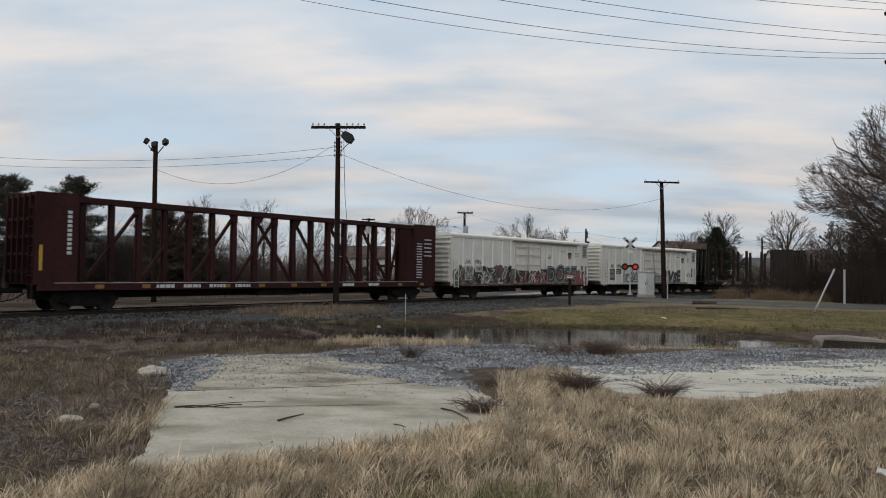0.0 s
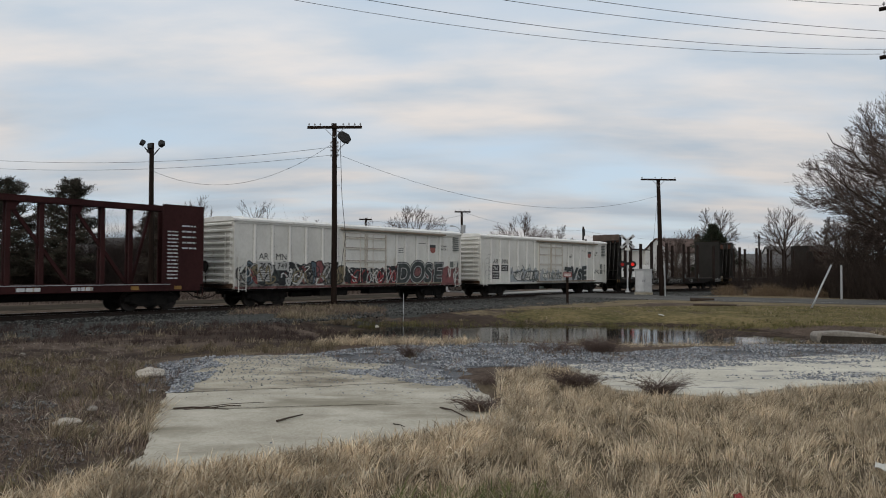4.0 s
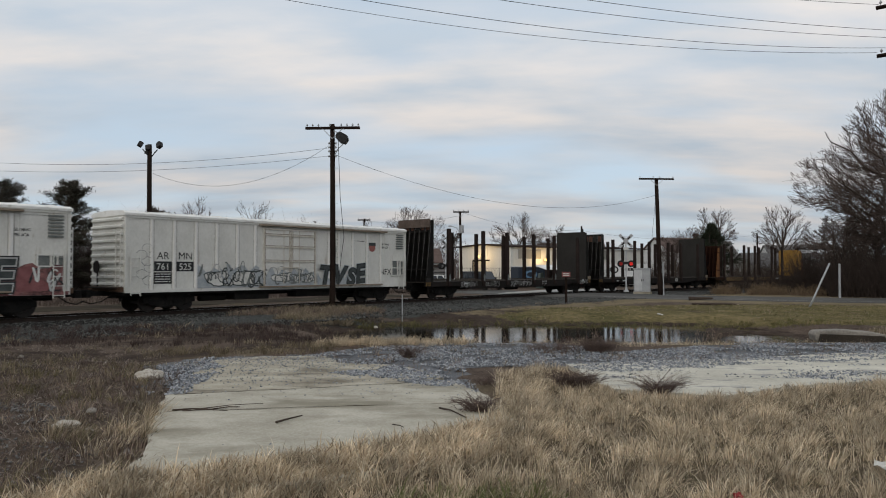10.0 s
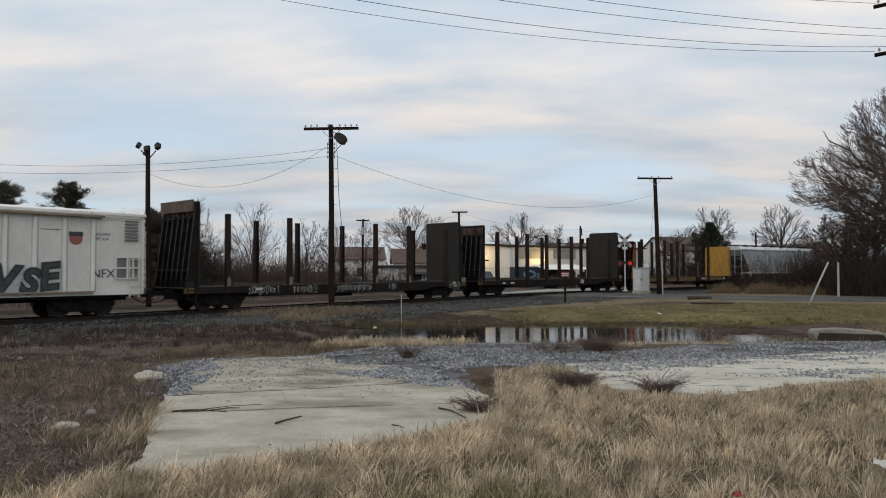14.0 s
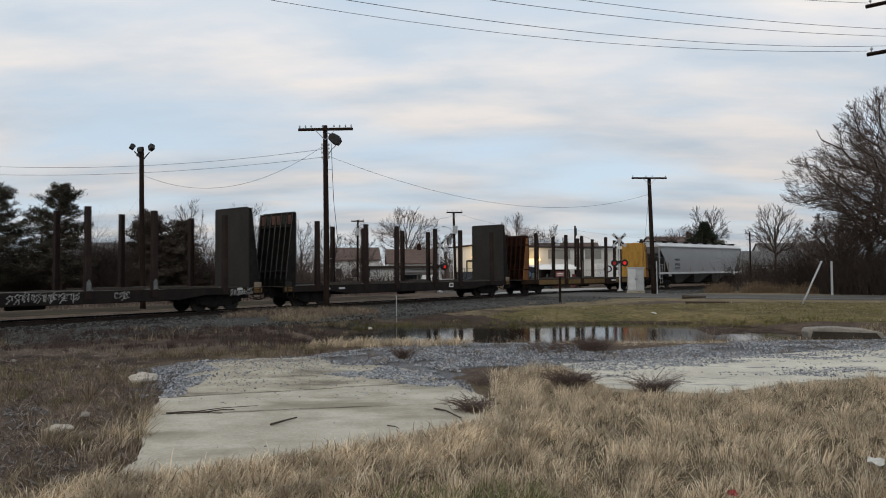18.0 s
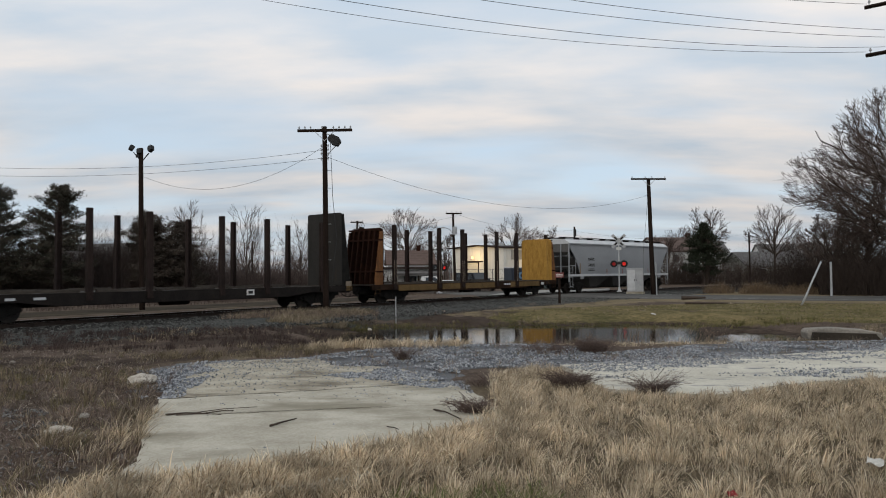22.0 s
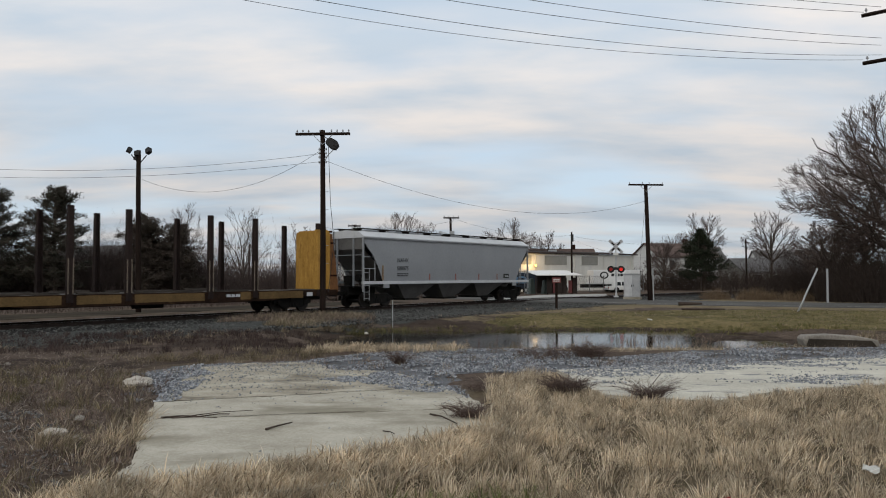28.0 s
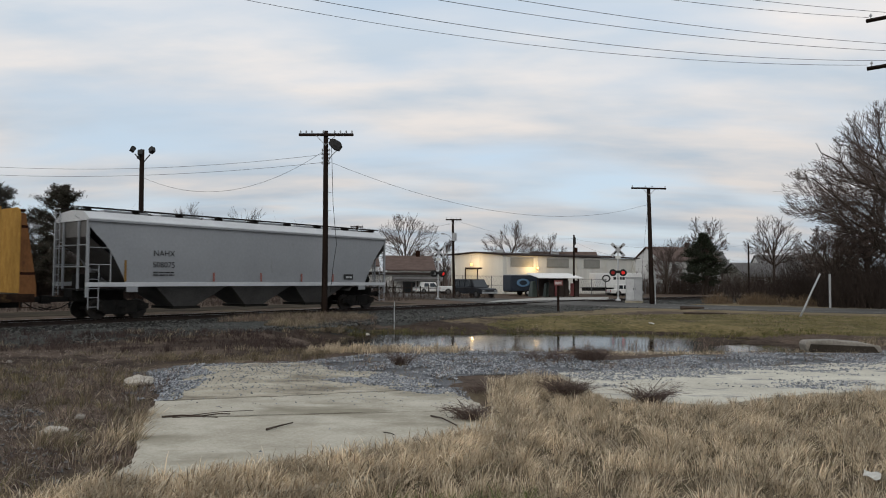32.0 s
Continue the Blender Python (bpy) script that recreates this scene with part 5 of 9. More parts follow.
def hopper(label):
    """Three-bay covered hopper with smooth bowed sides and sloped ends."""
    rng = random.Random(5)
    car = new_car("covered_hopper", label, "hopper car")
    H = 8.83
    n = 9
    side = []
    # bowed side section from sill to eave
    for i in range(n):
        u = i / (n - 1)
        side.append((-1.50 - 0.06 * math.sin(u * math.pi), 1.55 + 2.62 * u))
    g = Geo()
    for s in (1, -1):
        pts = [(s * -p[0], p[1]) for p in side]
        # the sheet is cut back along the slope of the end
        vs, fs = [], []
        for y, z in pts:
            u = (z - 1.55) / 2.62
            cut = 1.55 * max(0.0, 1 - u / 0.80) ** 0.62
            vs += [(-H + 0.12 + cut, y, z), (H - 0.12 - cut, y, z)]
        for i in range(n - 1):
            fs.append((2 * i, 2 * i + 1, 2 * i + 3, 2 * i + 2))
        g.add(vs, fs)
    part("side_sheet", g, M_GREY, car, "smooth grey bowed side sheet", smooth=True)
    # darker copy of the body grey: shade under the ends is in the colour
    shaded_m = surf("shaded_hopper_grey", (0.075, 0.072, 0.068), (0.13, 0.125, 0.12), 0.7, 0, 1, 12)
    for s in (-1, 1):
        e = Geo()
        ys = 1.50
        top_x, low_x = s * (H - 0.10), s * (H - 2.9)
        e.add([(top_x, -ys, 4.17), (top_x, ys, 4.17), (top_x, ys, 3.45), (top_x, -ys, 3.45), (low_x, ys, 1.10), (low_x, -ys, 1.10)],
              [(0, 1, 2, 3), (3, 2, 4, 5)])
        part("end_slope", e, shaded_m, car, "end slope sheet with shade put into its grey")
    r = Geo()
    r.prism([(-1.56, 4.12), (-1.56, 4.20), (-1.05, 4.52), (0, 4.60), (1.05, 4.52), (1.56, 4.20), (1.56, 4.12)], "x", -H + 0.05, H - 0.05)
    part("roof", r, M_GREYL, car, "light grey rounded roof", smooth=False)
    ev = Geo()
    for s in (-1, 1):
        ev.box(-H + 0.03, H - 0.03, *sorted((s * 1.50, s * 1.60)), 4.08, 4.16)
    part("eave_rail", ev, M_GREY, car)
    w = Geo()
    for s in (-1, 1):
        w.box(-H, H, *sorted((s * 0.55, s * 0.95)), 4.68, 4.72)
    for i in range(9):
        x = -H + 0.4 + i * (2 * H - 0.8) / 8
        w.box(x - 0.03, x + 0.03, -0.95, 0.95, 4.55, 4.69)
    part("running_board", w, M_FLAT, car, "dark steel roof walkway")
    for i in range(6):
        h = Geo()
        x = -6.6 + i * 2.64
        h.box(x - 1.0, x + 1.0, -0.38, 0.38, 4.57, 4.68)
        part("hatch", h, M_GREY, car)
    sl = Geo()
    for s in (-1, 1):
        sl.box(-H, H, *sorted((s * 1.42, s * 1.57)), 1.38, 1.56)
    part("side_sill", sl, M_GREYL, car, "pale grey side sill", 0.01)
    # open end frames: corner posts, rails, ladders, platforms
    for s in (-1, 1):
        f = Geo()
        for y in (-1.50, 1.50):
            f.box(*sorted((s * H, s * (H - 0.10))), y - 0.05, y + 0.05, 0.95, 4.15)
            f.tube([(s * (H - 1.02), y, 1.55), (s * (H - 1.02), y, 3.25)], 0.03, 6)
            f.tube([(s * H, y, 3.0), (s * (H - 1.02), y, 3.0)], 0.022, 6)
            f.tube([(s * H, y, 2.3), (s * (H - 1.02), y, 2.3)], 0.022, 6)
        for z in (2.2, 3.1):
            f.tube([(s * (H - 0.05), -1.5, z), (s * (H - 0.05), 1.5, z)], 0.024, 6)
        for y in (-0.7, 0.7):
            f.box(*sorted((s * H, s * (H - 0.08))), y - 0.04, y + 0.04, 1.2, 4.1)
        part("end_frame", f, M_GREY, car, "open grey end frame with handrails")
        p = Geo()
        p.box(*sorted((s * (H + 0.02), s * (H - 1.9))), -1.42, 1.42, 1.22, 1.28)
        p.box(*sorted((s * (H + 0.02), s * (H - 2.2))), -0.35, 0.35, 0.75, 1.22)
        part("end_platform", p, M_DARK, car)
        ladder(car, s * (H - 0.30), -1.55, 0.45, 2.3, 0.42, M_GREY)
        ladder(car, s * (H + 0.05), 1.1, 1.0, 4.6, 0.42, M_GREY, "y")
        q = Geo()
        q.tube([(s * (H - 0.05), -0.95, 4.70), (s * (H + 0.25), -0.95, 4.72), (s * (H + 0.25), -0.95, 4.30), (s * (H + 0.05), -0.95, 4.2)], 0.02, 6)
        q.tube([(s * (H - 0.05), 0.95, 4.70), (s * (H + 0.25), 0.95, 4.72), (s * (H + 0.25), 0.95, 4.30), (s * (H + 0.05), 0.95, 4.2)], 0.02, 6)
        part("grab_iron", q, M_GREYL, car)
        bp = Geo()
        bp.box(*sorted((s * (H - 2.2), s * (H - 1.7))), -1.56, -1.50, 1.15, 1.38)
        part("jacking_pad", bp, M_GREY, car)
        br = Geo()
        br.tube([(s * (H - 1.0), -0.5, 1.75), (s * (H - 0.5), -0.5, 1.75)], 0.22, 12)
        br.box(*sorted((s * (H - 0.7), s * (H - 0.3))), -0.1, 0.4, 1.3, 1.9)
        part("brake_gear", br, M_DARK, car)
    # bays are body grey too, coloured dark for the shade beneath the car
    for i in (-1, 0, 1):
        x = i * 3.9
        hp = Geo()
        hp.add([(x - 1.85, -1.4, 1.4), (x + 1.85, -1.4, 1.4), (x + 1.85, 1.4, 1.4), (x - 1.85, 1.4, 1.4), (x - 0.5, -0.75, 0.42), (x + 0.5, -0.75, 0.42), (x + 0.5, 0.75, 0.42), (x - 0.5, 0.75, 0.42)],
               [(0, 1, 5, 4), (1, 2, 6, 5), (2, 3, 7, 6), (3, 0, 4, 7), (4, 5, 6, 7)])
        bay = part("discharge_bay", hp, shaded_m, car, "sloped discharge bay with shade put into its grey")
        hp = Geo()
        hp.box(x - 0.7, x + 0.7, -0.95, 0.95, 0.34, 0.46)
        part("outlet_gate", hp, M_DARK, bay)
    sets = wheel_truck(car, -7.1, 0) + wheel_truck(car, 7.1, 1)
    coupler(car, -H, -1)
    coupler(car, H, 1)
    side_words(car, "reporting_mark", "NAHX", 0.36, -5.44, 2.72, M_BLACKP, -1.572)
    side_words(car, "car_number", "508075", 0.36, -5.44, 2.22, M_BLACKP, -1.566)
    b = Geo()
    for i in range(2):
        bar_row(b, -5.94, -4.94, 1.98 - i * 0.12, 0.05, -1.566, rng)
    part("stencil_bars", b, M_BLACKP, car)
    b = Geo()
    b.box(5.45, 6.15, -1.566, -1.560, 1.72, 2.02)
    part("stencil_panel", b, M_BLACKP, car, "black stencil panel")
    b2 = Geo()
    bar_row(b2, 5.6, 6.05, 1.80, 0.1, -1.570, rng)
    part("stencil_bars", b2, M_GREYL, car)
    for x in (-7.2, -2.9, -0.2, 2.4, 4.62):
        o = Geo()
        o.box(x - 0.05, x + 0.05, -1.572, -1.566, 1.60, 2.02 if x > -6 else 2.5)
        part("reflector", o, G_MAUVER if x > -6 else M_YELD, car, "small faded reflector strip")
    return car, sets


def make_up_train():
    c, w = centre_beam("oxide red empty centrebeam lumber flatcar with bulkhead ends", 11.75, 20)
    CARS.append((c, w, -77.05, 9.5))
    c, w = centre_beam("oxide red empty centrebeam flatcar with yellow reflectors", 11.75, 21)
    CARS.append((c, w, -51.3, 9.5))
    c, w = reefer("white ribbed refrigerator car with heavy graffiti along its lower side", "761749", True, 1)
    CARS.append((c, w, -28.96, 6.5))
    c, w = reefer("white ribbed refrigerator car with scattered graffiti tags", "761525", False, 2)
    CARS.append((c, w, -9.13, 6.5))
    dark = (M_FLAT, M_DECK, M_BULK, M_BULK, M_DARK, M_DARK, M_STAKE)
    c, w, r = log_flat("dark weathered bulkhead flatcar with steel stakes and a brown top board", -9.72, 9.72, 5.12, 5.12, [-8.2, -4.5, -1.65, 1.8, 4.7, 8.3], [-8.2, -4.5, -1.65, 1.8, 4.7, 8.3], dark, 31, zs=4.6)
    tb = Geo()
    tb.box(-10.08, -9.96, -1.38, 1.38, 4.62, 5.16)
    part("top_board", tb, surf("weathered_brown_board", (0.06, 0.042, 0.034), (0.13, 0.10, 0.082), 0.9, 0, 2, 14, (1, 1.5, 1), 0.2), c, "weathered brown board along the bulkhead top")
    log_flat_marks(c, r, [(9.0, 0.3, 1.0, 0.1), (-6.6, 0.4, 0.92, 0.1)], [(-7.0, -5.2), (-4.4, -2.6), (-1.2, 1.5), (3.0, 3.6), (8.6, 9.9)])
    for x in (-8.2, -4.5, -1.65, 1.8, 4.7):
        wm = Geo()
        wm.prism([(x - 0.09, 1.12), (x + 0.10, 1.16), (x + 0.11, 1.45), (x + 0.02, 1.62), (x - 0.08, 1.5)], "y", -1.556, -1.549)
        part("paint_smear", wm, G_GREY, c, "pale grey paint smear on a stake")
    CARS.append((c, w, 12.1, 8.0))
    c, w, r = log_flat("dark brown bulkhead flatcar with steel stakes, empty deck", -9.62, 9.62, 5.05, 5.25, [-8.15, -4.47, -1.85, 1.8, 4.45, 8.1], [-8.15, -4.47, -1.85, 1.8, 4.45, 8.1], dark, 32, zs=4.6)
    log_flat_marks(c, r, [(-7.6, 0.35, 0.88, 0.1), (-6.6, 0.45, 0.88, 0.1)], [])
    b = Geo()
    b.box(3.2, 3.65, -1.462, -1.456, 0.78, 1.06)
    part("stencil_bars", b, M_WHITEP, c, "white square marker on the sill")
    b = Geo()
    b.box(3.29, 3.56, -1.466, -1.462, 0.85, 0.99)
    part("stencil_bars", b, M_BLACKP, c)
    CARS.append((c, w, 34.35, 8.0))
    orange = surf("streaked_orange_paint", (0.11, 0.045, 0.016), (0.22, 0.095, 0.032), 0.85, 0, 1.2, 14, (1, 1, 0.5), 0.25, ((0.06, 0.028, 0.015), 0.4, 1.8, (1, 1, 0.4)))
    sill3 = surf("rusty_brown_side_sill", (0.013, 0.008, 0.006), (0.042, 0.023, 0.014), 0.9, 0, 1.5, 16, (1, 1, 1), 0.2, ((0.09, 0.055, 0.025), 0.4, 1.4, (1, 1, 1)), spec=0.1)
    rusty = (sill3, M_DECK, M_RUST, M_YELLOW, M_RUST, M_RUST, M_STAKE)
    c, w, r = log_flat("rust-red and yellow bulkhead flatcar with timber-faced end wall", -9.2, 10.05, 4.55, 4.45, [-8.24, -4.0, -1.55, 2.45, 5.0, 9.15], [-8.24, -4.0, -1.55, 2.45, 5.0, 9.15], rusty, 33, zs=4.74, rim=orange, ends=(-10.1, 10.6), trucks=(-7.9, 7.7))
    log_flat_marks(c, r, [(-6.6, 0.25, 0.85, 0.14), (3.35, 0.24, 0.86, 0.13), (3.63, 0.2, 0.86, 0.13), (3.87, 0.24, 0.86, 0.13), (8.35, 0.4, 0.80, 0.2)], [])
    y = Geo()
    for a, b_ in ((-7.9, -4.3), (-3.7, -1.85), (-1.25, 2.15), (4.15, 4.75), (5.25, 8.1)):
        y = Geo()
        y.box(a, b_, -1.462, -1.452, 0.72, 1.08)
        part("sill_patch", y, M_OCHRE, c, "dull ochre painted sill section")
    yb = Geo()
    yb.box(9.015, 9.285, -1.566, -1.555, 1.15, 4.40)
    yb.box(9.010, 9.024, -1.555, -1.32, 1.15, 4.40)
    yb.box(9.276, 9.290, -1.555, -1.32, 1.15, 4.40)
    part("stake_facing", yb, M_YELLOW, c, "yellow painted facing of the end stake")
    for x in (-8.24, -4.0, -1.55, 2.45, 5.0):
        for k in (-0.115, 0.085):
            yb = Geo()
            yb.box(x + k, x + k + 0.03, -1.560, -1.548, 1.15, 2.6)
            part("worn_edge", yb, M_RAILTAN, c, "bare tan edge of a stake")
    CARS.append((c, w, 56.5, 7.9))
    c, w = hopper("grey covered hopper car with smooth sides and white sill")
    CARS.append((c, w, 77.83, 6.75))


make_up_train()


# ---- poles, wires and signals ----
def wire(name, a, b, sag, r=0.012, n=24, label="black overhead wire sagging between poles", parent=None):
    a, b = Vector(a), Vector(b)
    g = Geo()
    pts = []
    for i in range(n + 1):
        u = i / n
        p = a.lerp(b, u)
        p.z -= 4 * sag * u * (1 - u)
        pts.append(p)
    g.tube(pts, r * 0.72, 5)
    return tagged(part(name, g, M_WIRE, parent), label, "wire", "overhead wires")


def wood_pole(label, x, y, z0, top, r0, r1, lean=(0, 0), name="utility_pole"):
    ob = thing(name, label, "pole", "wooden line poles", at=pose(x, y, z0))
    g = Geo()
    pts = []
    for i in range(9):
        u = i / 8
        pts.append((lean[0] * u + 0.03 * math.sin(3 * u + x), lean[1] * u, -0.4 + (top + 0.4) * u))
    g.tube(pts, r0, 14, r1)
    part("pole", g, M_POLE, ob, smooth=True)
    return ob


def insulator(parent, x, y, z, mat=None):
    g = Geo()
    g.tube([(x, y, z), (x, y, z + 0.07)], 0.015, 6)
    g.tube([(x, y, z + 0.06), (x, y, z + 0.10)], 0.045, 8, 0.05)
    g.tube([(x, y, z + 0.10), (x, y, z + 0.16)], 0.035, 8, 0.025)
    return part("insulator", g, mat or M_GALV, parent)


def cross_arm(ob, cx, cz, half, y, pins, skip=(), drop=0.0, yaw=0.0):
    g = Geo()
    g.m = pose(cx, y, cz, 0, 0, yaw)
    g.prism([(-half, -0.065), (-half, 0.05), (-half + 0.02, 0.065), (half - 0.02, 0.065), (half, 0.05), (half, -0.065)], "y", -0.055, 0.055)
    arm = part("cross_arm", g, M_POLE, ob)
    for i in range(pins):
        if i in skip:
            continue
        u = -half + 0.08 + i * (2 * half - 0.16) / (pins - 1)
        p = pose(cx, y, cz, 0, 0, yaw) @ Vector((u, 0, 0.06))
        insulator(arm, p.x, p.y, p.z)
    for s in (-1, 1):
        b = Geo()
        b.m = pose(cx, y, cz, 0, 0, yaw)
        b.tube([(s * half * 0.36, -0.05, -0.05), (0, -0.08, -0.55)], 0.018, 6)
        part("arm_brace", b, M_GALV, ob)
    return arm


# weathered pole beside the track with one long arm and a floodlight
pole = wood_pole("leaning weathered wooden pole with a cross arm and floodlight", -5.57, 36.0, 0.0, 9.32, 0.155, 0.115, (0.0, 0))
cross_arm(pole, 0.02, 9.10, 1.38, -0.15, 10, (3, 5), yaw=-3)
fl = Geo()
fl.m = pose(0.50, -0.18, 8.60, 0, 28, 0)
fl.prism([(-0.28, -0.16), (-0.32, 0.10), (-0.16, 0.22), (0.18, 0.22), (0.34, 0.08), (0.30, -0.20), (0.05, -0.26)], "y", -0.22, 0.22)
lamp = part("floodlight", fl, M_BLACKP, pole, "dark floodlight housing", 0.03)
br = Geo()
br.tube([(0.08, -0.1, 8.95), (0.3, -0.15, 8.85)], 0.025, 6)
part("lamp_bracket", br, M_GALV, pole)
br = Geo()
br.tube([(0.12, -0.1, 7.75), (0.30, -0.15, 8.05), (0.62, -0.18, 8.35)], 0.022, 6)
part("lamp_bracket", br, M_GALV, pole)
cd = Geo()
cd.tube([(0.30, -0.17, 8.6), (0.34, -0.17, 7.6), (0.42, -0.18, 5.6), (0.62, -0.2, 3.6), (0.48, -0.2, 2.6), (0.34, -0.18, 1.2)], 0.014, 5)
part("hanging_cable", cd, M_WIRE, pole, "loose black cable hanging down the pole")
for dz in (8.25, 8.05, 7.85, 7.6):
    insulator(pole, -0.17, -0.05, dz)
    insulator(pole, 0.17, -0.05, dz)
for i in range(6):
    st = Geo()
    z = 2.6 + i * 0.9
    st.tube([(0.10, 0, z), (0.30, 0, z)], 0.012, 5)
    part("pole_step", st, M_GALV, pole)

flood = wood_pole("dark wooden pole carrying three floodlights", -16.34, 40.0, 0.0, 9.0, 0.155, 0.12, (-0.08, 0), "floodlight_pole")
for dx, dz, tilt, yaw in ((-0.50, 9.0, 28, 30), (0.56, 8.96, -28, -25), (-0.08, 8.80, 0, 10)):
    g = Geo()
    g.m = pose(dx - 0.08, -0.1, dz, -18, tilt, yaw)
    k = 0.72 if dx > 0 else 0.6
    g.prism([(-0.20 * k, -0.24 * k), (-0.23 * k, 0.16 * k), (-0.12 * k, 0.25 * k), (0.12 * k, 0.25 * k), (0.23 * k, 0.16 * k), (0.20 * k, -0.24 * k)], "y", -0.11, 0.12)
    part("floodlight", g, M_BLACKP, flood, "black floodlight head", 0.02)
    a = Geo()
    a.tube([(-0.08, 0, dz - 0.75), (dx * 0.8 - 0.08, -0.06, dz - 0.25)], 0.03, 6)
    part("lamp_arm", a, M_BLACKP, flood)
jb = Geo()
jb.box(-0.30, -0.14, -0.22, -0.10, 8.45, 8.62)
part("junction_box", jb, M_BLACKP, flood)

p2 = wood_pole("dark wooden line pole with a cross arm by the signal cabinet", 17.28, 57.0, 0.0, 9.25, 0.20, 0.14, (-0.32, 0))
cross_arm(p2, -0.32, 9.22, 1.42, -0.18, 6, (1, 4), yaw=4)
gw = Geo()
gw.tube([(-0.34, -0.1, 8.2), (-0.95, -0.5, 3.2), (-1.0, -0.6, 0.0)], 0.010, 5)
part("guy_wire", gw, M_WIRE, p2)
cv = Geo()
cv.tube([(0.16, -0.22, 0.0), (0.12, -0.22, 2.6)], 0.05, 8)
part("cable_guard", cv, M_GALV, p2, "pale cable guard at the pole's foot")

p3 = wood_pole("wooden line pole with a street lamp arm beyond the track", 1.80, 70.5, 0.0, 7.76, 0.15, 0.11, (-0.1, 0))
cross_arm(p3, -0.05, 7.7, 0.78, -0.14, 4)
sl = Geo()
sl.tube([(-0.1, -0.1, 5.6), (-0.5, -0.3, 6.15), (-1.0, -0.5, 6.3)], 0.03, 6)
sl.box(-1.3, -0.95, -0.6, -0.42, 6.22, 6.34)
part("street_lamp", sl, M_GALV, p3)
tf = Geo()
tf.disc((0.02, -0.35, 6.0), "z", 0.22, 0.75, 12)
part("transformer", tf, M_GALV, p3)

p4 = wood_pole("thin dark pole in front of the white warehouse", 15.47, 80.0, 0.0, 6.9, 0.13, 0.09)
tz = Geo()
tz.disc((0, -0.2, 6.2), "z", 0.16, 0.8, 10)
part("cable_splice", tz, M_BLACKP, p4)
p5 = wood_pole("thin wooden pole beside the far houses", 43.8, 100.0, 0.0, 7.2, 0.14, 0.10)
insulator(p5, 0, -0.1, 7.1)
p6 = wood_pole("distant line pole with a transformer beside a house", -8.6, 78.0, 0.0, 7.6, 0.14, 0.10)
cross_arm(p6, 0, 7.45, 0.7, -0.12, 4)
tg = Geo()
tg.disc((0.0, -0.32, 6.3), "z", 0.2, 0.8, 12)
part("transformer", tg, M_GALV, p6)
p7 = wood_pole("distant thin pole among bare trees", -22.5, 88.0, 0.0, 6.0, 0.13, 0.1)

wire("overhead_wire", (-5.75, 35.9, 8.10), (-38, 40, 9.5), 1.2)
wire("overhead_wire", (-5.75, 35.9, 7.70), (-38, 44, 9.0), 0.9)
wire("overhead_wire", (-5.75, 35.9, 8.22), (-16.4, 39.9, 7.45), 1.35)
wire("overhead_wire", (-5.40, 35.9, 7.75), (16.95, 56.9, 7.95), 1.75)
for a, b, sag in (((15.86, 26.0, 9.90), (-14.71, 19.81, 11.77), 1.04), ((16.24, 25.5, 9.93), (-19.19, 10.51, 10.25), 1.39), ((15.93, 25.0, 10.12), (-20.0, 11.52, 10.95), 1.08),
                  ((15.62, 24.5, 10.21), (-19.73, 10.92, 11.05), 1.02), ((15.95, 26.0, 11.68), (-19.43, 10.6, 11.08), 1.02), ((15.64, 24.5, 11.31), (-21.51, 10.74, 11.12), 0.8)):
    wire("overhead_wire", a, b, sag, 0.011, 40)
wire("overhead_wire", (1.8, 70.4, 7.7), (15.4, 79.8, 6.5), 0.7, 0.012)
wire("overhead_wire", (15.4, 79.8, 6.4), (44, 100, 7.0), 0.9, 0.012)
wire("overhead_wire", (15.4, 79.8, 6.1), (29, 106, 5.2), 0.4, 0.012)
wire("overhead_wire", (1.8, 70.4, 7.4), (-8.6, 78, 7.4), 0.5, 0.012)

side_pole = wood_pole("wooden line pole with two slanting cross arms overhead", 18.3, 24.2, 0.0, 12.3, 0.17, 0.13)
for z in (9.82, 11.60):
    g = Geo()
    g.tube([(-2.45, 1.80, z - 0.06), (1.6, -1.3, z + 0.05)], 0.075, 4)
    arm = part("cross_arm", g, M_POLE, side_pole)
    for u in (0.03, 0.2, 0.35, 0.75, 0.97):
        insulator(arm, -2.45 + 4.05 * u, 1.80 - 3.1 * u, z + 0.03)


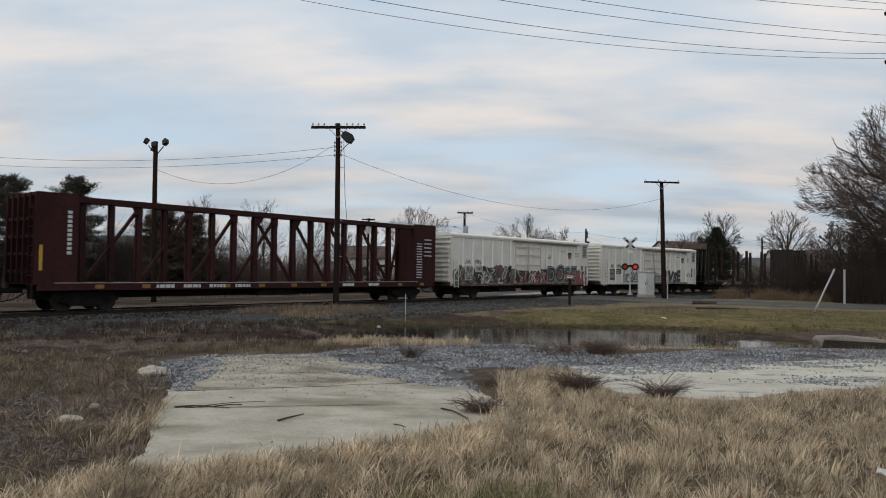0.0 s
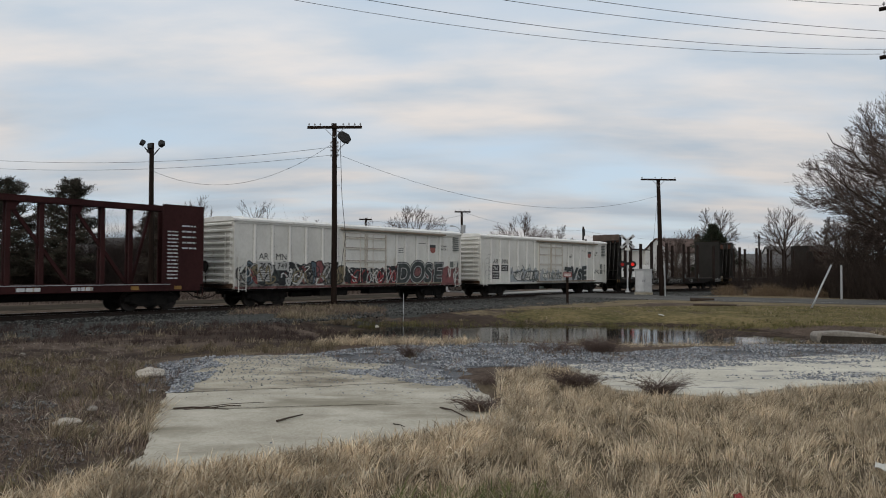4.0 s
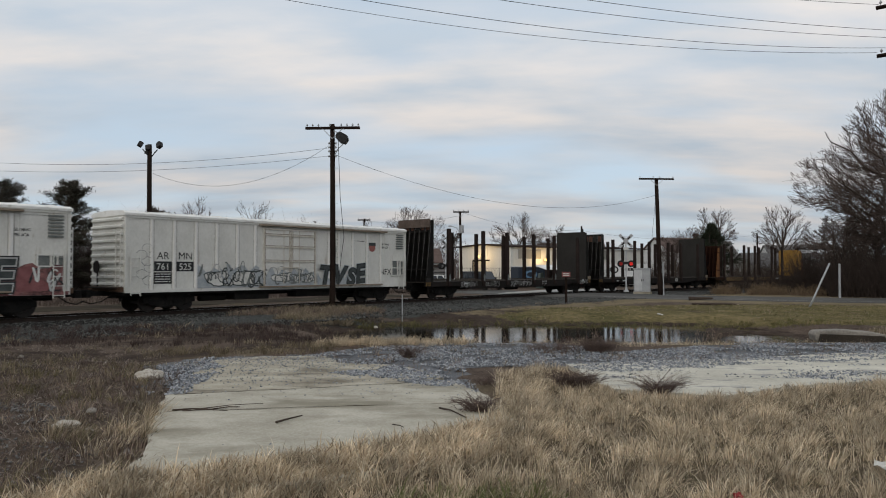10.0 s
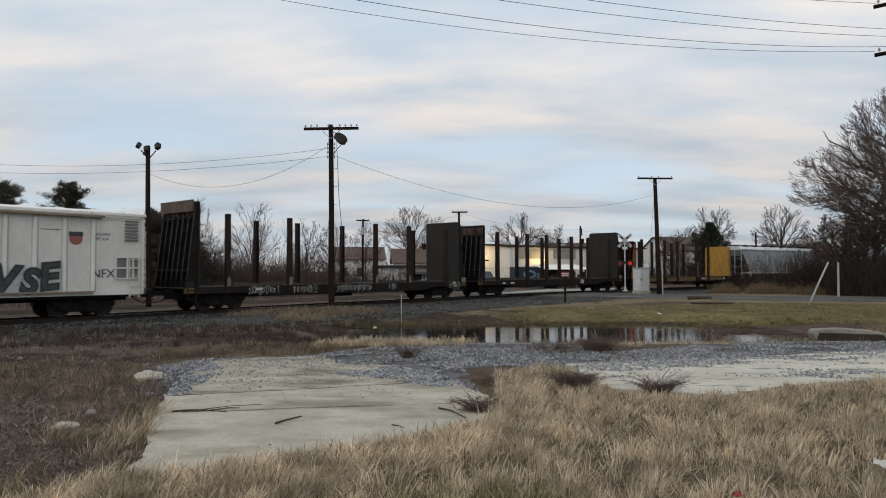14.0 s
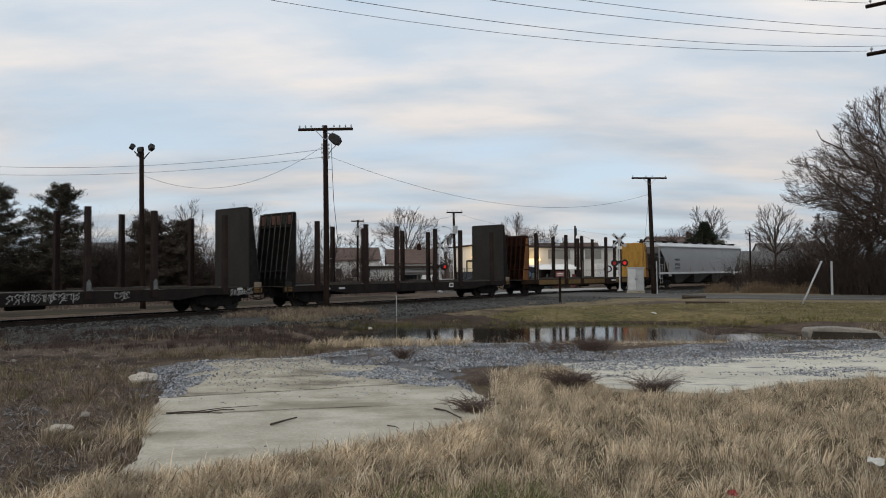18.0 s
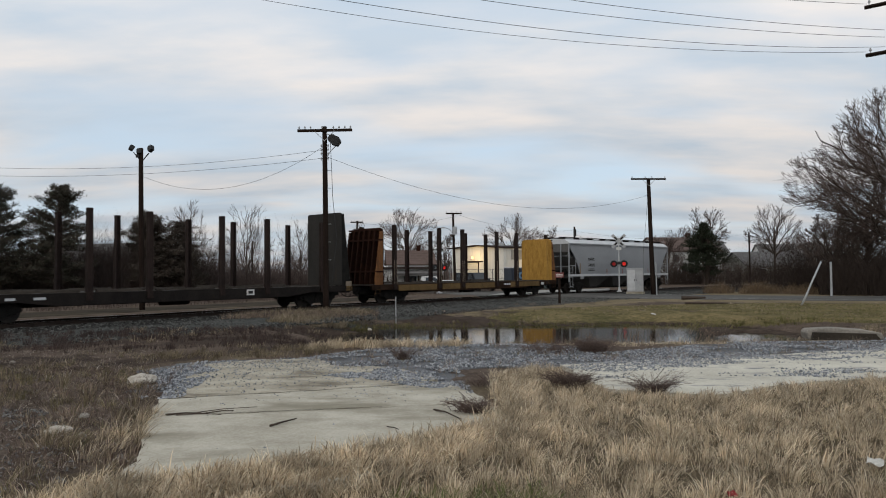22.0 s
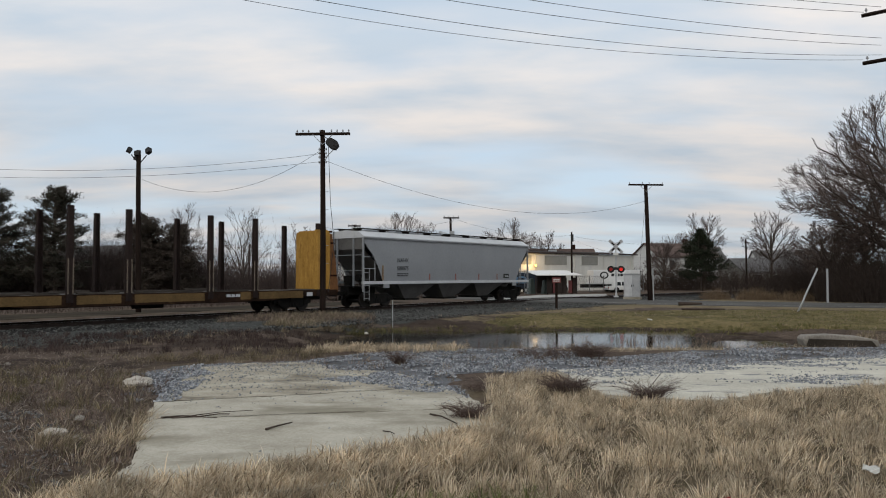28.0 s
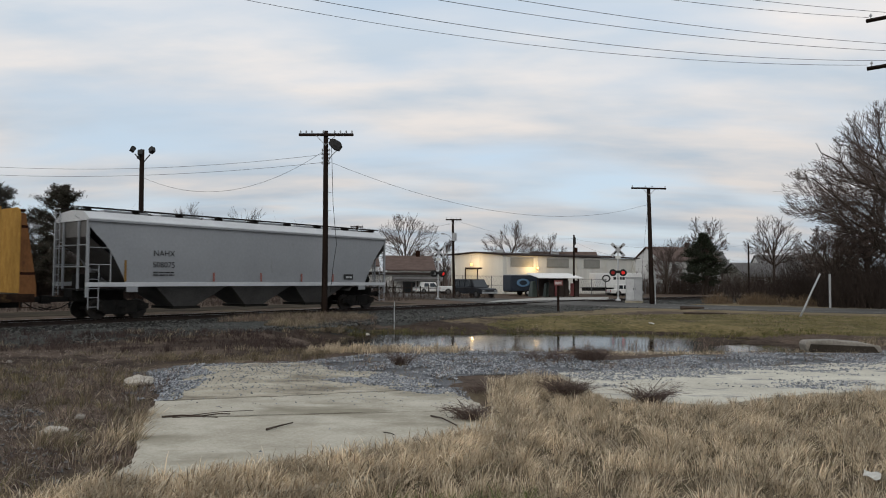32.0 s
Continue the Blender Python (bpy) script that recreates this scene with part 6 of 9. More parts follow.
def crossing_signal(label, x, y, z, yaw, face_away=False):
    ob = thing("crossing_signal", label, "crossing signal", "level crossing signals", at=pose(x, y, z, 0, 0, yaw))
    g = Geo()
    g.tube([(0, 0, 0.2), (0, 0, 4.6)], 0.06, 12)
    part("mast", g, M_SIL, ob)
    b = Geo()
    b.box(-0.22, 0.22, -0.22, 0.22, 0, 0.08)
    b.tube([(0, 0, 0.05), (0, 0, 0.35)], 0.13, 12, 0.08)
    part("mast_base", b, M_SIL, ob)
    for s in (-1, 1):
        k = Geo()
        k.m = pose(0, -0.09 - 0.02 * s, 4.30, 0, 45 * s, 0)
        k.box(-0.76, 0.76, -0.008, 0.008, -0.125, 0.125)
        bd = part("crossbuck_board", k, M_GALV, ob, "greyish white crossbuck board")
        for u in (-0.48, 0.2):
            t = Geo()
            t.m = pose(0, -0.102 - 0.02 * s, 4.30, 0, 45 * s, 0)
            t.box(u, u + 0.30, -0.002, 0.002, -0.055, 0.055)
            part("lettering_bar", t, M_DARK, bd)
    sp = Geo()
    sp.box(-0.22, 0.22, -0.085, -0.075, 3.55, 3.78)
    part("sign_plate", sp, M_WHITEP, ob, "small white plate under the crossbuck")
    a = Geo()
    a.tube([(-0.6, 0, 2.43), (0.6, 0, 2.43)], 0.035, 8)
    a.box(-0.14, 0.14, -0.1, 0.1, 2.31, 2.55)
    part("light_arm", a, M_BLACKP, ob)
    for side in ((-1,) if not face_away else (-1, 1)):
        for dx in (-0.42, 0.42):
            d = Geo()
            d.disc((dx, side * 0.15, 2.36), "y", 0.30, 0.03, 24)
            bg = part("backing_disc", d, M_BLACKP, ob, "round black backing disc")
            h = Geo()
            n = 14
            vs, fs = [], []
            for i in range(n + 1):
                an = math.pi * (-0.15 + 1.30 * i / n)
                for yy, rr in ((0.16, 0.17), (0.48, 0.175), (0.48, 0.16), (0.16, 0.155)):
                    vs.append((dx + rr * math.cos(an), side * yy, 2.36 + rr * math.sin(an)))
            for i in range(n):
                for j in range(4):
                    fs.append((4 * i + j, 4 * i + (j + 1) % 4, 4 * i + 4 + (j + 1) % 4, 4 * i + 4 + j))
            h.add(vs, fs)
            part("hood", h, M_BLACKP, bg)
            l = Geo()
            l.tube([(dx, side * 0.17, 2.36), (dx, side * 0.20, 2.36)], 0.145, 20, 0.11)
            part("lens", l, (M_REDL if dx > 0 else M_REDDIM) if not face_away else (M_REDL if side < 0 and dx > 0 else M_GREYL), bg, "red flasher lens" if not face_away else "round lens")
    return ob


crossing_signal("level crossing signal with white crossbuck and red flashers", 15.55, 61.0, 0.16, -14)
crossing_signal("level crossing signal seen from behind across the track", 0.24, 66.0, 0.0, 20, True)

cab = thing("signal_cabinet", "grey metal signal cabinet on a concrete foot", "cabinet", at=pose(16.8, 60.6, 0.05, 0, 0, -14))
g = Geo()
g.box(-0.68, 0.68, -0.45, 0.45, 0.12, 2.02)
part("body", g, M_GALV, cab, "", 0.02)
g = Geo()
g.box(-0.74, 0.74, -0.52, 0.52, 2.02, 2.10)
part("roof", g, M_GALV, cab, "", 0.02)
g = Geo()
g.box(-0.74, 0.74, -0.5, 0.5, -0.1, 0.12)
part("foot", g, M_CONC, cab)
for x0, x1 in ((-0.64, -0.02), (0.02, 0.64)):
    g = Geo()
    g.box(x0, x1, -0.472, -0.45, 0.2, 1.95)
    d = part("door", g, M_SIL if x0 < 0 else M_GALV, cab, "", 0.008)
    h = Geo()
    h.box((x0 if x0 > 0 else x1) - 0.04 + (0.08 if x0 > 0 else -0.04), (x0 if x0 > 0 else x1) + 0.02 + (0.06 if x0 > 0 else -0.04), -0.50, -0.47, 1.0, 1.18)
    part("handle", h, M_BLACKP, d)

lean = thing("leaning_post", "bent pale post leaning over the road verge", "post", at=pose(19.95, 39.2, 0))
g = Geo()
g.tube([(0, 0, -0.1), (0.28, 0, 0.45), (0.62, 0, 1.2), (1.16, 0, 2.33)], 0.055, 8, 0.05)
part("post", g, M_GALV, lean, smooth=True)
up = thing("wooden_post", "upright pale wooden post at the road verge", "post", at=pose(28.16, 51.0, 0))
g = Geo()
g.tube([(0, 0, -0.2), (0, 0, 2.43)], 0.085, 8, 0.075)
part("post", g, M_GALV, up)
mk = thing("marker_stake", "thin white marker stake in the ballast verge", "stake", at=pose(-1.82, 32.0, -0.15))
g = Geo()
g.prism([(-0.02, -0.2), (-0.02, 1.0), (0.0, 1.04), (0.02, 1.0), (0.02, -0.2)], "y", -0.012, 0.012)
part("stake", g, M_GALV, mk)
sp = thing("sign_post", "brown post with a small faded red sign", "sign", at=pose(7.53, 44.0, 0.0))
g = Geo()
g.box(-0.07, 0.07, -0.05, 0.05, -0.2, 1.75)
part("post", g, M_POLE, sp)
g = Geo()
g.box(-0.26, 0.26, -0.07, -0.055, 1.55, 1.86)
sg = part("sign_plate", g, surf("faded_red_sign", (0.16, 0.05, 0.05), (0.24, 0.08, 0.075), 0.6, 0, 4, 30), sp, "small faded red plate")
g = Geo()
for z in (1.62, 1.72):
    g.box(-0.2, 0.2, -0.076, -0.071, z, z + 0.05)
part("lettering_bars", g, M_WHITEP, sg)


# ---- buildings and vehicles beyond the track ----
M_SIDING = surf("cream_metal_siding", (0.54, 0.53, 0.49), (0.66, 0.65, 0.60), 0.65, 0, 0.3, 12, (3, 3, 0.2), 0.1, ((0.36, 0.34, 0.29), 0.25, 0.8, (2, 2, 0.2)))
M_TRIM = surf("dark_brown_trim", (0.03, 0.024, 0.022), (0.052, 0.042, 0.038), 0.95, spec=0.05)
M_PANEL = surf("grey_tan_panel", (0.22, 0.215, 0.19), (0.28, 0.275, 0.25), 0.7)
M_ROOFB = surf("brown_shingle_roof", (0.075, 0.05, 0.042), (0.13, 0.09, 0.075), 0.9, 0, 1, 10, (1, 1, 4), 0.3)
M_ROOFG = surf("grey_shingle_roof", (0.085, 0.08, 0.08), (0.14, 0.135, 0.13), 0.9, 0, 1, 10, (1, 1, 4), 0.3)
M_CLAP = surf("white_clapboard", (0.55, 0.55, 0.54), (0.68, 0.68, 0.66), 0.7, 0, 0.6, 4, (0.4, 0.4, 9), 0.4)
M_TYRE = surf("black_tyre_rubber", (0.012, 0.012, 0.012), (0.025, 0.025, 0.025), 0.85)


def warehouse():
    W = thing("warehouse", "long cream metal warehouse with grey panels and low roof", "building", at=pose(0, 0, 0))
    # front runs from a to b; the gable end shows on the near corner
    a, b, c = Vector((8.6, 91.5, 0)), Vector((29.2, 104.4, 0)), Vector((2.1, 95.0, 0))
    along, back = (b - a).normalized(), (c - a)
    h, ridge = 4.95, 5.26
    w = Geo()

    def wall(p, q, z0, z1, t=0.2):
        d = (q - p).normalized()
        n = Vector((-d.y, d.x, 0)) * t
        w.add([(*p.xy, z0), (*q.xy, z0), (*(q + n).xy, z0), (*(p + n).xy, z0), (*p.xy, z1), (*q.xy, z1), (*(q + n).xy, z1), (*(p + n).xy, z1)],
              [(0, 1, 5, 4), (1, 2, 6, 5), (2, 3, 7, 6), (3, 0, 4, 7), (4, 5, 6, 7), (0, 3, 2, 1)])
    wall(a, b, -0.2, h)
    d = b + back
    wall(b, d, -0.2, h)
    wall(d, c, -0.2, h)
    # gable end with the loading door left through it
    e0, e1 = c.lerp(a, 0.28), c.lerp(a, 0.52)
    wall(c, e0, -0.2, h)
    wall(e1, a, -0.2, h)
    wall(e0, e1, 3.2, h)
    m = (a + c) / 2
    n = Vector((-(a - c).y, (a - c).x, 0)).normalized() * 0.2
    w.add([(*c.xy, h), (*a.xy, h), (*m.xy, ridge), (*(c + n).xy, h), (*(a + n).xy, h), (*(m + n).xy, ridge)], [(0, 1, 2), (3, 5, 4), (0, 2, 5, 3), (1, 4, 5, 2), (0, 3, 4, 1)])
    part("wall", w, M_SIDING, W, "cream corrugated siding")
    r = Geo()
    o = along * 0.4
    m2 = (b + d) / 2
    for p, q in ((a, b), (c, d)):
        out = (p - m if p is a else p - m).normalized() * 0.35
        mm, nn = m, m2
        vs = [p - o + out, q + o + out, nn + o, mm - o]
        zs = [h + 0.02, h + 0.02, ridge + 0.05, ridge + 0.05]
        r.add([(*v.xy, z) for v, z in zip(vs, zs)] + [(*v.xy, z + 0.14) for v, z in zip(vs, zs)], [(0, 1, 2, 3), (4, 5, 6, 7), (0, 1, 5, 4), (1, 2, 6, 5), (2, 3, 7, 6), (3, 0, 4, 7)])
    part("roof", r, M_TRIM, W, "dark-edged low metal roof")
    nrm = Vector((along.y, -along.x, 0))
    for u0, u1 in ((0.05, 0.205), (0.30, 0.46), (0.575, 0.70)):
        p, q = a.lerp(b, u0) + nrm * 0.03, a.lerp(b, u1) + nrm * 0.03
        g = Geo()
        g.add([(*(p + nrm * k).xy, z) for k in (0, 0.05) for z in (3.50, 4.70)] + [(*(q + nrm * k).xy, z) for k in (0, 0.05) for z in (3.50, 4.70)],
              [(0, 1, 5, 4), (2, 6, 7, 3), (0, 2, 3, 1), (4, 5, 7, 6), (1, 3, 7, 5), (0, 4, 6, 2)])
        part("window_panel", g, M_PANEL, W, "dull grey boarded window band")
    for u in (0.02, 0.235, 0.52, 0.75, 0.97):
        p = a.lerp(b, u) + nrm * 0.08
        g = Geo()
        g.tube([(*p.xy, 0), (*p.xy, h)], 0.06, 6)
        part("downpipe", g, M_SIDING, W)
    en = Vector(((a - c).y, -(a - c).x, 0)).normalized()
    dr = Geo()
    p, q = e0 - en * 0.12, e1 - en * 0.12
    dr.add([(*p.xy, 0), (*q.xy, 0), (*q.xy, 3.2), (*p.xy, 3.2)], [(0, 1, 2, 3)])
    part("loading_door", dr, surf("lit_cream_roller_door", (0.55, 0.52, 0.42), (0.62, 0.59, 0.49), 0.6, 0, 1, 6, (0.3, 0.3, 9), 0.4), W, "cream roller door under a lamp")
    fr = Geo()
    for p in (e0, e1):
        fr.tube([(*(p + en * 0.03).xy, 0), (*(p + en * 0.03).xy, 3.25)], 0.08, 4)
    fr.tube([(*(e0 + en * 0.03).xy, 3.28), (*(e1 + en * 0.03 + (e1 - e0) * 0.35).xy, 3.28)], 0.10, 4)
    part("door_frame", fr, M_TRIM, W)
    for i, (p, z) in enumerate(((c.lerp(a, 0.42) + en * 0.35, 3.75), (a.lerp(b, 0.225) + nrm * 0.3, 3.35))):
        g = Geo()
        g.prism([(-0.16, -0.12), (-0.16, 0.14), (0.16, 0.14), (0.16, -0.12)], "y", -0.08, 0.12)
        g.m = Matrix()
        lm = part("wall_lamp", g, M_BLACKP, W, "wall lamp housing")
        lm.matrix_basis = pose(p.x, p.y, z)
        k = Geo()
        k.box(-0.14, 0.14, -0.16, -0.09, -0.12, 0.14)
        part("bulb", k, M_WARM, lm, "glowing warm sodium bulb")
    for u, hh in ((0.15, 0.5), (0.33, 0.35), (0.55, 0.4)):
        p = m.lerp(m2, u)
        g = Geo()
        g.box(p.x - 0.5, p.x + 0.5, p.y - 0.5, p.y + 0.5, ridge, ridge + hh)
        part("roof_vent", g, M_GALV, W)


warehouse()
for x, y, z, e in ((4.7, 91.9, 3.85, 120), (13.1, 92.9, 3.45, 150)):
    ld = bpy.data.lights.new("wall_lamp_light", "POINT")
    ld.energy, ld.color, ld.shadow_soft_size = e, (1.0, 0.66, 0.28), 0.25
    new("wall_lamp_light", ld).matrix_world = pose(x, y, z)


def house(label, x, y, yaw, w, d, h, rh, wall_m, roof_m, wins, chimney=False, name="house"):
    H = thing(name, label, "house", "houses beyond the track", at=pose(x, y, 0, 0, 0, yaw))
    g = Geo()
    g.prism([(-w / 2, -0.2), (-w / 2, h), (w / 2, h), (w / 2, -0.2)], "y", -d / 2, d / 2)
    g.prism([(-d / 2, h), (0, h + rh - 0.05), (d / 2, h)], "x", -w / 2, w / 2)
    part("wall", g, wall_m, H)
    r = Geo()
    for s in (-1, 1):
        r.prism([(s * (d / 2 + 0.35), h - 0.25), (0, h + rh), (0, h + rh + 0.14), (s * (d / 2 + 0.35), h - 0.1)], "x", -w / 2 - 0.3, w / 2 + 0.3)
    roof = part("roof", r, roof_m, H)
    if chimney:
        c = Geo()
        c.box(w * 0.2 - 0.3, w * 0.2 + 0.3, -0.3, 0.3, h + rh - 0.6, h + rh + 0.9)
        part("chimney", c, M_RUST, roof, "brick chimney")
    for fx, fz, ww, wh in wins:
        f = Geo()
        f.box(fx - ww / 2 - 0.08, fx + ww / 2 + 0.08, -d / 2 - 0.06, -d / 2 - 0.002, fz - 0.08, fz + wh + 0.08)
        fr = part("window", f, M_WHITEP, H)
        p = Geo()
        p.box(fx - ww / 2, fx + ww / 2, -d / 2 - 0.075, -d / 2 - 0.062, fz, fz + wh)
        part("pane", p, M_GLASS, fr)
    return H


house("small white clapboard house with a brown roof", -11.7, 100, 8, 6.7, 8, 3.7, 1.5, M_CLAP, M_ROOFB, [(-2.0, 1.2, 0.8, 1.2), (0.2, 1.2, 0.8, 1.2), (2.2, 1.2, 0.8, 1.2)])
house("white house with a faded brown hip roof", -4.2, 112, 6, 7.0, 8, 3.3, 2.0, M_CLAP, M_ROOFB, [(-2.4, 0.9, 0.9, 1.3), (1.6, 0.9, 0.9, 1.3)], True)
house("white clapboard house with red-brown roof and chimney", 41.0, 122, 14, 11, 9, 5.2, 2.2, M_CLAP, M_ROOFB, [(-3.2, 3.2, 0.8, 1.3), (-0.4, 3.2, 0.8, 1.3), (2.4, 3.2, 0.8, 1.3), (-3.2, 0.8, 0.8, 1.5), (-1.6, 0.8, 0.8, 1.5), (0.2, 0.8, 0.8, 1.5), (2.6, 0.8, 0.8, 1.5)], True)
house("low grey house with a dark shingle roof", 56.0, 121, 6, 12, 9, 2.6, 2.2, M_PANEL, M_ROOFG, [(-3.5, 0.9, 1.0, 1.2), (-0.5, 0.9, 1.0, 1.2), (3.0, 0.9, 1.2, 1.2)])
house("brown-roofed house behind the warehouse", 24.0, 135, 0, 12, 9, 4.6, 2.4, M_CLAP, M_ROOFB, [(-3, 2.6, 0.9, 1.3), (2, 2.6, 0.9, 1.3)], True)
house("pale house among distant trees", 74.0, 150, -6, 13, 9, 4.4, 2.8, M_CLAP, M_ROOFG, [(-3, 2.4, 0.9, 1.3), (2, 2.4, 0.9, 1.3)])
house("grey-roofed house across the far field", 58.0, 165, 4, 16, 9, 5.2, 3.4, M_PANEL, M_ROOFG, [(-4, 2.8, 0.9, 1.3), (0, 2.8, 0.9, 1.3), (4, 2.8, 0.9, 1.3)])
house("white house half hidden by pines", -44, 96, -12, 12, 9, 3.6, 2.4, M_CLAP, M_ROOFG, [(-3, 1.0, 1, 1.3), (2, 1.0, 1, 1.3)])

shop = thing("low_shop", "low white building with dark flat roof edge and porch", "building", at=pose(-3.6, 95.0, 0, 0, 0, 4))
g = Geo()
g.box(-5.2, 4.2, -2.5, 3.5, -0.2, 2.35)
part("wall", g, M_CLAP, shop)
g = Geo()
g.box(-5.5, 4.5, -2.9, 3.8, 2.35, 2.68)
part("roof", g, M_TRIM, shop, "dark flat roof edge", 0.02)
g = Geo()
g.prism([(-1.9, 1.75), (-1.9, 1.85), (3.9, 1.85), (3.9, 1.75)], "y", -4.6, -2.5)
g.prism([(-4.7, 1.55), (-2.5, 2.1), (-2.5, 2.2), (-4.7, 1.65)], "x", -2.2, 4.2)
part("porch_roof", g, M_ROOFG, shop, "grey sloping porch roof")
for x in (-2.0, 1.0, 4.0):
    g = Geo()
    g.box(x - 0.07, x + 0.07, -4.6, -4.46, -0.1, 1.6)
    part("porch_post", g, M_POLE, shop)
for x in (-0.8, 2.0):
    g = Geo()
    g.box(x, x + 1.6, -2.54, -2.502, 0.1, 1.5)
    part("window", g, M_GLASS, shop)

port = thing("carport", "open shelter with a white roof and dark red panels", "shelter", at=pose(13.4, 80.0, 0.0, 0, 0, 8))
g = Geo()
g.prism([(-2.6, 2.02), (-2.6, 2.10), (2.4, 2.62), (2.4, 2.54)], "x", -2.7, 2.35)
part("roof", g, M_ROOF, port, "white sheet roof")
for x, y in ((-1.3, -1.9), (0.3, -1.9), (2.0, -1.9), (-1.3, 1.9), (2.0, 1.9), (-2.6, -1.9)):
    g = Geo()
    g.box(x - 0.06, x + 0.06, y - 0.06, y + 0.06, -0.1, 2.05 if y < 0 else 2.5)
    part("post", g, M_TRIM, port)
for i, x in enumerate((-1.2, -0.65, -0.1, 0.5, 1.1, 1.6)):
    g = Geo()
    g.box(x, x + 0.4, -1.86, -1.80, 0.1, 1.5 + 0.3 * (i % 2))
    part("panel", g, surf("dull_red_panel", (0.10, 0.03, 0.03), (0.16, 0.05, 0.05), 0.8) if i in (1, 4) else M_TRIM, port)
g = Geo()
g.box(-1.3, 2.0, 1.8, 1.95, 0, 2.3)
part("back_wall", g, M_TRIM, port)


M_RIM = surf("dirty_alloy_rim", (0.06, 0.06, 0.062), (0.14, 0.14, 0.14), 0.5, 0.3, 3, 20, bump=0)


def vehicle(label, category, x, y, yaw, L, W, H, hood, tail, paint, rails=False, name="car"):
    """Body with hood, glasshouse, bumpers, lamps and wheels; the nose points along +x."""
    V = thing(name, label, category, "parked vehicles", at=pose(x, y, 0.02, 0, 0, yaw))
    b = Geo()
    z0, z1 = 0.42 if H > 1.6 else 0.28, H * 0.56
    b.prism([(-L / 2, z0), (-L / 2, z1 * 0.96), (-L / 2 + 0.1, z1), (L / 2 - hood, z1), (L / 2 - 0.15, z1 * 0.90), (L / 2, z1 * 0.75), (L / 2, z0)], "y", -W / 2, W / 2)
    body = part("body", b, paint, V, "", 0.06)
    c = Geo()
    k = 0.16
    x0, x1 = -L / 2 + tail, L / 2 - hood
    c.add([(x0, -W / 2 + 0.06, z1), (x1, -W / 2 + 0.06, z1), (x1, W / 2 - 0.06, z1), (x0, W / 2 - 0.06, z1),
           (x0 + 0.12, -W / 2 + k, H), (x1 - 0.55, -W / 2 + k, H), (x1 - 0.55, W / 2 - k, H), (x0 + 0.12, W / 2 - k, H)],
          [(0, 1, 5, 4), (1, 2, 6, 5), (2, 3, 7, 6), (3, 0, 4, 7), (4, 5, 6, 7)])
    part("cabin", c, paint, V, "", 0.05)
    n = 3 if L - hood - tail > 2.4 else 2
    span = (x1 - 0.75 - x0) / n
    for s in (-1, 1):
        for i in range(n):
            g = Geo()
            a, e = x0 + 0.14 + i * span, x0 + 0.06 + (i + 1) * span
            zz0, zz1 = z1 + 0.05, H - 0.12
            ya, yb = s * (W / 2 - 0.055), s * (W / 2 - k + 0.03)
            g.add([(a, ya, zz0), (e + (0.3 if i == n - 1 else 0), ya, zz0), (e - 0.05, yb, zz1), (a + 0.04, yb, zz1)], [(0, 1, 2, 3)])
            part("side_window", g, M_GLASS, V)
    g = Geo()
    g.add([(x1 + 0.012, -W / 2 + 0.15, z1 + 0.04), (x1 + 0.012, W / 2 - 0.15, z1 + 0.04), (x1 - 0.50, W / 2 - k - 0.08, H - 0.06), (x1 - 0.50, -W / 2 + k + 0.08, H - 0.06)], [(0, 1, 2, 3)])
    part("windscreen", g, M_GLASS, V)
    g = Geo()
    g.box(L / 2 - 0.02, L / 2 + 0.1, -W / 2 + 0.04, W / 2 - 0.04, z0 + 0.02, z0 + 0.2)
    part("front_bumper", g, M_GALV, V, "dull chrome bumper", 0.02)
    g = Geo()
    g.box(-L / 2 - 0.1, -L / 2 + 0.02, -W / 2 + 0.04, W / 2 - 0.04, z0 + 0.02, z0 + 0.2)
    part("rear_bumper", g, M_GALV, V, "", 0.02)
    g = Geo()
    g.box(L / 2 - 0.01, L / 2 + 0.015, -W / 2 + 0.45, W / 2 - 0.45, z0 + 0.24, z1 * 0.73)
    part("grille", g, M_BLACKP, V)
    for s in (-1, 1):
        g = Geo()
        g.box(L / 2 - 0.02, L / 2 + 0.02, *sorted((s * (W / 2 - 0.1), s * (W / 2 - 0.42))), z0 + 0.26, z1 * 0.72)
        part("headlight", g, M_GREYL, V)
        g = Geo()
        g.box(-L / 2 - 0.02, -L / 2 + 0.02, *sorted((s * (W / 2 - 0.06), s * (W / 2 - 0.24))), z1 * 0.6, z1 * 0.9)
        part("tail_light", g, G_RED, V)
        g = Geo()
        g.box(x1 - 0.45, x1 - 0.25, *sorted((s * (W / 2), s * (W / 2 + 0.2))), z1 + 0.02, z1 + 0.2)
        part("mirror", g, paint, V)
        for wx in (-L / 2 + 0.95, L / 2 - 0.9):
            r = 0.37 if H > 1.6 else 0.31
            g = Geo()
            g.disc((wx, s * (W / 2 - 0.10), r), "y", r, 0.22, 20)
            ty = part("wheel", g, M_TYRE, V, "black tyre")
            g = Geo()
            g.disc((wx, s * (W / 2 + 0.005), r), "y", r * 0.6, 0.03, 14)
            part("rim", g, M_RIM, ty)
    return V


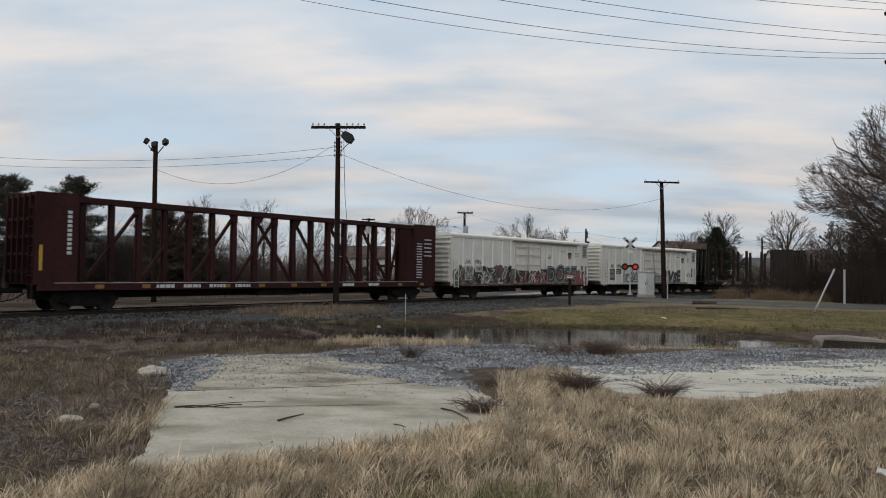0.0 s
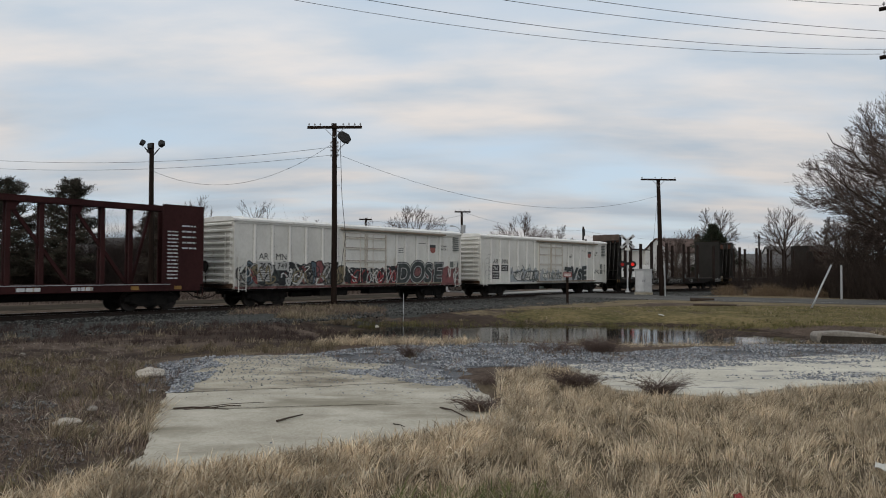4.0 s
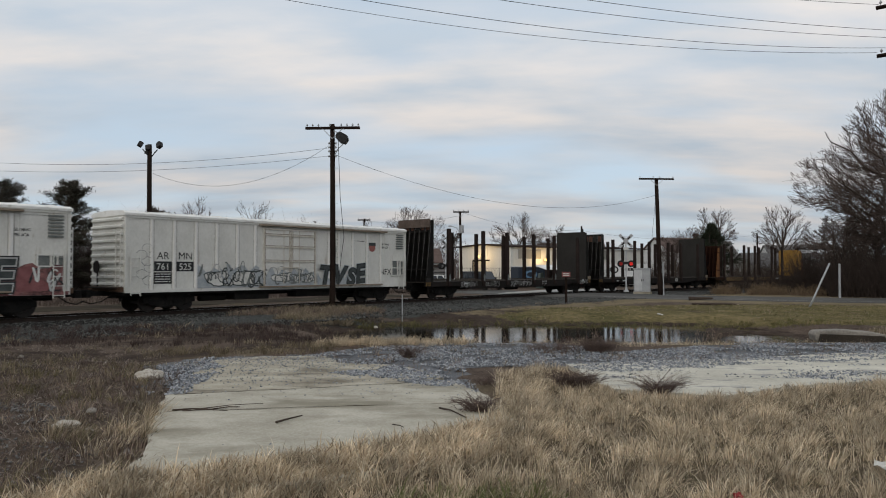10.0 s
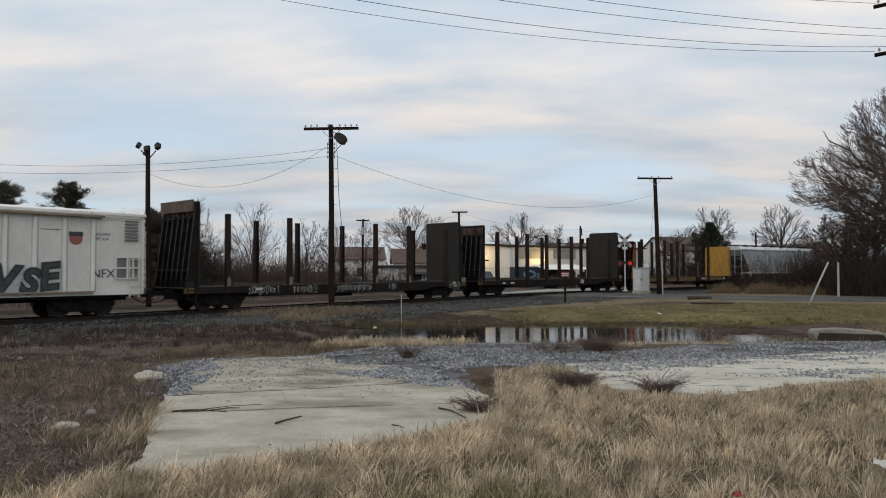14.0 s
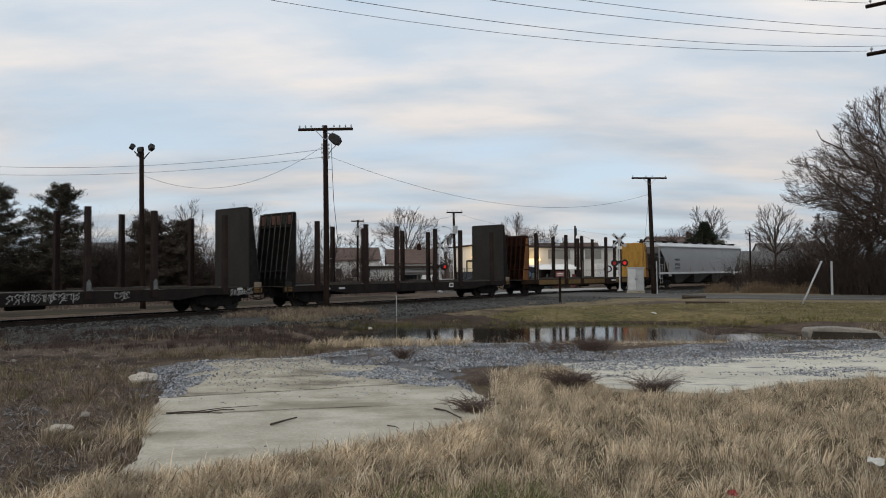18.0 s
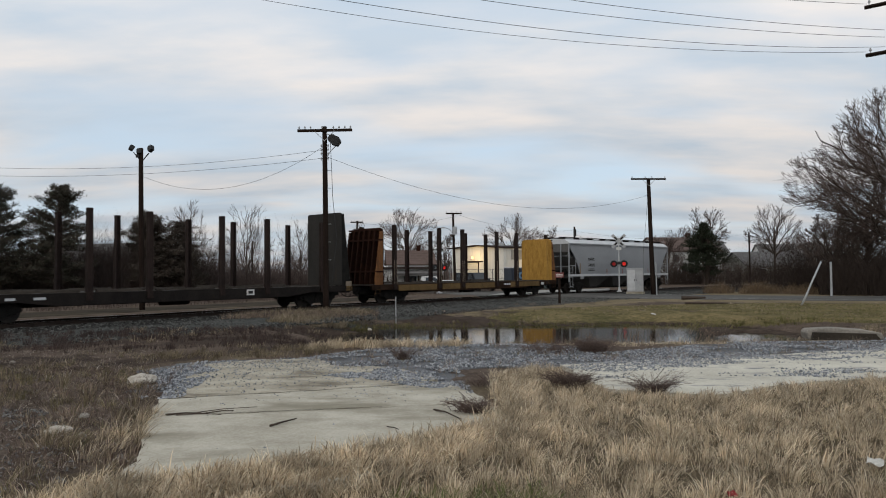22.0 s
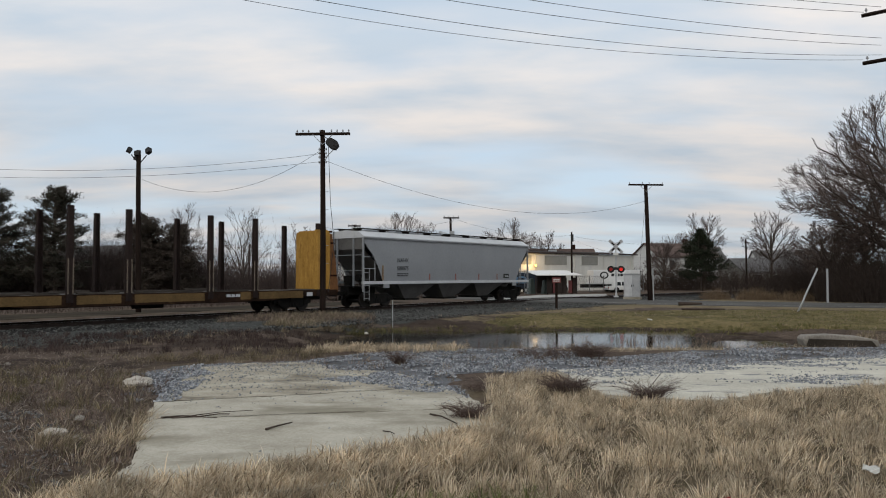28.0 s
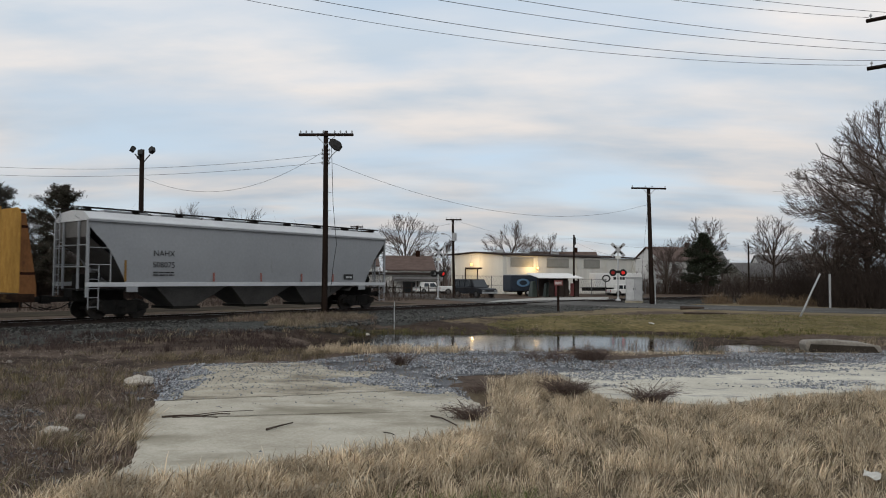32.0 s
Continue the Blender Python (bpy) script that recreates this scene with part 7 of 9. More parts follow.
P_BLACK = surf("dark_navy_car_paint", (0.008, 0.009, 0.012), (0.015, 0.016, 0.02), 0.45, 0, 1, 6, bump=0, spec=0.25)
P_WHITE = surf("white_car_paint", (0.58, 0.58, 0.57), (0.68, 0.68, 0.67), 0.35, 0, 1, 6, bump=0, spec=0.5)
P_BLUE = surf("faded_blue_car_paint", (0.05, 0.10, 0.16), (0.07, 0.13, 0.20), 0.4, 0, 1, 6, bump=0, spec=0.5)
P_GREEN = surf("dark_green_car_paint", (0.03, 0.045, 0.04), (0.05, 0.065, 0.055), 0.4, 0, 1, 6, bump=0, spec=0.5)
vehicle("dark navy sport utility vehicle parked beyond the crossing", "car", 3.92, 72.5, -56, 5.0, 1.95, 1.85, 1.35, 0.15, P_BLACK, name="suv")
vehicle("white pickup truck parked by the warehouse", "truck", 2.9, 84.5, 12, 5.2, 1.95, 1.75, 1.4, 2.0, P_WHITE, name="pickup_truck")
vehicle("white van parked beside the shelter", "van", 14.5, 89.0, 10, 4.9, 1.95, 2.0, 0.9, 0.1, P_WHITE, name="van")
vehicle("white car parked near the banner trailer", "car", 22.7, 86.0, 6, 4.0, 1.7, 1.35, 1.2, 0.9, P_WHITE)
vehicle("white car parked beside the low shop", "car", -0.6, 90.0, 20, 4.3, 1.75, 1.42, 1.2, 0.9, P_WHITE)

tr = thing("box_trailer", "white box trailer with dark painted lettering", "trailer", at=pose(22.0, 88.0, 0.0, 0, 0, 8))
g = Geo()
g.box(-2.9, 3.1, -1.1, 1.1, 0.95, 2.70)
tb = part("body", g, P_WHITE, tr, "", 0.08)
for x, w in ((-0.6, 0.35), (-0.15, 0.3), (0.25, 0.22), (0.55, 0.32), (0.97, 0.3), (1.4, 0.22), (1.72, 0.3), (2.12, 0.28), (2.5, 0.25)):
    g = Geo()
    g.box(x, x + w, -1.106, -1.101, 1.92, 2.26)
    part("lettering_bar", g, M_BLACKP, tb)
g = Geo()
for i in range(16):
    a = 2 * math.pi * i / 16
    b = 2 * math.pi * (i + 1) / 16
    g.add([(-1.5 + r * math.cos(t), -1.104, 2.06 + 0.8 * r * math.sin(t)) for r, t in ((0.55, a), (0.55, b), (0.36, b), (0.36, a))], [(0, 1, 2, 3)])
part("emblem", g, M_BLACKP, tb, "dark ring emblem")
for x in (-0.3, 0.6):
    for s in (-1, 1):
        g = Geo()
        g.disc((x, s * 0.98, 0.36), "y", 0.36, 0.2, 16)
        part("wheel", g, M_TYRE, tr)
g = Geo()
g.box(-4.0, 2.9, -0.5, 0.5, 0.55, 0.95)
part("chassis", g, M_DARK, tr)

tower = thing("water_tower", "distant white water tower above the trees", "water tower", at=pose(-125.1, 400, 0))
g = Geo()
n = 20
prof = [(0.3, 17.4), (1.9, 17.1), (3.1, 16.2), (3.4, 15.0), (2.9, 13.7), (1.8, 12.8), (0.8, 12.4)]
vs, fs = [], []
for r, z in prof:
    vs += [(r * math.cos(2 * math.pi * i / n), r * math.sin(2 * math.pi * i / n), z - 1.0) for i in range(n)]
for k in range(len(prof) - 1):
    fs += [(k * n + i, k * n + (i + 1) % n, (k + 1) * n + (i + 1) % n, (k + 1) * n + i) for i in range(n)]
fs += [tuple(range(n)), tuple(range((len(prof) - 1) * n, len(prof) * n))]
g.add(vs, fs)
part("tank", g, M_GREYL, tower, smooth=True)
g = Geo()
g.tube([(0, 0, -1), (0, 0, 11.6)], 0.7, 14)
part("column", g, M_GREYL, tower)

fence = thing("rail_fence", "weathered timber rail fence beside the far track", "fence", at=pose(-6.6, 72.0, 0, 0, 0, 5))
for i in range(9):
    g = Geo()
    x = i * 0.85
    g.box(x - 0.06, x + 0.06, -0.06, 0.06, -0.2, 1.15 + 0.25 * ((i * 7) % 3) / 2)
    part("post", g, M_TIE, fence)
for z in (0.45, 0.95):
    g = Geo()
    g.box(-0.1, 6.9, -0.03, 0.03, z - 0.05, z + 0.05)
    part("rail", g, M_TIE, fence)
M_MESHW = surf("dull_fence_wire", (0.10, 0.10, 0.10), (0.18, 0.18, 0.175), 0.7, 0.2, 3, 20, bump=0)


def wire_fence(label, a, b, n, h):
    F = thing("wire_fence", label, "fence", "wire fences", at=pose(a[0], a[1], 0, 0, 0, math.degrees(math.atan2(b[1] - a[1], b[0] - a[0]))))
    L = math.hypot(b[0] - a[0], b[1] - a[1])
    for i in range(n + 1):
        g = Geo()
        g.tube([(L * i / n, 0, -0.2), (L * i / n, 0, h)], 0.045, 8)
        part("post", g, M_MESHW, F)
    for z in (0.1, h * 0.5, h - 0.05):
        g = Geo()
        g.tube([(0, 0, z), (L, 0, z)], 0.028, 6)
        part("rail", g, M_MESHW, F)
    g = Geo()
    k = int(L / 0.35)
    for i in range(k):
        x = L * i / k
        for x2 in (x + 0.9, x - 0.9):
            if 0 <= x2 <= L:
                g.tube([(x, 0.02, 0.1), (x2, 0.02, h - 0.05)], 0.007, 3, cap=False)
    part("mesh", g, M_MESHW, F)


wire_fence("dull wire fence with gate posts before the warehouse", (1.6, 87.5), (10.2, 86.0), 5, 2.3)
wire_fence("dull wire fence beside the banner trailer", (16.6, 84.0), (26.5, 90.5), 5, 2.0)
for x, y, w, h in ((10.75, 79.0, 0.42, 1.75), (12.35, 79.6, 0.36, 1.6)):
    tp = thing("covered_stack", "tall stack under a dark green tarpaulin", "stack", "covered stacks", at=pose(x, y, 0, 0, 0, 25))
    g = Geo()
    g.add([(-w, -w, 0), (w, -w, 0), (w, w, 0), (-w, w, 0), (-w * 0.55, -w * 0.5, h * 0.95), (w * 0.4, -w * 0.5, h), (w * 0.4, w * 0.5, h * 0.97), (-w * 0.55, w * 0.5, h * 0.93)],
          [(0, 1, 5, 4), (1, 2, 6, 5), (2, 3, 7, 6), (3, 0, 4, 7), (4, 5, 6, 7)])
    part("tarpaulin", g, P_GREEN, tp, "", 0.06)
cargo = thing("cargo_trailer", "dark blue enclosed cargo trailer with a pale blue oval", "trailer", at=pose(10.15, 84.0, 0.0, 0, 0, 20))
g = Geo()
g.box(-2.0, 2.0, -1.05, 1.05, 0.55, 2.35)
cb_ = part("body", g, surf("dark_blue_trailer_paint", (0.018, 0.026, 0.04), (0.03, 0.04, 0.058), 0.6, 0, 1, 8, bump=0), cargo, "", 0.05)
g = Geo()
g.box(-2.02, 2.02, -1.07, 1.07, 2.35, 2.45)
part("roof", g, M_GREYL, cargo, "pale roof edge")
g = Geo()
for i in range(18):
    a, b = 2 * math.pi * i / 18, 2 * math.pi * (i + 1) / 18
    g.add([(-0.4 + r * math.cos(t), -1.056, 1.5 + 0.55 * r * math.sin(t)) for r, t in ((0.85, a), (0.85, b), (0.5, b), (0.5, a))], [(0, 1, 2, 3)])
part("emblem", g, surf("pale_blue_decal", (0.10, 0.20, 0.34), (0.16, 0.28, 0.42), 0.6, 0, 1, 8, bump=0), cb_, "pale blue oval ring")
for s in (-1, 1):
    g = Geo()
    g.disc((0.2, s * 0.98, 0.34), "y", 0.34, 0.2, 16)
    wl = part("wheel", g, M_TYRE, cargo)
    g = Geo()
    g.disc((0.2, s * 1.09, 0.34), "y", 0.18, 0.03, 12)
    part("rim", g, M_GREYL, wl)
g = Geo()
g.box(-1.9, 1.9, -0.9, 0.9, 0.42, 0.55)
part("chassis", g, M_DARK, cargo)


# ---- plants ----
def sticks(segs, sides):
    """Tapered bars from rows of x0 y0 z0 x1 y1 z1 r0 r1."""
    S = np.array(segs, float)
    a, b, r0, r1 = S[:, 0:3], S[:, 3:6], S[:, 6], S[:, 7]
    d = b - a
    d /= np.maximum(np.linalg.norm(d, axis=1), 1e-9)[:, None]
    ref = np.where(np.abs(d[:, 2:3]) < 0.9, np.array([[0, 0, 1.0]]), np.array([[1.0, 0, 0]]))
    u = np.cross(d, ref)
    u /= np.linalg.norm(u, axis=1)[:, None]
    v = np.cross(d, u)
    ring0, ring1 = [], []
    for k in range(sides):
        an = 2 * math.pi * k / sides
        w = u * math.cos(an) + v * math.sin(an)
        ring0.append(a + w * r0[:, None])
        ring1.append(b + w * r1[:, None])
    V = np.stack(ring0 + ring1, 1).reshape(-1, 3)
    base = np.arange(len(S))[:, None] * 2 * sides
    F = np.concatenate([base + np.array([[k, (k + 1) % sides, sides + (k + 1) % sides, sides + k]]) for k in range(sides)])
    return V, F


def pine(label, x, y, height, width, seed, group="pine trees", rounded=False, needles=None):
    """An old open pine: few long uneven limbs, each with side shoots that carry needle tufts."""
    rng = random.Random(seed)
    T = thing("pine_tree", label, "tree", group, at=pose(x, y, 0))
    limbs = [(0, 0, -0.2, rng.uniform(-0.2, 0.2), 0, height * 0.96, height * 0.022, 0.03)]
    tufts = []
    z = height * (0.14 if rounded else 0.12)
    lobes = [(rng.uniform(0, 6.28), rng.uniform(0.25, 1.0)) for _ in range(6)]
    while z < height * 0.985:
        u = z / height
        reach = width * (0.15 + 1.2 * (1 - u) ** 0.62) * (0.6 + 0.4 * min(1, u * 4)) * rng.uniform(0.8, 1.1)
        if rounded:
            reach = width * min(1.0, max(0.0, (1.03 - u) / 0.5) ** 0.55) * (0.72 + 0.28 * min(1, u * 3)) * rng.uniform(0.8, 1.1)
        for i in range(rng.randint(4, 6) + (1 if rounded else 0)):
            a = rng.uniform(0, 6.28)
            L = max(0.4, reach * rng.uniform(0.35, 1.1)) if u < 0.93 else 0.5
            if rounded:
                L *= 1 + 0.30 * sum(math.cos(a - la) * math.exp(-((u - lu) / 0.12) ** 2) for la, lu in lobes)
            rise = rng.uniform(-0.12, 0.25) + 0.55 * u * u
            p0 = Vector((0, 0, z))
            tip = Vector((L * math.cos(a), L * math.sin(a), z + L * rise))
            limbs.append((*p0, *tip, 0.045, 0.012))
            m = max(3, int(L / 0.26))
            for j in range(m):
                t = 0.30 + 0.70 * (j + rng.random()) / m
                c = p0.lerp(tip, t)
                sa = a + rng.choice((-1, 1)) * rng.uniform(0.4, 1.1)
                sl = rng.uniform(0.25, 0.65) * min(1.0, L * 0.55) * (1.15 - 0.5 * t)
                e = c + Vector((math.cos(sa) * sl, math.sin(sa) * sl, rng.uniform(0.0, 0.30) * sl + 0.05))
                limbs.append((*c, *e, 0.012, 0.006))
                if rng.random() < (min(0.93, 0.30 + 1.0 * u) if rounded else min(0.97, 0.32 + 0.9 * u)):
                    tufts.append((e, 0.20))
                    if rng.random() < 0.7:
                        tufts.append((c.lerp(e, 0.5) + Vector((0, 0, 0.05)), 0.16))
        z += rng.uniform(0.15, 0.30) * max(0.7, height / 9)
    V, F = [], []
    for c, q in tufts:
        for _ in range(16):
            o = Vector((rng.gauss(0, q * 0.7), rng.gauss(0, q * 0.7), rng.gauss(0, q * 0.55)))
            dv = Vector((rng.gauss(0, 1), rng.gauss(0, 1), rng.gauss(0.4, 0.7))).normalized() * rng.uniform(0.14, 0.26)
            sv = dv.cross(Vector((rng.gauss(0, 1), rng.gauss(0, 1), 1))).normalized() * 0.026
            k = len(V)
            V += [tuple(c + o - sv), tuple(c + o + sv), tuple(c + o + dv + sv * 0.4), tuple(c + o + dv - sv * 0.4)]
            F.append((k, k + 1, k + 2, k + 3))
    v, f = sticks(limbs, 4)
    t = raw("trunk", v, f, M_BARK, True)
    t.parent = T
    c = raw("crown", V, F, needles or M_NEEDLE)
    c.parent = T
    return T


def crown_tree(label, x, y, height, width, fork, seed, n=(12, 7, 6, 5), r=0.2, thin=0.012, shift=(0.0, 0.0), group="bare trees"):
    """A leafless tree whose limbs fill a rounded crown, down to the twigs."""
    rng = random.Random(seed)
    T = thing("tree", label, "tree", group, at=pose(x, y, 0))
    mid = Vector((shift[0], shift[1], (fork * 0.75 + height) / 2))
    rad = Vector((width / 2, width / 2, (height - fork * 0.75) / 2))
    twigs = []
    limbs = [(0, 0, -0.2, shift[0] * 0.1, 0, fork, r, r * 0.8), (shift[0] * 0.1, 0, fork, shift[0] * 0.35, shift[1] * 0.3, fork + (height - fork) * 0.5, r * 0.75, r * 0.3)]

    def far_out(p):
        d = Vector(((p.x - mid.x) / rad.x, (p.y - mid.y) / rad.y, (p.z - mid.z) / rad.z))
        return d.length / (1.0 + 0.12 * math.sin(5 * math.atan2(d.z, d.x) + seed) + 0.06 * math.sin(9 * math.atan2(d.y, d.x)))

    def spread_out(p, e, bow, rr, level):
        c = p.lerp(e, 0.45) + bow
        prev = p
        steps = (6, 4, 3, 2)[level]
        for i in range(1, steps + 1):
            t = i / steps
            q = p.lerp(c, t).lerp(c.lerp(e, t), t) + Vector((rng.gauss(0, 1), rng.gauss(0, 1), rng.gauss(0, 1))) * 0.02 * (e - p).length
            r0, r1 = rr * (1 - 0.75 * (t - 1 / steps)), rr * (1 - 0.75 * t)
            (limbs if level < 2 else twigs).append((*prev, *q, max(r0, thin), max(r1, thin * 0.8)))
            tan = (q - prev).normalized()
            if level < 3:
                k = n[level + 1] / steps
                k = int(k) + (rng.random() < k % 1)
                for _ in range(k if t > 0.2 else 0):
                    ax = Vector((rng.gauss(0, 1), rng.gauss(0, 1), rng.gauss(0, 1)))
                    side = (ax - tan * ax.dot(tan)).normalized()
                    out = (q - mid)
                    out = Vector((out.x / rad.x, out.y / rad.y, out.z / rad.z)).normalized()
                    d = (tan * 0.6 + side * 0.65 + out * 0.35 + Vector((0, 0, 0.22))).normalized()
                    L = (e - p).length * rng.uniform(0.32, 0.6)
                    for _k in range(3):
                        if far_out(q + d * L) > 1.0:
                            L *= 0.6
                    spread_out(q, q + d * L, Vector((0, 0, -L * 0.06)), max(r1 * 0.7, thin), level + 1)
            prev = q

    for i in range(n[0]):
        a = 2.4 * i + rng.uniform(-0.3, 0.3)
        w = 1 - (i + 0.5) / n[0] * 1.55
        w = max(-0.62, w)
        q = math.sqrt(max(0.0, 1 - w * w))
        e = mid + Vector((rad.x * q * math.cos(a), rad.y * q * math.sin(a), rad.z * w)) * rng.uniform(0.85, 0.98)
        z0 = fork * rng.uniform(0.75, 1.05) + max(0, w) * (height - fork) * 0.28
        p = Vector((shift[0] * 0.15, shift[1] * 0.1, z0))
        spread_out(p, e, Vector((0, 0, (e - p).length * 0.10)), r * rng.uniform(0.38, 0.6), 0)
    V, F = sticks(limbs, 5)
    t = raw("trunk", V, F, M_BARK, True)
    t.parent = T
    V, F = sticks(twigs, 3)
    c = raw("crown", V, F, M_TWIG)
    c.parent = T
    return T


def broad_evergreen(label, x, y, height, width, seed):
    """A broad dense evergreen: shelves of needle clumps in a low dome, with dead stems below."""
    rng = random.Random(seed)
    T = thing("evergreen_tree", label, "tree", "evergreen trees", at=pose(x, y, 0))
    limbs, clumps = [], []
    for k in range(5):
        a = rng.uniform(0, 6.28)
        limbs.append((0.3 * math.cos(a), 0.3 * math.sin(a), -0.2, 0.9 * math.cos(a), 0.9 * math.sin(a), height * rng.uniform(0.75, 0.93), 0.13, 0.04))
    for k in range(250):
        u = rng.uniform(0.16, 1.0)
        dome = max(0.06, 1 - ((u - 0.16) / 0.86) ** 2.1) * (1 + 0.22 * math.sin(17 * u + seed))
        a = rng.uniform(0, 6.28)
        R = width / 2 * dome * rng.uniform(0.4, 1.12) * (1 + 0.2 * math.sin(3 * a + 6 * u))
        p0 = Vector((0.5 * math.cos(a), 0.5 * math.sin(a), height * u * 0.86))
        tip = Vector((R * math.cos(a), R * math.sin(a), height * u + rng.uniform(-0.15, 0.25)))
        limbs.append((*p0, *tip, 0.03, 0.012))
        if u > 0.36 or rng.random() < 0.5:
            for j in range(7):
                c = p0.lerp(tip, 0.55 + 0.45 * j / 6)
                clumps.append(c + Vector((rng.gauss(0, 0.12), rng.gauss(0, 0.12), rng.uniform(0, 0.15))))
    V, F = [], []
    for c in clumps:
        for _ in range(15):
            o = Vector((rng.gauss(0, 0.17), rng.gauss(0, 0.17), rng.gauss(0, 0.09)))
            dv = Vector((rng.gauss(0, 1), rng.gauss(0, 1), rng.gauss(0.9, 0.5))).normalized() * rng.uniform(0.14, 0.26)
            sv = dv.cross(Vector((rng.gauss(0, 1), rng.gauss(0, 1), 1))).normalized() * 0.035
            k = len(V)
            V += [tuple(c + o - sv), tuple(c + o + sv), tuple(c + o + dv + sv * 0.4), tuple(c + o + dv - sv * 0.4)]
            F.append((k, k + 1, k + 2, k + 3))
    v, f = sticks(limbs, 4)
    raw("trunk", v, f, M_BARK, True).parent = T
    raw("crown", V, F, M_DKNEEDLE).parent = T
    return T


M_BRNEEDLE = blades("brownish_winter_needles", [(0.036, 0.034, 0.025), (0.070, 0.056, 0.046), (0.095, 0.072, 0.060), (0.050, 0.045, 0.034), (0.060, 0.046, 0.040)])
M_DKNEEDLE = blades("dark_evergreen_needles", [(0.012, 0.018, 0.010), (0.028, 0.036, 0.020), (0.020, 0.026, 0.015), (0.045, 0.045, 0.030)])
pine("broad dark pine with open ragged tiers beyond the track", -30.6, 58.5, 9.0, 3.0, 1, rounded=True)
pine("broad dark green pine beyond the track", -35.9, 58, 9.0, 3.5, 2, rounded=True)
pine("tall dark pine with patchy needles", -40.6, 57, 9.2, 3.2, 3, rounded=True)
pine("dark pine with brownish lower limbs", -26.6, 65, 6.3, 2.3, 4, rounded=True, needles=M_BRNEEDLE)
pine("ragged pine behind the floodlight pole", -24.4, 62, 6.9, 2.2, 5, rounded=True, needles=M_BRNEEDLE)
pine("small dark pine among bare saplings", -22.2, 63, 6.2, 1.9, 6, rounded=True, needles=M_BRNEEDLE)
pine("dark pine at the end of the row", -45.5, 60, 9.0, 3.5, 7)
broad_evergreen("dense dark broad evergreen before the far houses", 35.6, 95, 7.9, 6.6, 8)

crown_tree("tall bare tree with a wide dense rounded crown of twigs", 37.5, 54.5, 15.3, 18.9, 2.9, 11, (32, 11, 10, 9), 0.32, 0.0112, (0.0, 0))
crown_tree("young bare tree leaning out of the thicket", 31.6, 56.4, 6.4, 4.8, 1.6, 12, (14, 8, 7, 6), 0.13, 0.012, (-0.3, 0))
crown_tree("tall bare tree at the edge of the thicket", 41.8, 52.0, 15.0, 10.0, 4.5, 13, (16, 8, 7, 5), 0.24, 0.012)
crown_tree("bare tree behind the thicket", 37.5, 62, 12.0, 9.0, 3.5, 14, (12, 8, 6, 5), 0.22, 0.014)
crown_tree("young bare tree in the thicket", 33.6, 58, 6.0, 4.2, 1.5, 15, (10, 7, 6, 5), 0.10, 0.012)
crown_tree("bare tree behind the broad evergreen", 41.7, 110, 11.7, 6.8, 5.0, 16, (13, 8, 7, 6), 0.2, 0.013)
crown_tree("round-crowned bare tree in the distance", 51.2, 108, 11.8, 7.8, 4.2, 17, (14, 8, 7, 6), 0.22, 0.013)
crown_tree("low round bare tree beside the far houses", 33.4, 104, 7.2, 5.6, 1.8, 35, (12, 8, 7, 6), 0.15, 0.013)
crown_tree("small bare tree beside the broad evergreen", 31.4, 97, 6.6, 4.4, 1.6, 36, (11, 8, 7, 6), 0.12, 0.013)
crown_tree("spreading bare tree behind the white houses", -5.0, 118, 12.6, 11.0, 4.0, 18, (14, 8, 7, 6), 0.24, 0.013)
crown_tree("low bare tree above the warehouse roof", 13.9, 130, 12.2, 10.5, 3.0, 19, (16, 9, 7, 6), 0.22, 0.013)
crown_tree("small bare tree above the warehouse roof", 20.6, 131, 10.2, 7.0, 3.0, 20, (12, 8, 7, 6), 0.16, 0.013)
crown_tree("bare tree beside the white house", 43.0, 126, 9.8, 6.0, 3.0, 21, (10, 8, 7, 6), 0.16, 0.013)
crown_tree("bare tree behind the low shop", 1.4, 122, 8.6, 6.4, 2.6, 28, (12, 8, 7, 6), 0.16, 0.013)
crown_tree("bare tree at the far field", 62, 118, 10.0, 7.0, 3.0, 29, (12, 8, 7, 6), 0.16, 0.013)
crown_tree("bare tree behind the far field", 71, 126, 11.0, 8.0, 3.0, 30, (12, 8, 7, 6), 0.18, 0.013)
crown_tree("bare tree at the thicket's edge", 46, 66, 12.0, 8.0, 3.0, 31, (14, 8, 6, 5), 0.2, 0.016)
for i, (x, y, h, w) in enumerate(((-26.0, 75, 9.6, 4.4), (-19.8, 75, 9.3, 5.8), (-15.1, 80, 8.0, 5.6), (-12.6, 84, 7.4, 4.4), (-9.4, 88, 8.0, 4.0))):
    crown_tree("slim bare tree with upright shoots beyond the track", x, y, h, w, h * 0.16, 40 + i, (13, 7, 6, 4), 0.11, 0.011)


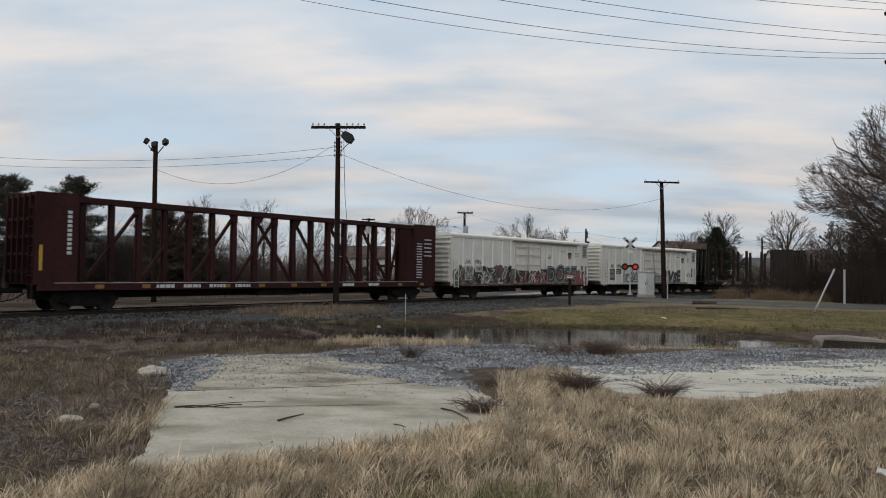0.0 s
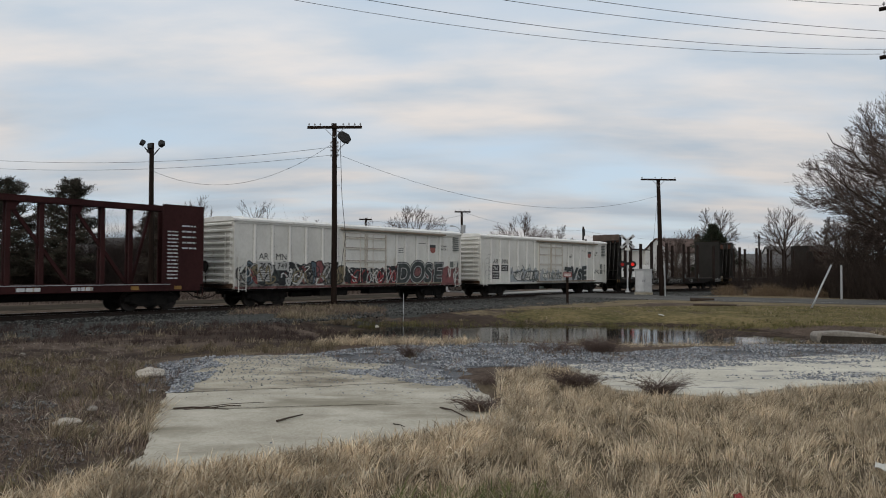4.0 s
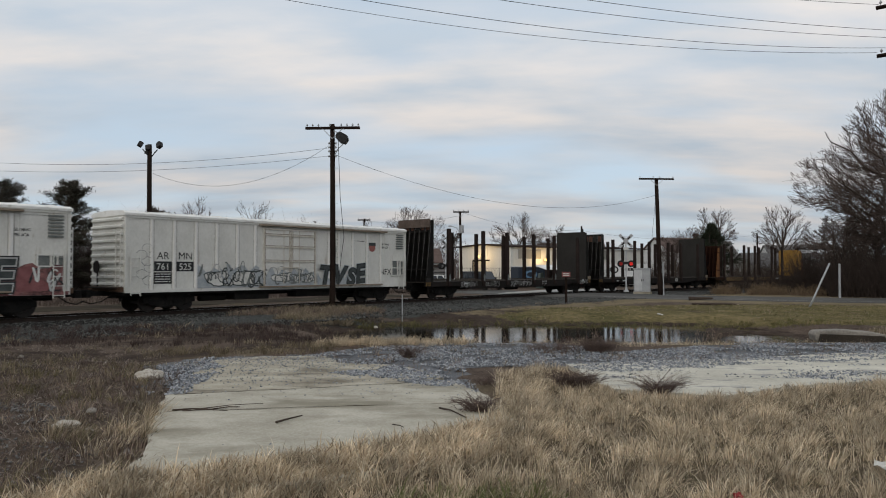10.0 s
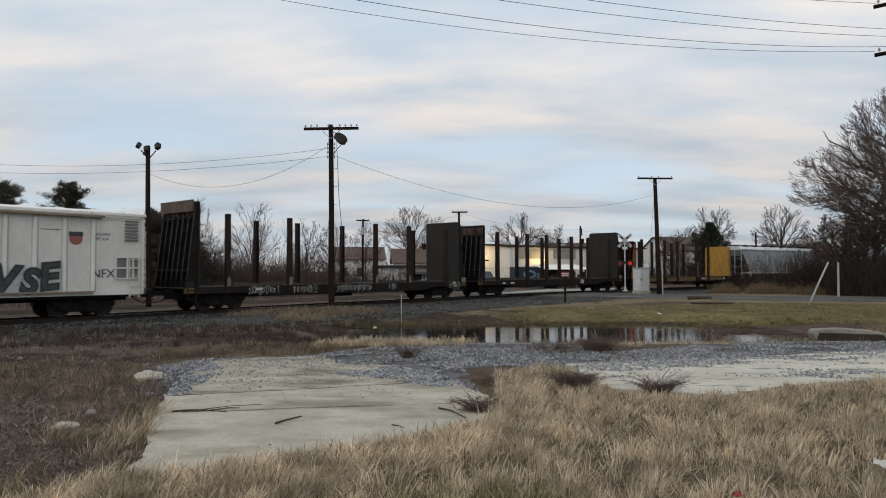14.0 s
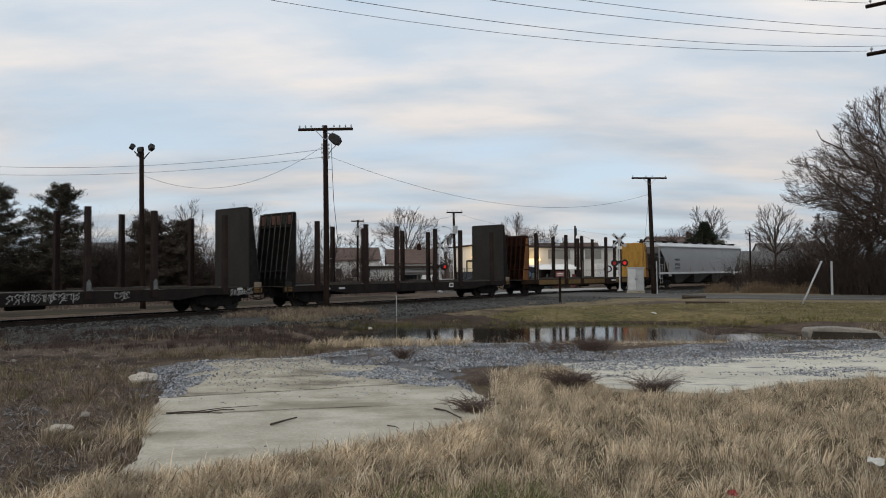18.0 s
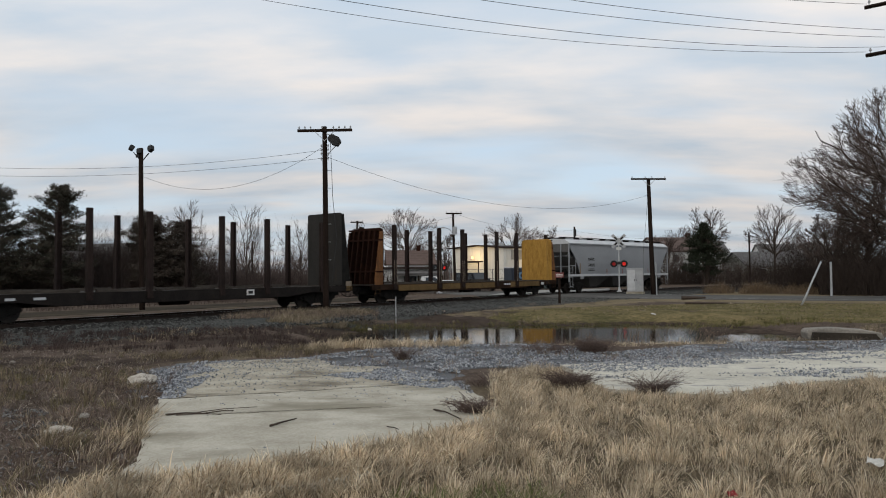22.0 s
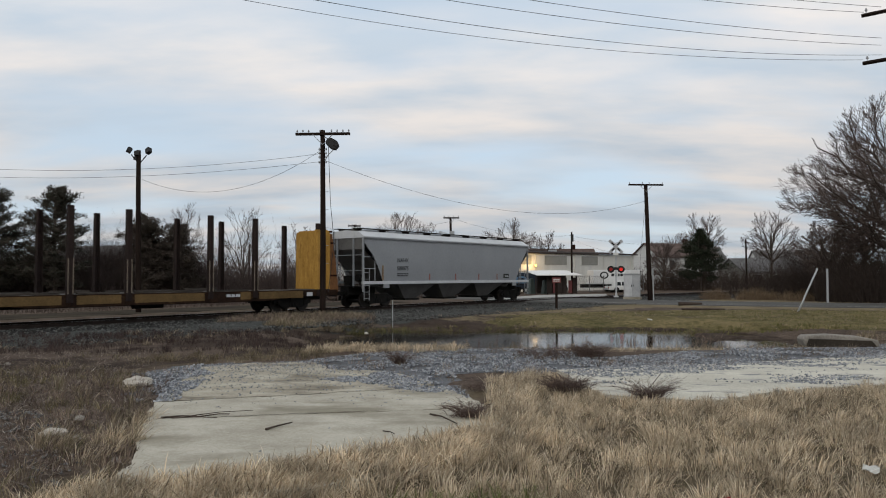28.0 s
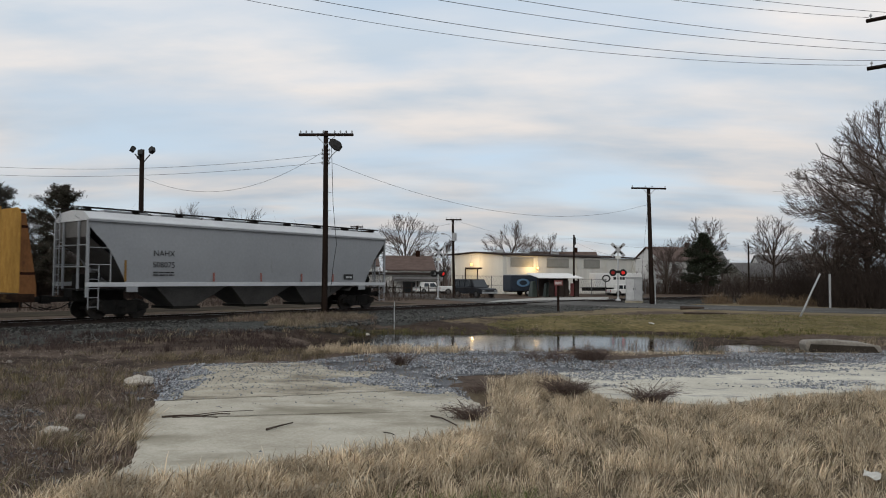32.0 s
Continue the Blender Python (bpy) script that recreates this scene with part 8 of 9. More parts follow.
def thicket(name, label, places, n, hmin, hmax, seed, mat, r=0.012, lean=0.35, joints=3, category="shrubs"):
    """Very many crooked stems, as one object of stuff. places: (x, y, rx, ry, share)."""
    rng = random.Random(seed)
    segs = []
    tot = sum(p[4] for p in places)
    for x, y, rx, ry, share in places:
        for _ in range(int(n * share / tot)):
            a, q = rng.uniform(0, 6.28), math.sqrt(rng.random())
            p = Vector((x + rx * q * math.cos(a), y + ry * q * math.sin(a), -0.05))
            h = rng.uniform(hmin, hmax) * (1.15 - 0.5 * q)
            d = Vector((rng.gauss(0, lean), rng.gauss(0, lean), 1)).normalized()
            rr = r * rng.uniform(0.7, 1.3)
            for j in range(joints):
                e = p + d * h / joints
                segs.append((*p, *e, rr, rr * 0.7))
                rr *= 0.7
                for _k in range(2):
                    sd = (d + Vector((rng.gauss(0, 0.7), rng.gauss(0, 0.7), rng.gauss(0.1, 0.4)))).normalized()
                    segs.append((*e, *(e + sd * h * rng.uniform(0.12, 0.3)), rr * 0.7, rr * 0.35))
                d = (d + Vector((rng.gauss(0, 0.25), rng.gauss(0, 0.25), rng.gauss(0, 0.15)))).normalized()
                p = e
    V, F = sticks(segs, 3)
    return tagged(raw(name, V, F, mat), label, category, kind="stuff")


M_BRUSH = blades("dark_thicket_stems", [(0.045, 0.034, 0.029), (0.080, 0.060, 0.050), (0.060, 0.044, 0.038), (0.10, 0.076, 0.062)])
thicket("thicket", "dark leafless thicket under the bare trees", [(36.6, 54, 7.4, 4.5, 6), (42, 53, 8, 5, 3), (33.2, 60, 3.4, 4, 1.7), (36, 65, 10, 5, 2), (52, 58, 10, 8, 2)], 10500, 1.4, 5.4, 41, blades("dark_leafless_stems", [(0.026, 0.020, 0.017), (0.050, 0.038, 0.032), (0.036, 0.027, 0.023), (0.064, 0.048, 0.040)]), 0.016)
M_DUNE = blades("brown_grey_brush_stems", [(0.040, 0.030, 0.027), (0.072, 0.054, 0.048), (0.052, 0.039, 0.036), (0.090, 0.068, 0.058)])
thicket("undergrowth", "brown leafless undergrowth behind the far track", [(-33, 64, 8, 3, 5), (-26, 66, 6, 3, 4), (-42, 64, 10, 4, 3.5), (-52, 60, 10, 6, 2)], 11000, 1.8, 5.0, 42, M_DUNE, 0.028, 0.30)
thicket("tall_brush", "tall twiggy brown saplings between the pines", [(-30.2, 66, 2.6, 2, 4), (-36.4, 66, 2.0, 2, 2), (-26.6, 69, 3.2, 2, 2.4), (-22.8, 70, 2.6, 2, 1.4), (-41, 65, 3, 2, 2)], 2300, 3.6, 6.8, 49, M_DUNE, 0.028, 0.16, 5)
thicket("low_undergrowth", "low brown brush beyond the far track", [(-18, 74, 9, 4, 3), (-10, 80, 6, 3, 1.2)], 2600, 1.0, 3.4, 46, M_DUNE, 0.022)
thicket("saplings", "slim upright grey saplings beyond the track", [(-20.8, 77, 2.2, 1.5, 2), (-16.5, 79, 2.4, 1.5, 1.6), (-24.0, 76, 2.0, 1.5, 1.2)], 62, 5.6, 8.6, 50, M_TWIG, 0.045, 0.07, 6)
thicket("lineside_scrub", "low dark scrub beyond the cinder lane", [(*rail_at(float(s_), 12.5), 3.2, 2.2, 1) for s_ in range(-20, 50, 4)], 3600, 0.3, 1.0, 47, M_BRUSH, 0.014)
thicket("hedge", "brown hedge and saplings round the far houses", [(35, 101, 8, 3, 3), (46, 112, 8, 4, 2), (60, 112, 14, 5, 3), (30, 112, 4, 3, 1), (80, 105, 16, 8, 2)], 2600, 1.5, 4.2, 43, M_BRUSH, 0.035)
thicket("distant_woods", "hazy brown leafless woods on the horizon", [(-150, 220, 120, 30, 4), (-40, 210, 70, 25, 3), (60, 230, 90, 25, 3), (190, 210, 90, 40, 3), (-210, 120, 60, 50, 2), (150, 120, 50, 40, 2)], 5200, 4.5, 9.0, 44, M_TWIG, 0.10, 0.25)
thicket("tall_dead_grass", "tan dead grass clump at the bend of the track", [(23.6, 59.8, 1.3, 0.9, 1.5), (26.4, 58.6, 1.7, 1.0, 3), (29.0, 57.0, 1.6, 1.0, 1.2)], 1500, 0.35, 1.05, 45, blades("tan_dead_grass", [(0.13, 0.09, 0.06), (0.22, 0.16, 0.10), (0.09, 0.062, 0.045)]), 0.013, 0.42, 2, "grass")


def bramble(label, x, y, w, h, n, seed, mat=M_WEED):
    rng = random.Random(seed)
    segs = []
    for _ in range(n):
        p = Vector((x + rng.gauss(0, w * 0.28), y + rng.gauss(0, w * 0.22), -0.02))
        a = rng.uniform(0, 6.28)
        d = Vector((math.cos(a) * 0.7, math.sin(a) * 0.7, 1)).normalized()
        L = h * rng.uniform(0.6, 1.3)
        r = 0.006
        for j in range(5):
            e = p + d * L / 5
            segs.append((*p, *e, r, r * 0.8))
            r *= 0.8
            sd = (d + Vector((rng.gauss(0, 0.8), rng.gauss(0, 0.8), rng.gauss(0, 0.5)))).normalized()
            segs.append((*e, *(e + sd * L * 0.22), r * 0.7, r * 0.4))
            d = (d + Vector((math.cos(a) * 0.12, math.sin(a) * 0.12, -0.17)) + Vector((rng.gauss(0, 0.15), rng.gauss(0, 0.15), 0))).normalized()
            p = e
            if p.z < 0.01:
                d.z = abs(d.z)
    V, F = sticks(segs, 3)
    return tagged(raw("bramble_bush", V, F, mat), label, "bush", "bramble bushes")


M_BRAM = blades("reddish_bramble_canes", [(0.075, 0.052, 0.046), (0.13, 0.092, 0.078), (0.06, 0.044, 0.040), (0.19, 0.14, 0.11)])
bramble("dense leafless reddish bramble bush", 3.75, 17.3, 0.62, 0.46, 300, 51, M_BRAM)
bramble("low leafless bramble spreading over gravel", 2.7, 17.4, 1.3, 0.38, 130, 52, M_BRAM)
bramble("dark bramble bush at the pad's corner", 2.2, 11.95, 0.42, 0.42, 240, 53, M_BRAM)
bramble("small dark bramble bush on pale concrete", 3.35, 11.2, 0.26, 0.46, 130, 54, M_BRAM)
bramble("thin leafless sapling clump on gravel", -0.75, 15.95, 0.30, 0.52, 80, 55, M_BRAM)
bramble("dark brown weeds at the slab's edge", 0.48, 9.75, 0.30, 0.38, 130, 56, M_BRAM)
bramble("brown weeds between slab and gravel", 0.75, 12.4, 0.45, 0.25, 45, 57, M_BRAM)


def blade_field(name, label, poly, n, hmin, hmax, width, mat, seed, clump=0.6, lean=0.35, bias=(0.12, 0.0), keep=None, category="grass", z=-0.03, bare=0.0):
    """Very many grass blades, each of two joints, in tussocks; as one object of stuff."""
    rs = np.random.RandomState(seed)
    xs, ys = [p[0] for p in poly], [p[1] for p in poly]
    m = int(n * 3)
    cxs, cys = rs.uniform(min(xs), max(xs), m // 14), rs.uniform(min(ys), max(ys), m // 14)
    k = rs.randint(0, len(cxs), m)
    free = rs.rand(m) > clump
    sig = 0.075
    px = np.where(free, rs.uniform(min(xs), max(xs), m), cxs[k] + rs.normal(0, sig, m))
    py = np.where(free, rs.uniform(min(ys), max(ys), m), cys[k] + rs.normal(0, sig, m))
    ok = inside(px, py, poly)
    if keep is not None:
        ok &= keep(px, py)
    if bare:
        # tussocks die out in patches
        gap = np.sin(cxs * 2.3 + 1.7 * np.sin(cys * 1.9 + seed)) * np.sin(cys * 2.9 + 1.3 * np.sin(cxs * 1.3)) + rs.normal(0, 0.25, len(cxs))
        ok &= free | (gap[k] > -0.75 + bare * 2)
    px, py, k, free = px[ok][:n], py[ok][:n], k[ok][:n], free[ok][:n]
    n = len(px)
    tall = rs.uniform(0.5, 1.25, len(cxs))
    h = rs.uniform(hmin, hmax, n) * np.where(free, 0.85, tall[k])
    ox, oy = (px - cxs[k]) / sig * 0.22 * ~free, (py - cys[k]) / sig * 0.22 * ~free
    dx, dy = rs.normal(bias[0], lean, n) + ox, rs.normal(bias[1], lean, n) + oy
    return tagged(raw(name, *blade_mesh(rs, px, py, h, dx, dy, width, z), mat), label, category, kind="stuff")


def blade_mesh(rs, px, py, h, dx, dy, width, z):
    """Vertices and faces of drooping blades rooted at px, py, leaning by dx, dy."""
    n = len(px)
    an = rs.uniform(0, 2 * math.pi, n)
    wx, wy = np.cos(an) * width / 2 * rs.uniform(0.6, 1.3, n), np.sin(an) * width / 2 * rs.uniform(0.6, 1.3, n)
    W = np.stack([wx, wy, np.zeros(n)], 1)
    B = np.stack([px, py, z - dip(px, py)], 1)
    droop = rs.uniform(0.5, 1.5, n) * np.minimum(1.6, np.hypot(dx, dy) + 0.15)
    J = []
    for u, w in ((0.42, 0.30), (0.78, 0.75), (1.0, 1.25)):
        J.append(B + np.stack([dx * h * w, dy * h * w, h * (u - 0.30 * droop * u ** 3)], 1))
    V = np.stack([B - W, B + W, J[0] + W * 0.9, J[0] - W * 0.9, J[1] + W * 0.65, J[1] - W * 0.65, J[2]], 1).reshape(-1, 3)
    b = np.arange(n)[:, None] * 7
    F = (b + np.array([[0, 1, 2, 3]])).tolist() + (b + np.array([[3, 2, 4, 5]])).tolist() + (b + np.array([[5, 4, 6]])).tolist()
    return V, F


def tussocks(name, label, poly, n, per, hmin, hmax, width, mat, seed, spread=0.06, fan=0.6, bias=(0.15, 0.0), keep=None, z=-0.03):
    """Grass in separate fanning tussocks of uneven size, as one object of stuff."""
    rs = np.random.RandomState(seed)
    xs, ys = [p[0] for p in poly], [p[1] for p in poly]
    cx, cy = rs.uniform(min(xs), max(xs), n * 8), rs.uniform(min(ys), max(ys), n * 8)
    ok = inside(cx, cy, poly)
    if keep is not None:
        ok &= keep(cx, cy)
    cx, cy = cx[ok][:n], cy[ok][:n]
    size = rs.gamma(4.0, 0.25, len(cx))
    k = np.repeat(np.arange(len(cx)), np.maximum(3, (per * size).astype(int)))
    m = len(k)
    a, q = rs.uniform(0, 2 * math.pi, m), np.abs(rs.normal(0, 1, m))
    root = spread * np.sqrt(size)[k]
    px, py = cx[k] + np.cos(a) * q * root, cy[k] + np.sin(a) * q * root
    tx, ty = rs.normal(bias[0], 0.22, len(cx)), rs.normal(bias[1], 0.22, len(cx))
    dx = tx[k] + np.cos(a) * q * fan * 0.55 + rs.normal(0, 0.12, m)
    dy = ty[k] + np.sin(a) * q * fan * 0.55 + rs.normal(0, 0.12, m)
    h = rs.uniform(hmin, hmax, m) * np.clip(0.55 + 0.45 * size, 0.6, 1.35)[k] * np.clip(1.15 - 0.14 * q, 0.6, 1.1)
    return tagged(raw(name, *blade_mesh(rs, px, py, h, dx, dy, width, z), mat), label, "grass", kind="stuff")


def patches(seed, level, sx=1.1, sy=1.1):
    """True where a slow uneven pattern is above the level."""
    return lambda x, y: np.sin(x * sx + 1.9 * np.sin(y * 0.8 * sy + seed)) * np.sin(y * sy * 1.3 + 1.4 * np.sin(x * 0.9 + seed * 2)) > level


FRONT = [(-3.9, 4.6), (-3.45, 6.0), (-2.8, 6.2), (-2.0, 6.3), (-1.0, 6.75), (-0.2, 7.4), (0.5, 8.3), (0.95, 10.9), (1.2, 13.6), (2.2, 14.3), (2.55, 12.0), (3.0, 11.3), (4.2, 10.8), (6.0, 11.9), (8.0, 12.6), (11.5, 13.6), (19.0, 16.5), (19, 4.6)]
tussocks("dead_grass", "tall straw-coloured tussocks of dead grass in the foreground", FRONT, 5600, 32, 0.07, 0.195, 0.0068, M_STRAW, 61, 0.062, 0.85, (0.10, 0.02))
blade_field("grey_dead_grass", "greyish matted dead grass between straw tussocks", FRONT, 50000, 0.05, 0.17, 0.0085, M_STRAW2, 74, 0.80, 0.5, (0.15, 0.0), bare=0.05)
blade_field("bleached_grass", "bleached drooping seed stalks above the dead grass", FRONT, 17000, 0.10, 0.235, 0.006, M_STRAW3, 75, 0.96, 0.42, (0.16, 0.02), bare=0.2)
FRINGE = [(-3.7, 5.3), (-3.25, 6.3), (-2.4, 6.6), (-1.68, 7.0), (-0.48, 7.75), (0.35, 8.6), (0.75, 10.3), (0.95, 13.2), (1.8, 13.6), (1.3, 8.7), (0.0, 6.9), (-1.5, 6.0), (-3.0, 5.2)]
blade_field("grass_fringe", "straw grass growing over the slab's front edge", FRINGE, 13000, 0.12, 0.30, 0.011, M_STRAW, 77, 0.85, 0.40, (0.2, 0.05))
blade_field("green_shoots", "green winter shoots low in the dead grass", [(-0.6, 4.7), (0.9, 4.7), (1.0, 6.3), (-0.4, 6.2)], 1500, 0.10, 0.26, 0.010, blades("green_grass_shoots", [(0.09, 0.11, 0.035), (0.16, 0.17, 0.07), (0.24, 0.22, 0.11)], 0.8, 0.2), 76, 0.9, 0.35, (0.2, 0.0))
LEFT = [(-22, 6), (-3.3, 5.8), (-3.02, 7.2), (-3.68, 9.5), (-4.18, 11.0), (-5.3, 13.5), (-6.2, 15.5), (-5.4, 16.6), (-3.0, 17.2), (-2.4, 18.6), (-0.9, 20.0), (-1.5, 21.2), (-8, 21.2), (-22, 20)]
NEARLEFT = [(-22, 6), (-3.3, 5.8), (-3.02, 7.2), (-3.68, 9.5), (-4.18, 11.0), (-5.3, 13.5), (-5.9, 14.9), (-7.5, 15.4), (-10, 15.2), (-22, 16)]
MUDFLAT = [(-22, 15.2), (-10, 14.6), (-6.0, 14.6), (-6.2, 16.2), (-6.8, 18.4), (-12, 18.8), (-22, 19)]
DARKBAND = [(-22, 18.6), (-12, 18.4), (-7, 18.2), (-3.2, 19.2), (-2.4, 20.6), (-1.2, 22.5), (-3.4, 26.5), (-8.5, 25.6), (-14, 24.0), (-22, 22)]
BACKSTRIP = [(-6.6, 16.0), (-5.2, 16.3), (-3.2, 17.0), (-2.4, 17.9), (-2.8, 19.0), (-4.6, 18.6), (-6.8, 17.8)]
blade_field("brown_weeds", "matted brown weeds and dead stalks", NEARLEFT, 21000, 0.02, 0.10, 0.009, M_WEED, 62, 0.75, 0.7, bare=0.12)
M_FLATSTEM = blades("flattened_dead_stems", [(0.06, 0.044, 0.040), (0.17, 0.130, 0.112), (0.31, 0.255, 0.21), (0.105, 0.080, 0.073), (0.42, 0.365, 0.305), (0.09, 0.079, 0.052)], 0.9, 0.0, 0.5)
blade_field("ground_litter", "flattened dead stems and leaves on muddy ground", NEARLEFT, 21000, 0.05, 0.13, 0.012, M_FLATSTEM, 87, 0.7, 1.5, (0.0, 0.0), z=0.0)
blade_field("mud_litter", "sparse flattened stems trodden into mud", MUDFLAT, 5200, 0.03, 0.09, 0.012, M_FLATSTEM, 97, 0.8, 1.5, (0.0, 0.0), z=0.0, bare=0.15)
tussocks("mud_straw", "low tan tufts on the mud", MUDFLAT, 90, 16, 0.04, 0.12, 0.010, M_STRAW2, 98, 0.12, 0.7, (0.0, 0.0), patches(0.6, 0.45, 0.8, 1.4))
M_DKWEED = blades("dark_reddish_dead_weeds", [(0.036, 0.025, 0.023), (0.070, 0.048, 0.042), (0.050, 0.036, 0.034), (0.11, 0.080, 0.066)], 0.85, 0.0, 0.4)
tussocks("dark_weeds", "dark reddish dead weeds in a damp band beside the track", DARKBAND, 900, 16, 0.06, 0.22, 0.010, M_DKWEED, 99, 0.12, 0.6, (0.0, 0.0), patches(4.1, -0.55, 0.8, 1.2))
tussocks("band_straw", "faded straw tufts in the damp weeds", DARKBAND, 90, 16, 0.06, 0.18, 0.010, M_STRAW2, 100, 0.11, 0.6, (0.0, 0.0), patches(2.2, 0.4, 0.8, 1.3))
M_OLIVE = blades("olive_winter_grass", [(0.075, 0.069, 0.032), (0.20, 0.170, 0.092), (0.12, 0.104, 0.052), (0.35, 0.285, 0.18), (0.25, 0.20, 0.12)], 0.8, 0.2, 0.5)
M_BACK = blades("faded_olive_straw", [(0.085, 0.068, 0.042), (0.22, 0.175, 0.115), (0.14, 0.118, 0.068), (0.34, 0.275, 0.19), (0.11, 0.083, 0.062)], 0.8, 0.2, 0.5)
tussocks("back_strip", "olive and straw grass along the slab's far edge", BACKSTRIP, 110, 18, 0.06, 0.18, 0.010, M_BACK, 101, 0.10, 0.6, (0.1, 0.0))
tussocks("weed_tussocks", "reddish brown dead weeds in ragged tussocks", NEARLEFT, 2000, 14, 0.05, 0.15, 0.008, M_WEED, 63, 0.07, 0.7, (0.05, 0.0), patches(1.0, -0.15))
tussocks("olive_tussocks", "olive and straw winter grass in tussocks", NEARLEFT, 950, 24, 0.05, 0.16, 0.008, M_OLIVE, 85, 0.08, 0.65, (0.1, 0.0), lambda x, y: ((y > 10.4) & (patches(2.7, -0.25)(x, y))) | patches(2.7, 0.45)(x, y))
tussocks("straw_tufts", "pale straw tufts among brown weeds", NEARLEFT, 260, 20, 0.10, 0.26, 0.008, M_STRAW2, 86, 0.06, 0.7, (0.1, 0.0), patches(5.2, 0.2))
tussocks("slab_lip_straw", "bleached straw leaning over the slab's side", [(-3.75, 7.6), (-3.25, 7.5), (-3.55, 8.8), (-3.95, 10.2), (-4.2, 10.2), (-4.0, 8.8)], 24, 34, 0.10, 0.24, 0.007, M_STRAW, 103, 0.07, 0.55, (0.3, 0.1))
tussocks("slab_side_straw", "bleached straw tufts leaning out beside the slab", [(-4.6, 8.0), (-3.5, 7.6), (-3.75, 9.3), (-4.35, 11.0), (-5.0, 10.6)], 34, 26, 0.09, 0.22, 0.007, M_STRAW2, 102, 0.07, 0.6, (0.25, 0.1), patches(1.4, -0.1, 1.6, 1.6))
thicket("dry_stalks", "thin dark dead stalks standing in the weeds", [(-5.2, 9.0, 1.2, 2.0, 2), (-6.5, 12.5, 2.0, 2.5, 2), (-9.5, 15, 3, 2.5, 2), (-4.9, 12.0, 0.5, 1.5, 1.5), (-3.9, 7.6, 0.5, 1.0, 1)], 420, 0.14, 0.42, 48, M_BRAM, 0.0035, 0.35, 3, "weeds")
EDGE = [(-3.95, 6.6), (-3.05, 6.8), (-3.7, 9.4), (-4.15, 11.0), (-4.45, 10.8), (-4.25, 9.2)]
tussocks("straw_edge", "straw grass fringing the slab", EDGE, 22, 26, 0.08, 0.2, 0.007, M_STRAW2, 64, 0.06, 0.55, (0.25, 0.1))
blade_field("grass_lip", "thick straw grass along the slab's front edge", [(-3.7, 5.8), (-3.1, 6.6), (-2.4, 6.8), (-1.68, 7.2), (-0.48, 7.95), (0.35, 8.8), (0.9, 8.6), (0.0, 7.2), (-1.5, 6.4), (-2.6, 5.8)], 15000, 0.12, 0.29, 0.012, M_STRAW, 78, 0.7, 0.36, (0.15, 0.05))
VERGE = [(-22, 20.5), (-1.5, 21.5), (-1, 26), (3, 28.2), (7.5, 38), (5.5, 44), (-2.5, 31.8), (-9, 24.0), (-14, 18.0), (-22, 12)]
blade_field("verge_weeds", "brown weeds on the track verge", VERGE, 5200, 0.04, 0.14, 0.012, M_DKWEED, 65, 0.8, 0.5, bare=0.2)
tussocks("verge_straw", "straw grass in tussocks on the track verge", VERGE, 130, 14, 0.06, 0.18, 0.012, M_STRAW2, 66, 0.10, 0.6, (0.05, 0.0), patches(3.3, 0.5, 0.7, 0.9))
blade_field("pond_grass", "pale reeds and straw along the ditch", [(-3.2, 19.2), (-0.6, 19.8), (2.4, 20.2), (4.6, 18.2), (8.0, 19.6), (11.5, 21.8), (20, 23.6), (20, 25.2), (9, 22.4), (5.5, 20.3), (2.2, 20.9), (-2.8, 20.8)], 9000, 0.05, 0.13, 0.009, M_STRAW, 67, 0.8, 0.35)
blade_field("pond_weeds", "brown weeds standing along the ditch", [(-3.2, 19.2), (2.4, 20.2), (8.0, 19.6), (20, 23.4), (20, 26), (9, 23.0), (5.5, 20.9), (-2.8, 21.4)], 3200, 0.05, 0.14, 0.008, M_WEED, 68, 0.7, 0.3)
blade_field("lawn_grass", "short yellow-green winter grass", LAWN, 34000, 0.03, 0.10, 0.016, M_GREENG, 69, 0.55, 0.6)
blade_field("pole_tuft", "straw and bramble mound at the pole's foot", [(-8.2, 33.4), (-3.4, 33.4), (-3.0, 35.6), (-5.0, 36.3), (-7.6, 35.6)], 3600, 0.12, 0.42, 0.014, M_STRAW2, 70, 0.7, 0.45)
blade_field("pole_mound", "tall straw mound round the pole's foot", [(-6.9, 29.0), (-5.0, 28.2), (-3.9, 29.2), (-3.8, 31.0), (-4.6, 32.0), (-6.8, 31.5)], 3800, 0.12, 0.38, 0.014, M_STRAW2, 80, 0.75, 0.45)
blade_field("lawn_straw", "tan dead patches in the winter lawn", LAWN, 14000, 0.03, 0.12, 0.016, M_STRAW2, 83, 0.8, 0.6, bare=0.3)
blade_field("near_grass", "matted dead grass underfoot", [(-9, -6), (9, -6), (12, 4.7), (-4.2, 4.7), (-9, 4)], 26000, 0.05, 0.2, 0.012, M_STRAW, 84, 0.9, 0.45, (0.2, 0.0), lambda x, y: np.hypot(x, y) > 0.6)
blade_field("pole_weeds", "brown weeds at the pole's foot", [(-9.5, 31.2), (-2.6, 31.2), (-2.8, 35.0), (-8.6, 35.0)], 4200, 0.15, 0.45, 0.014, M_WEED, 71, 0.7, 0.45)


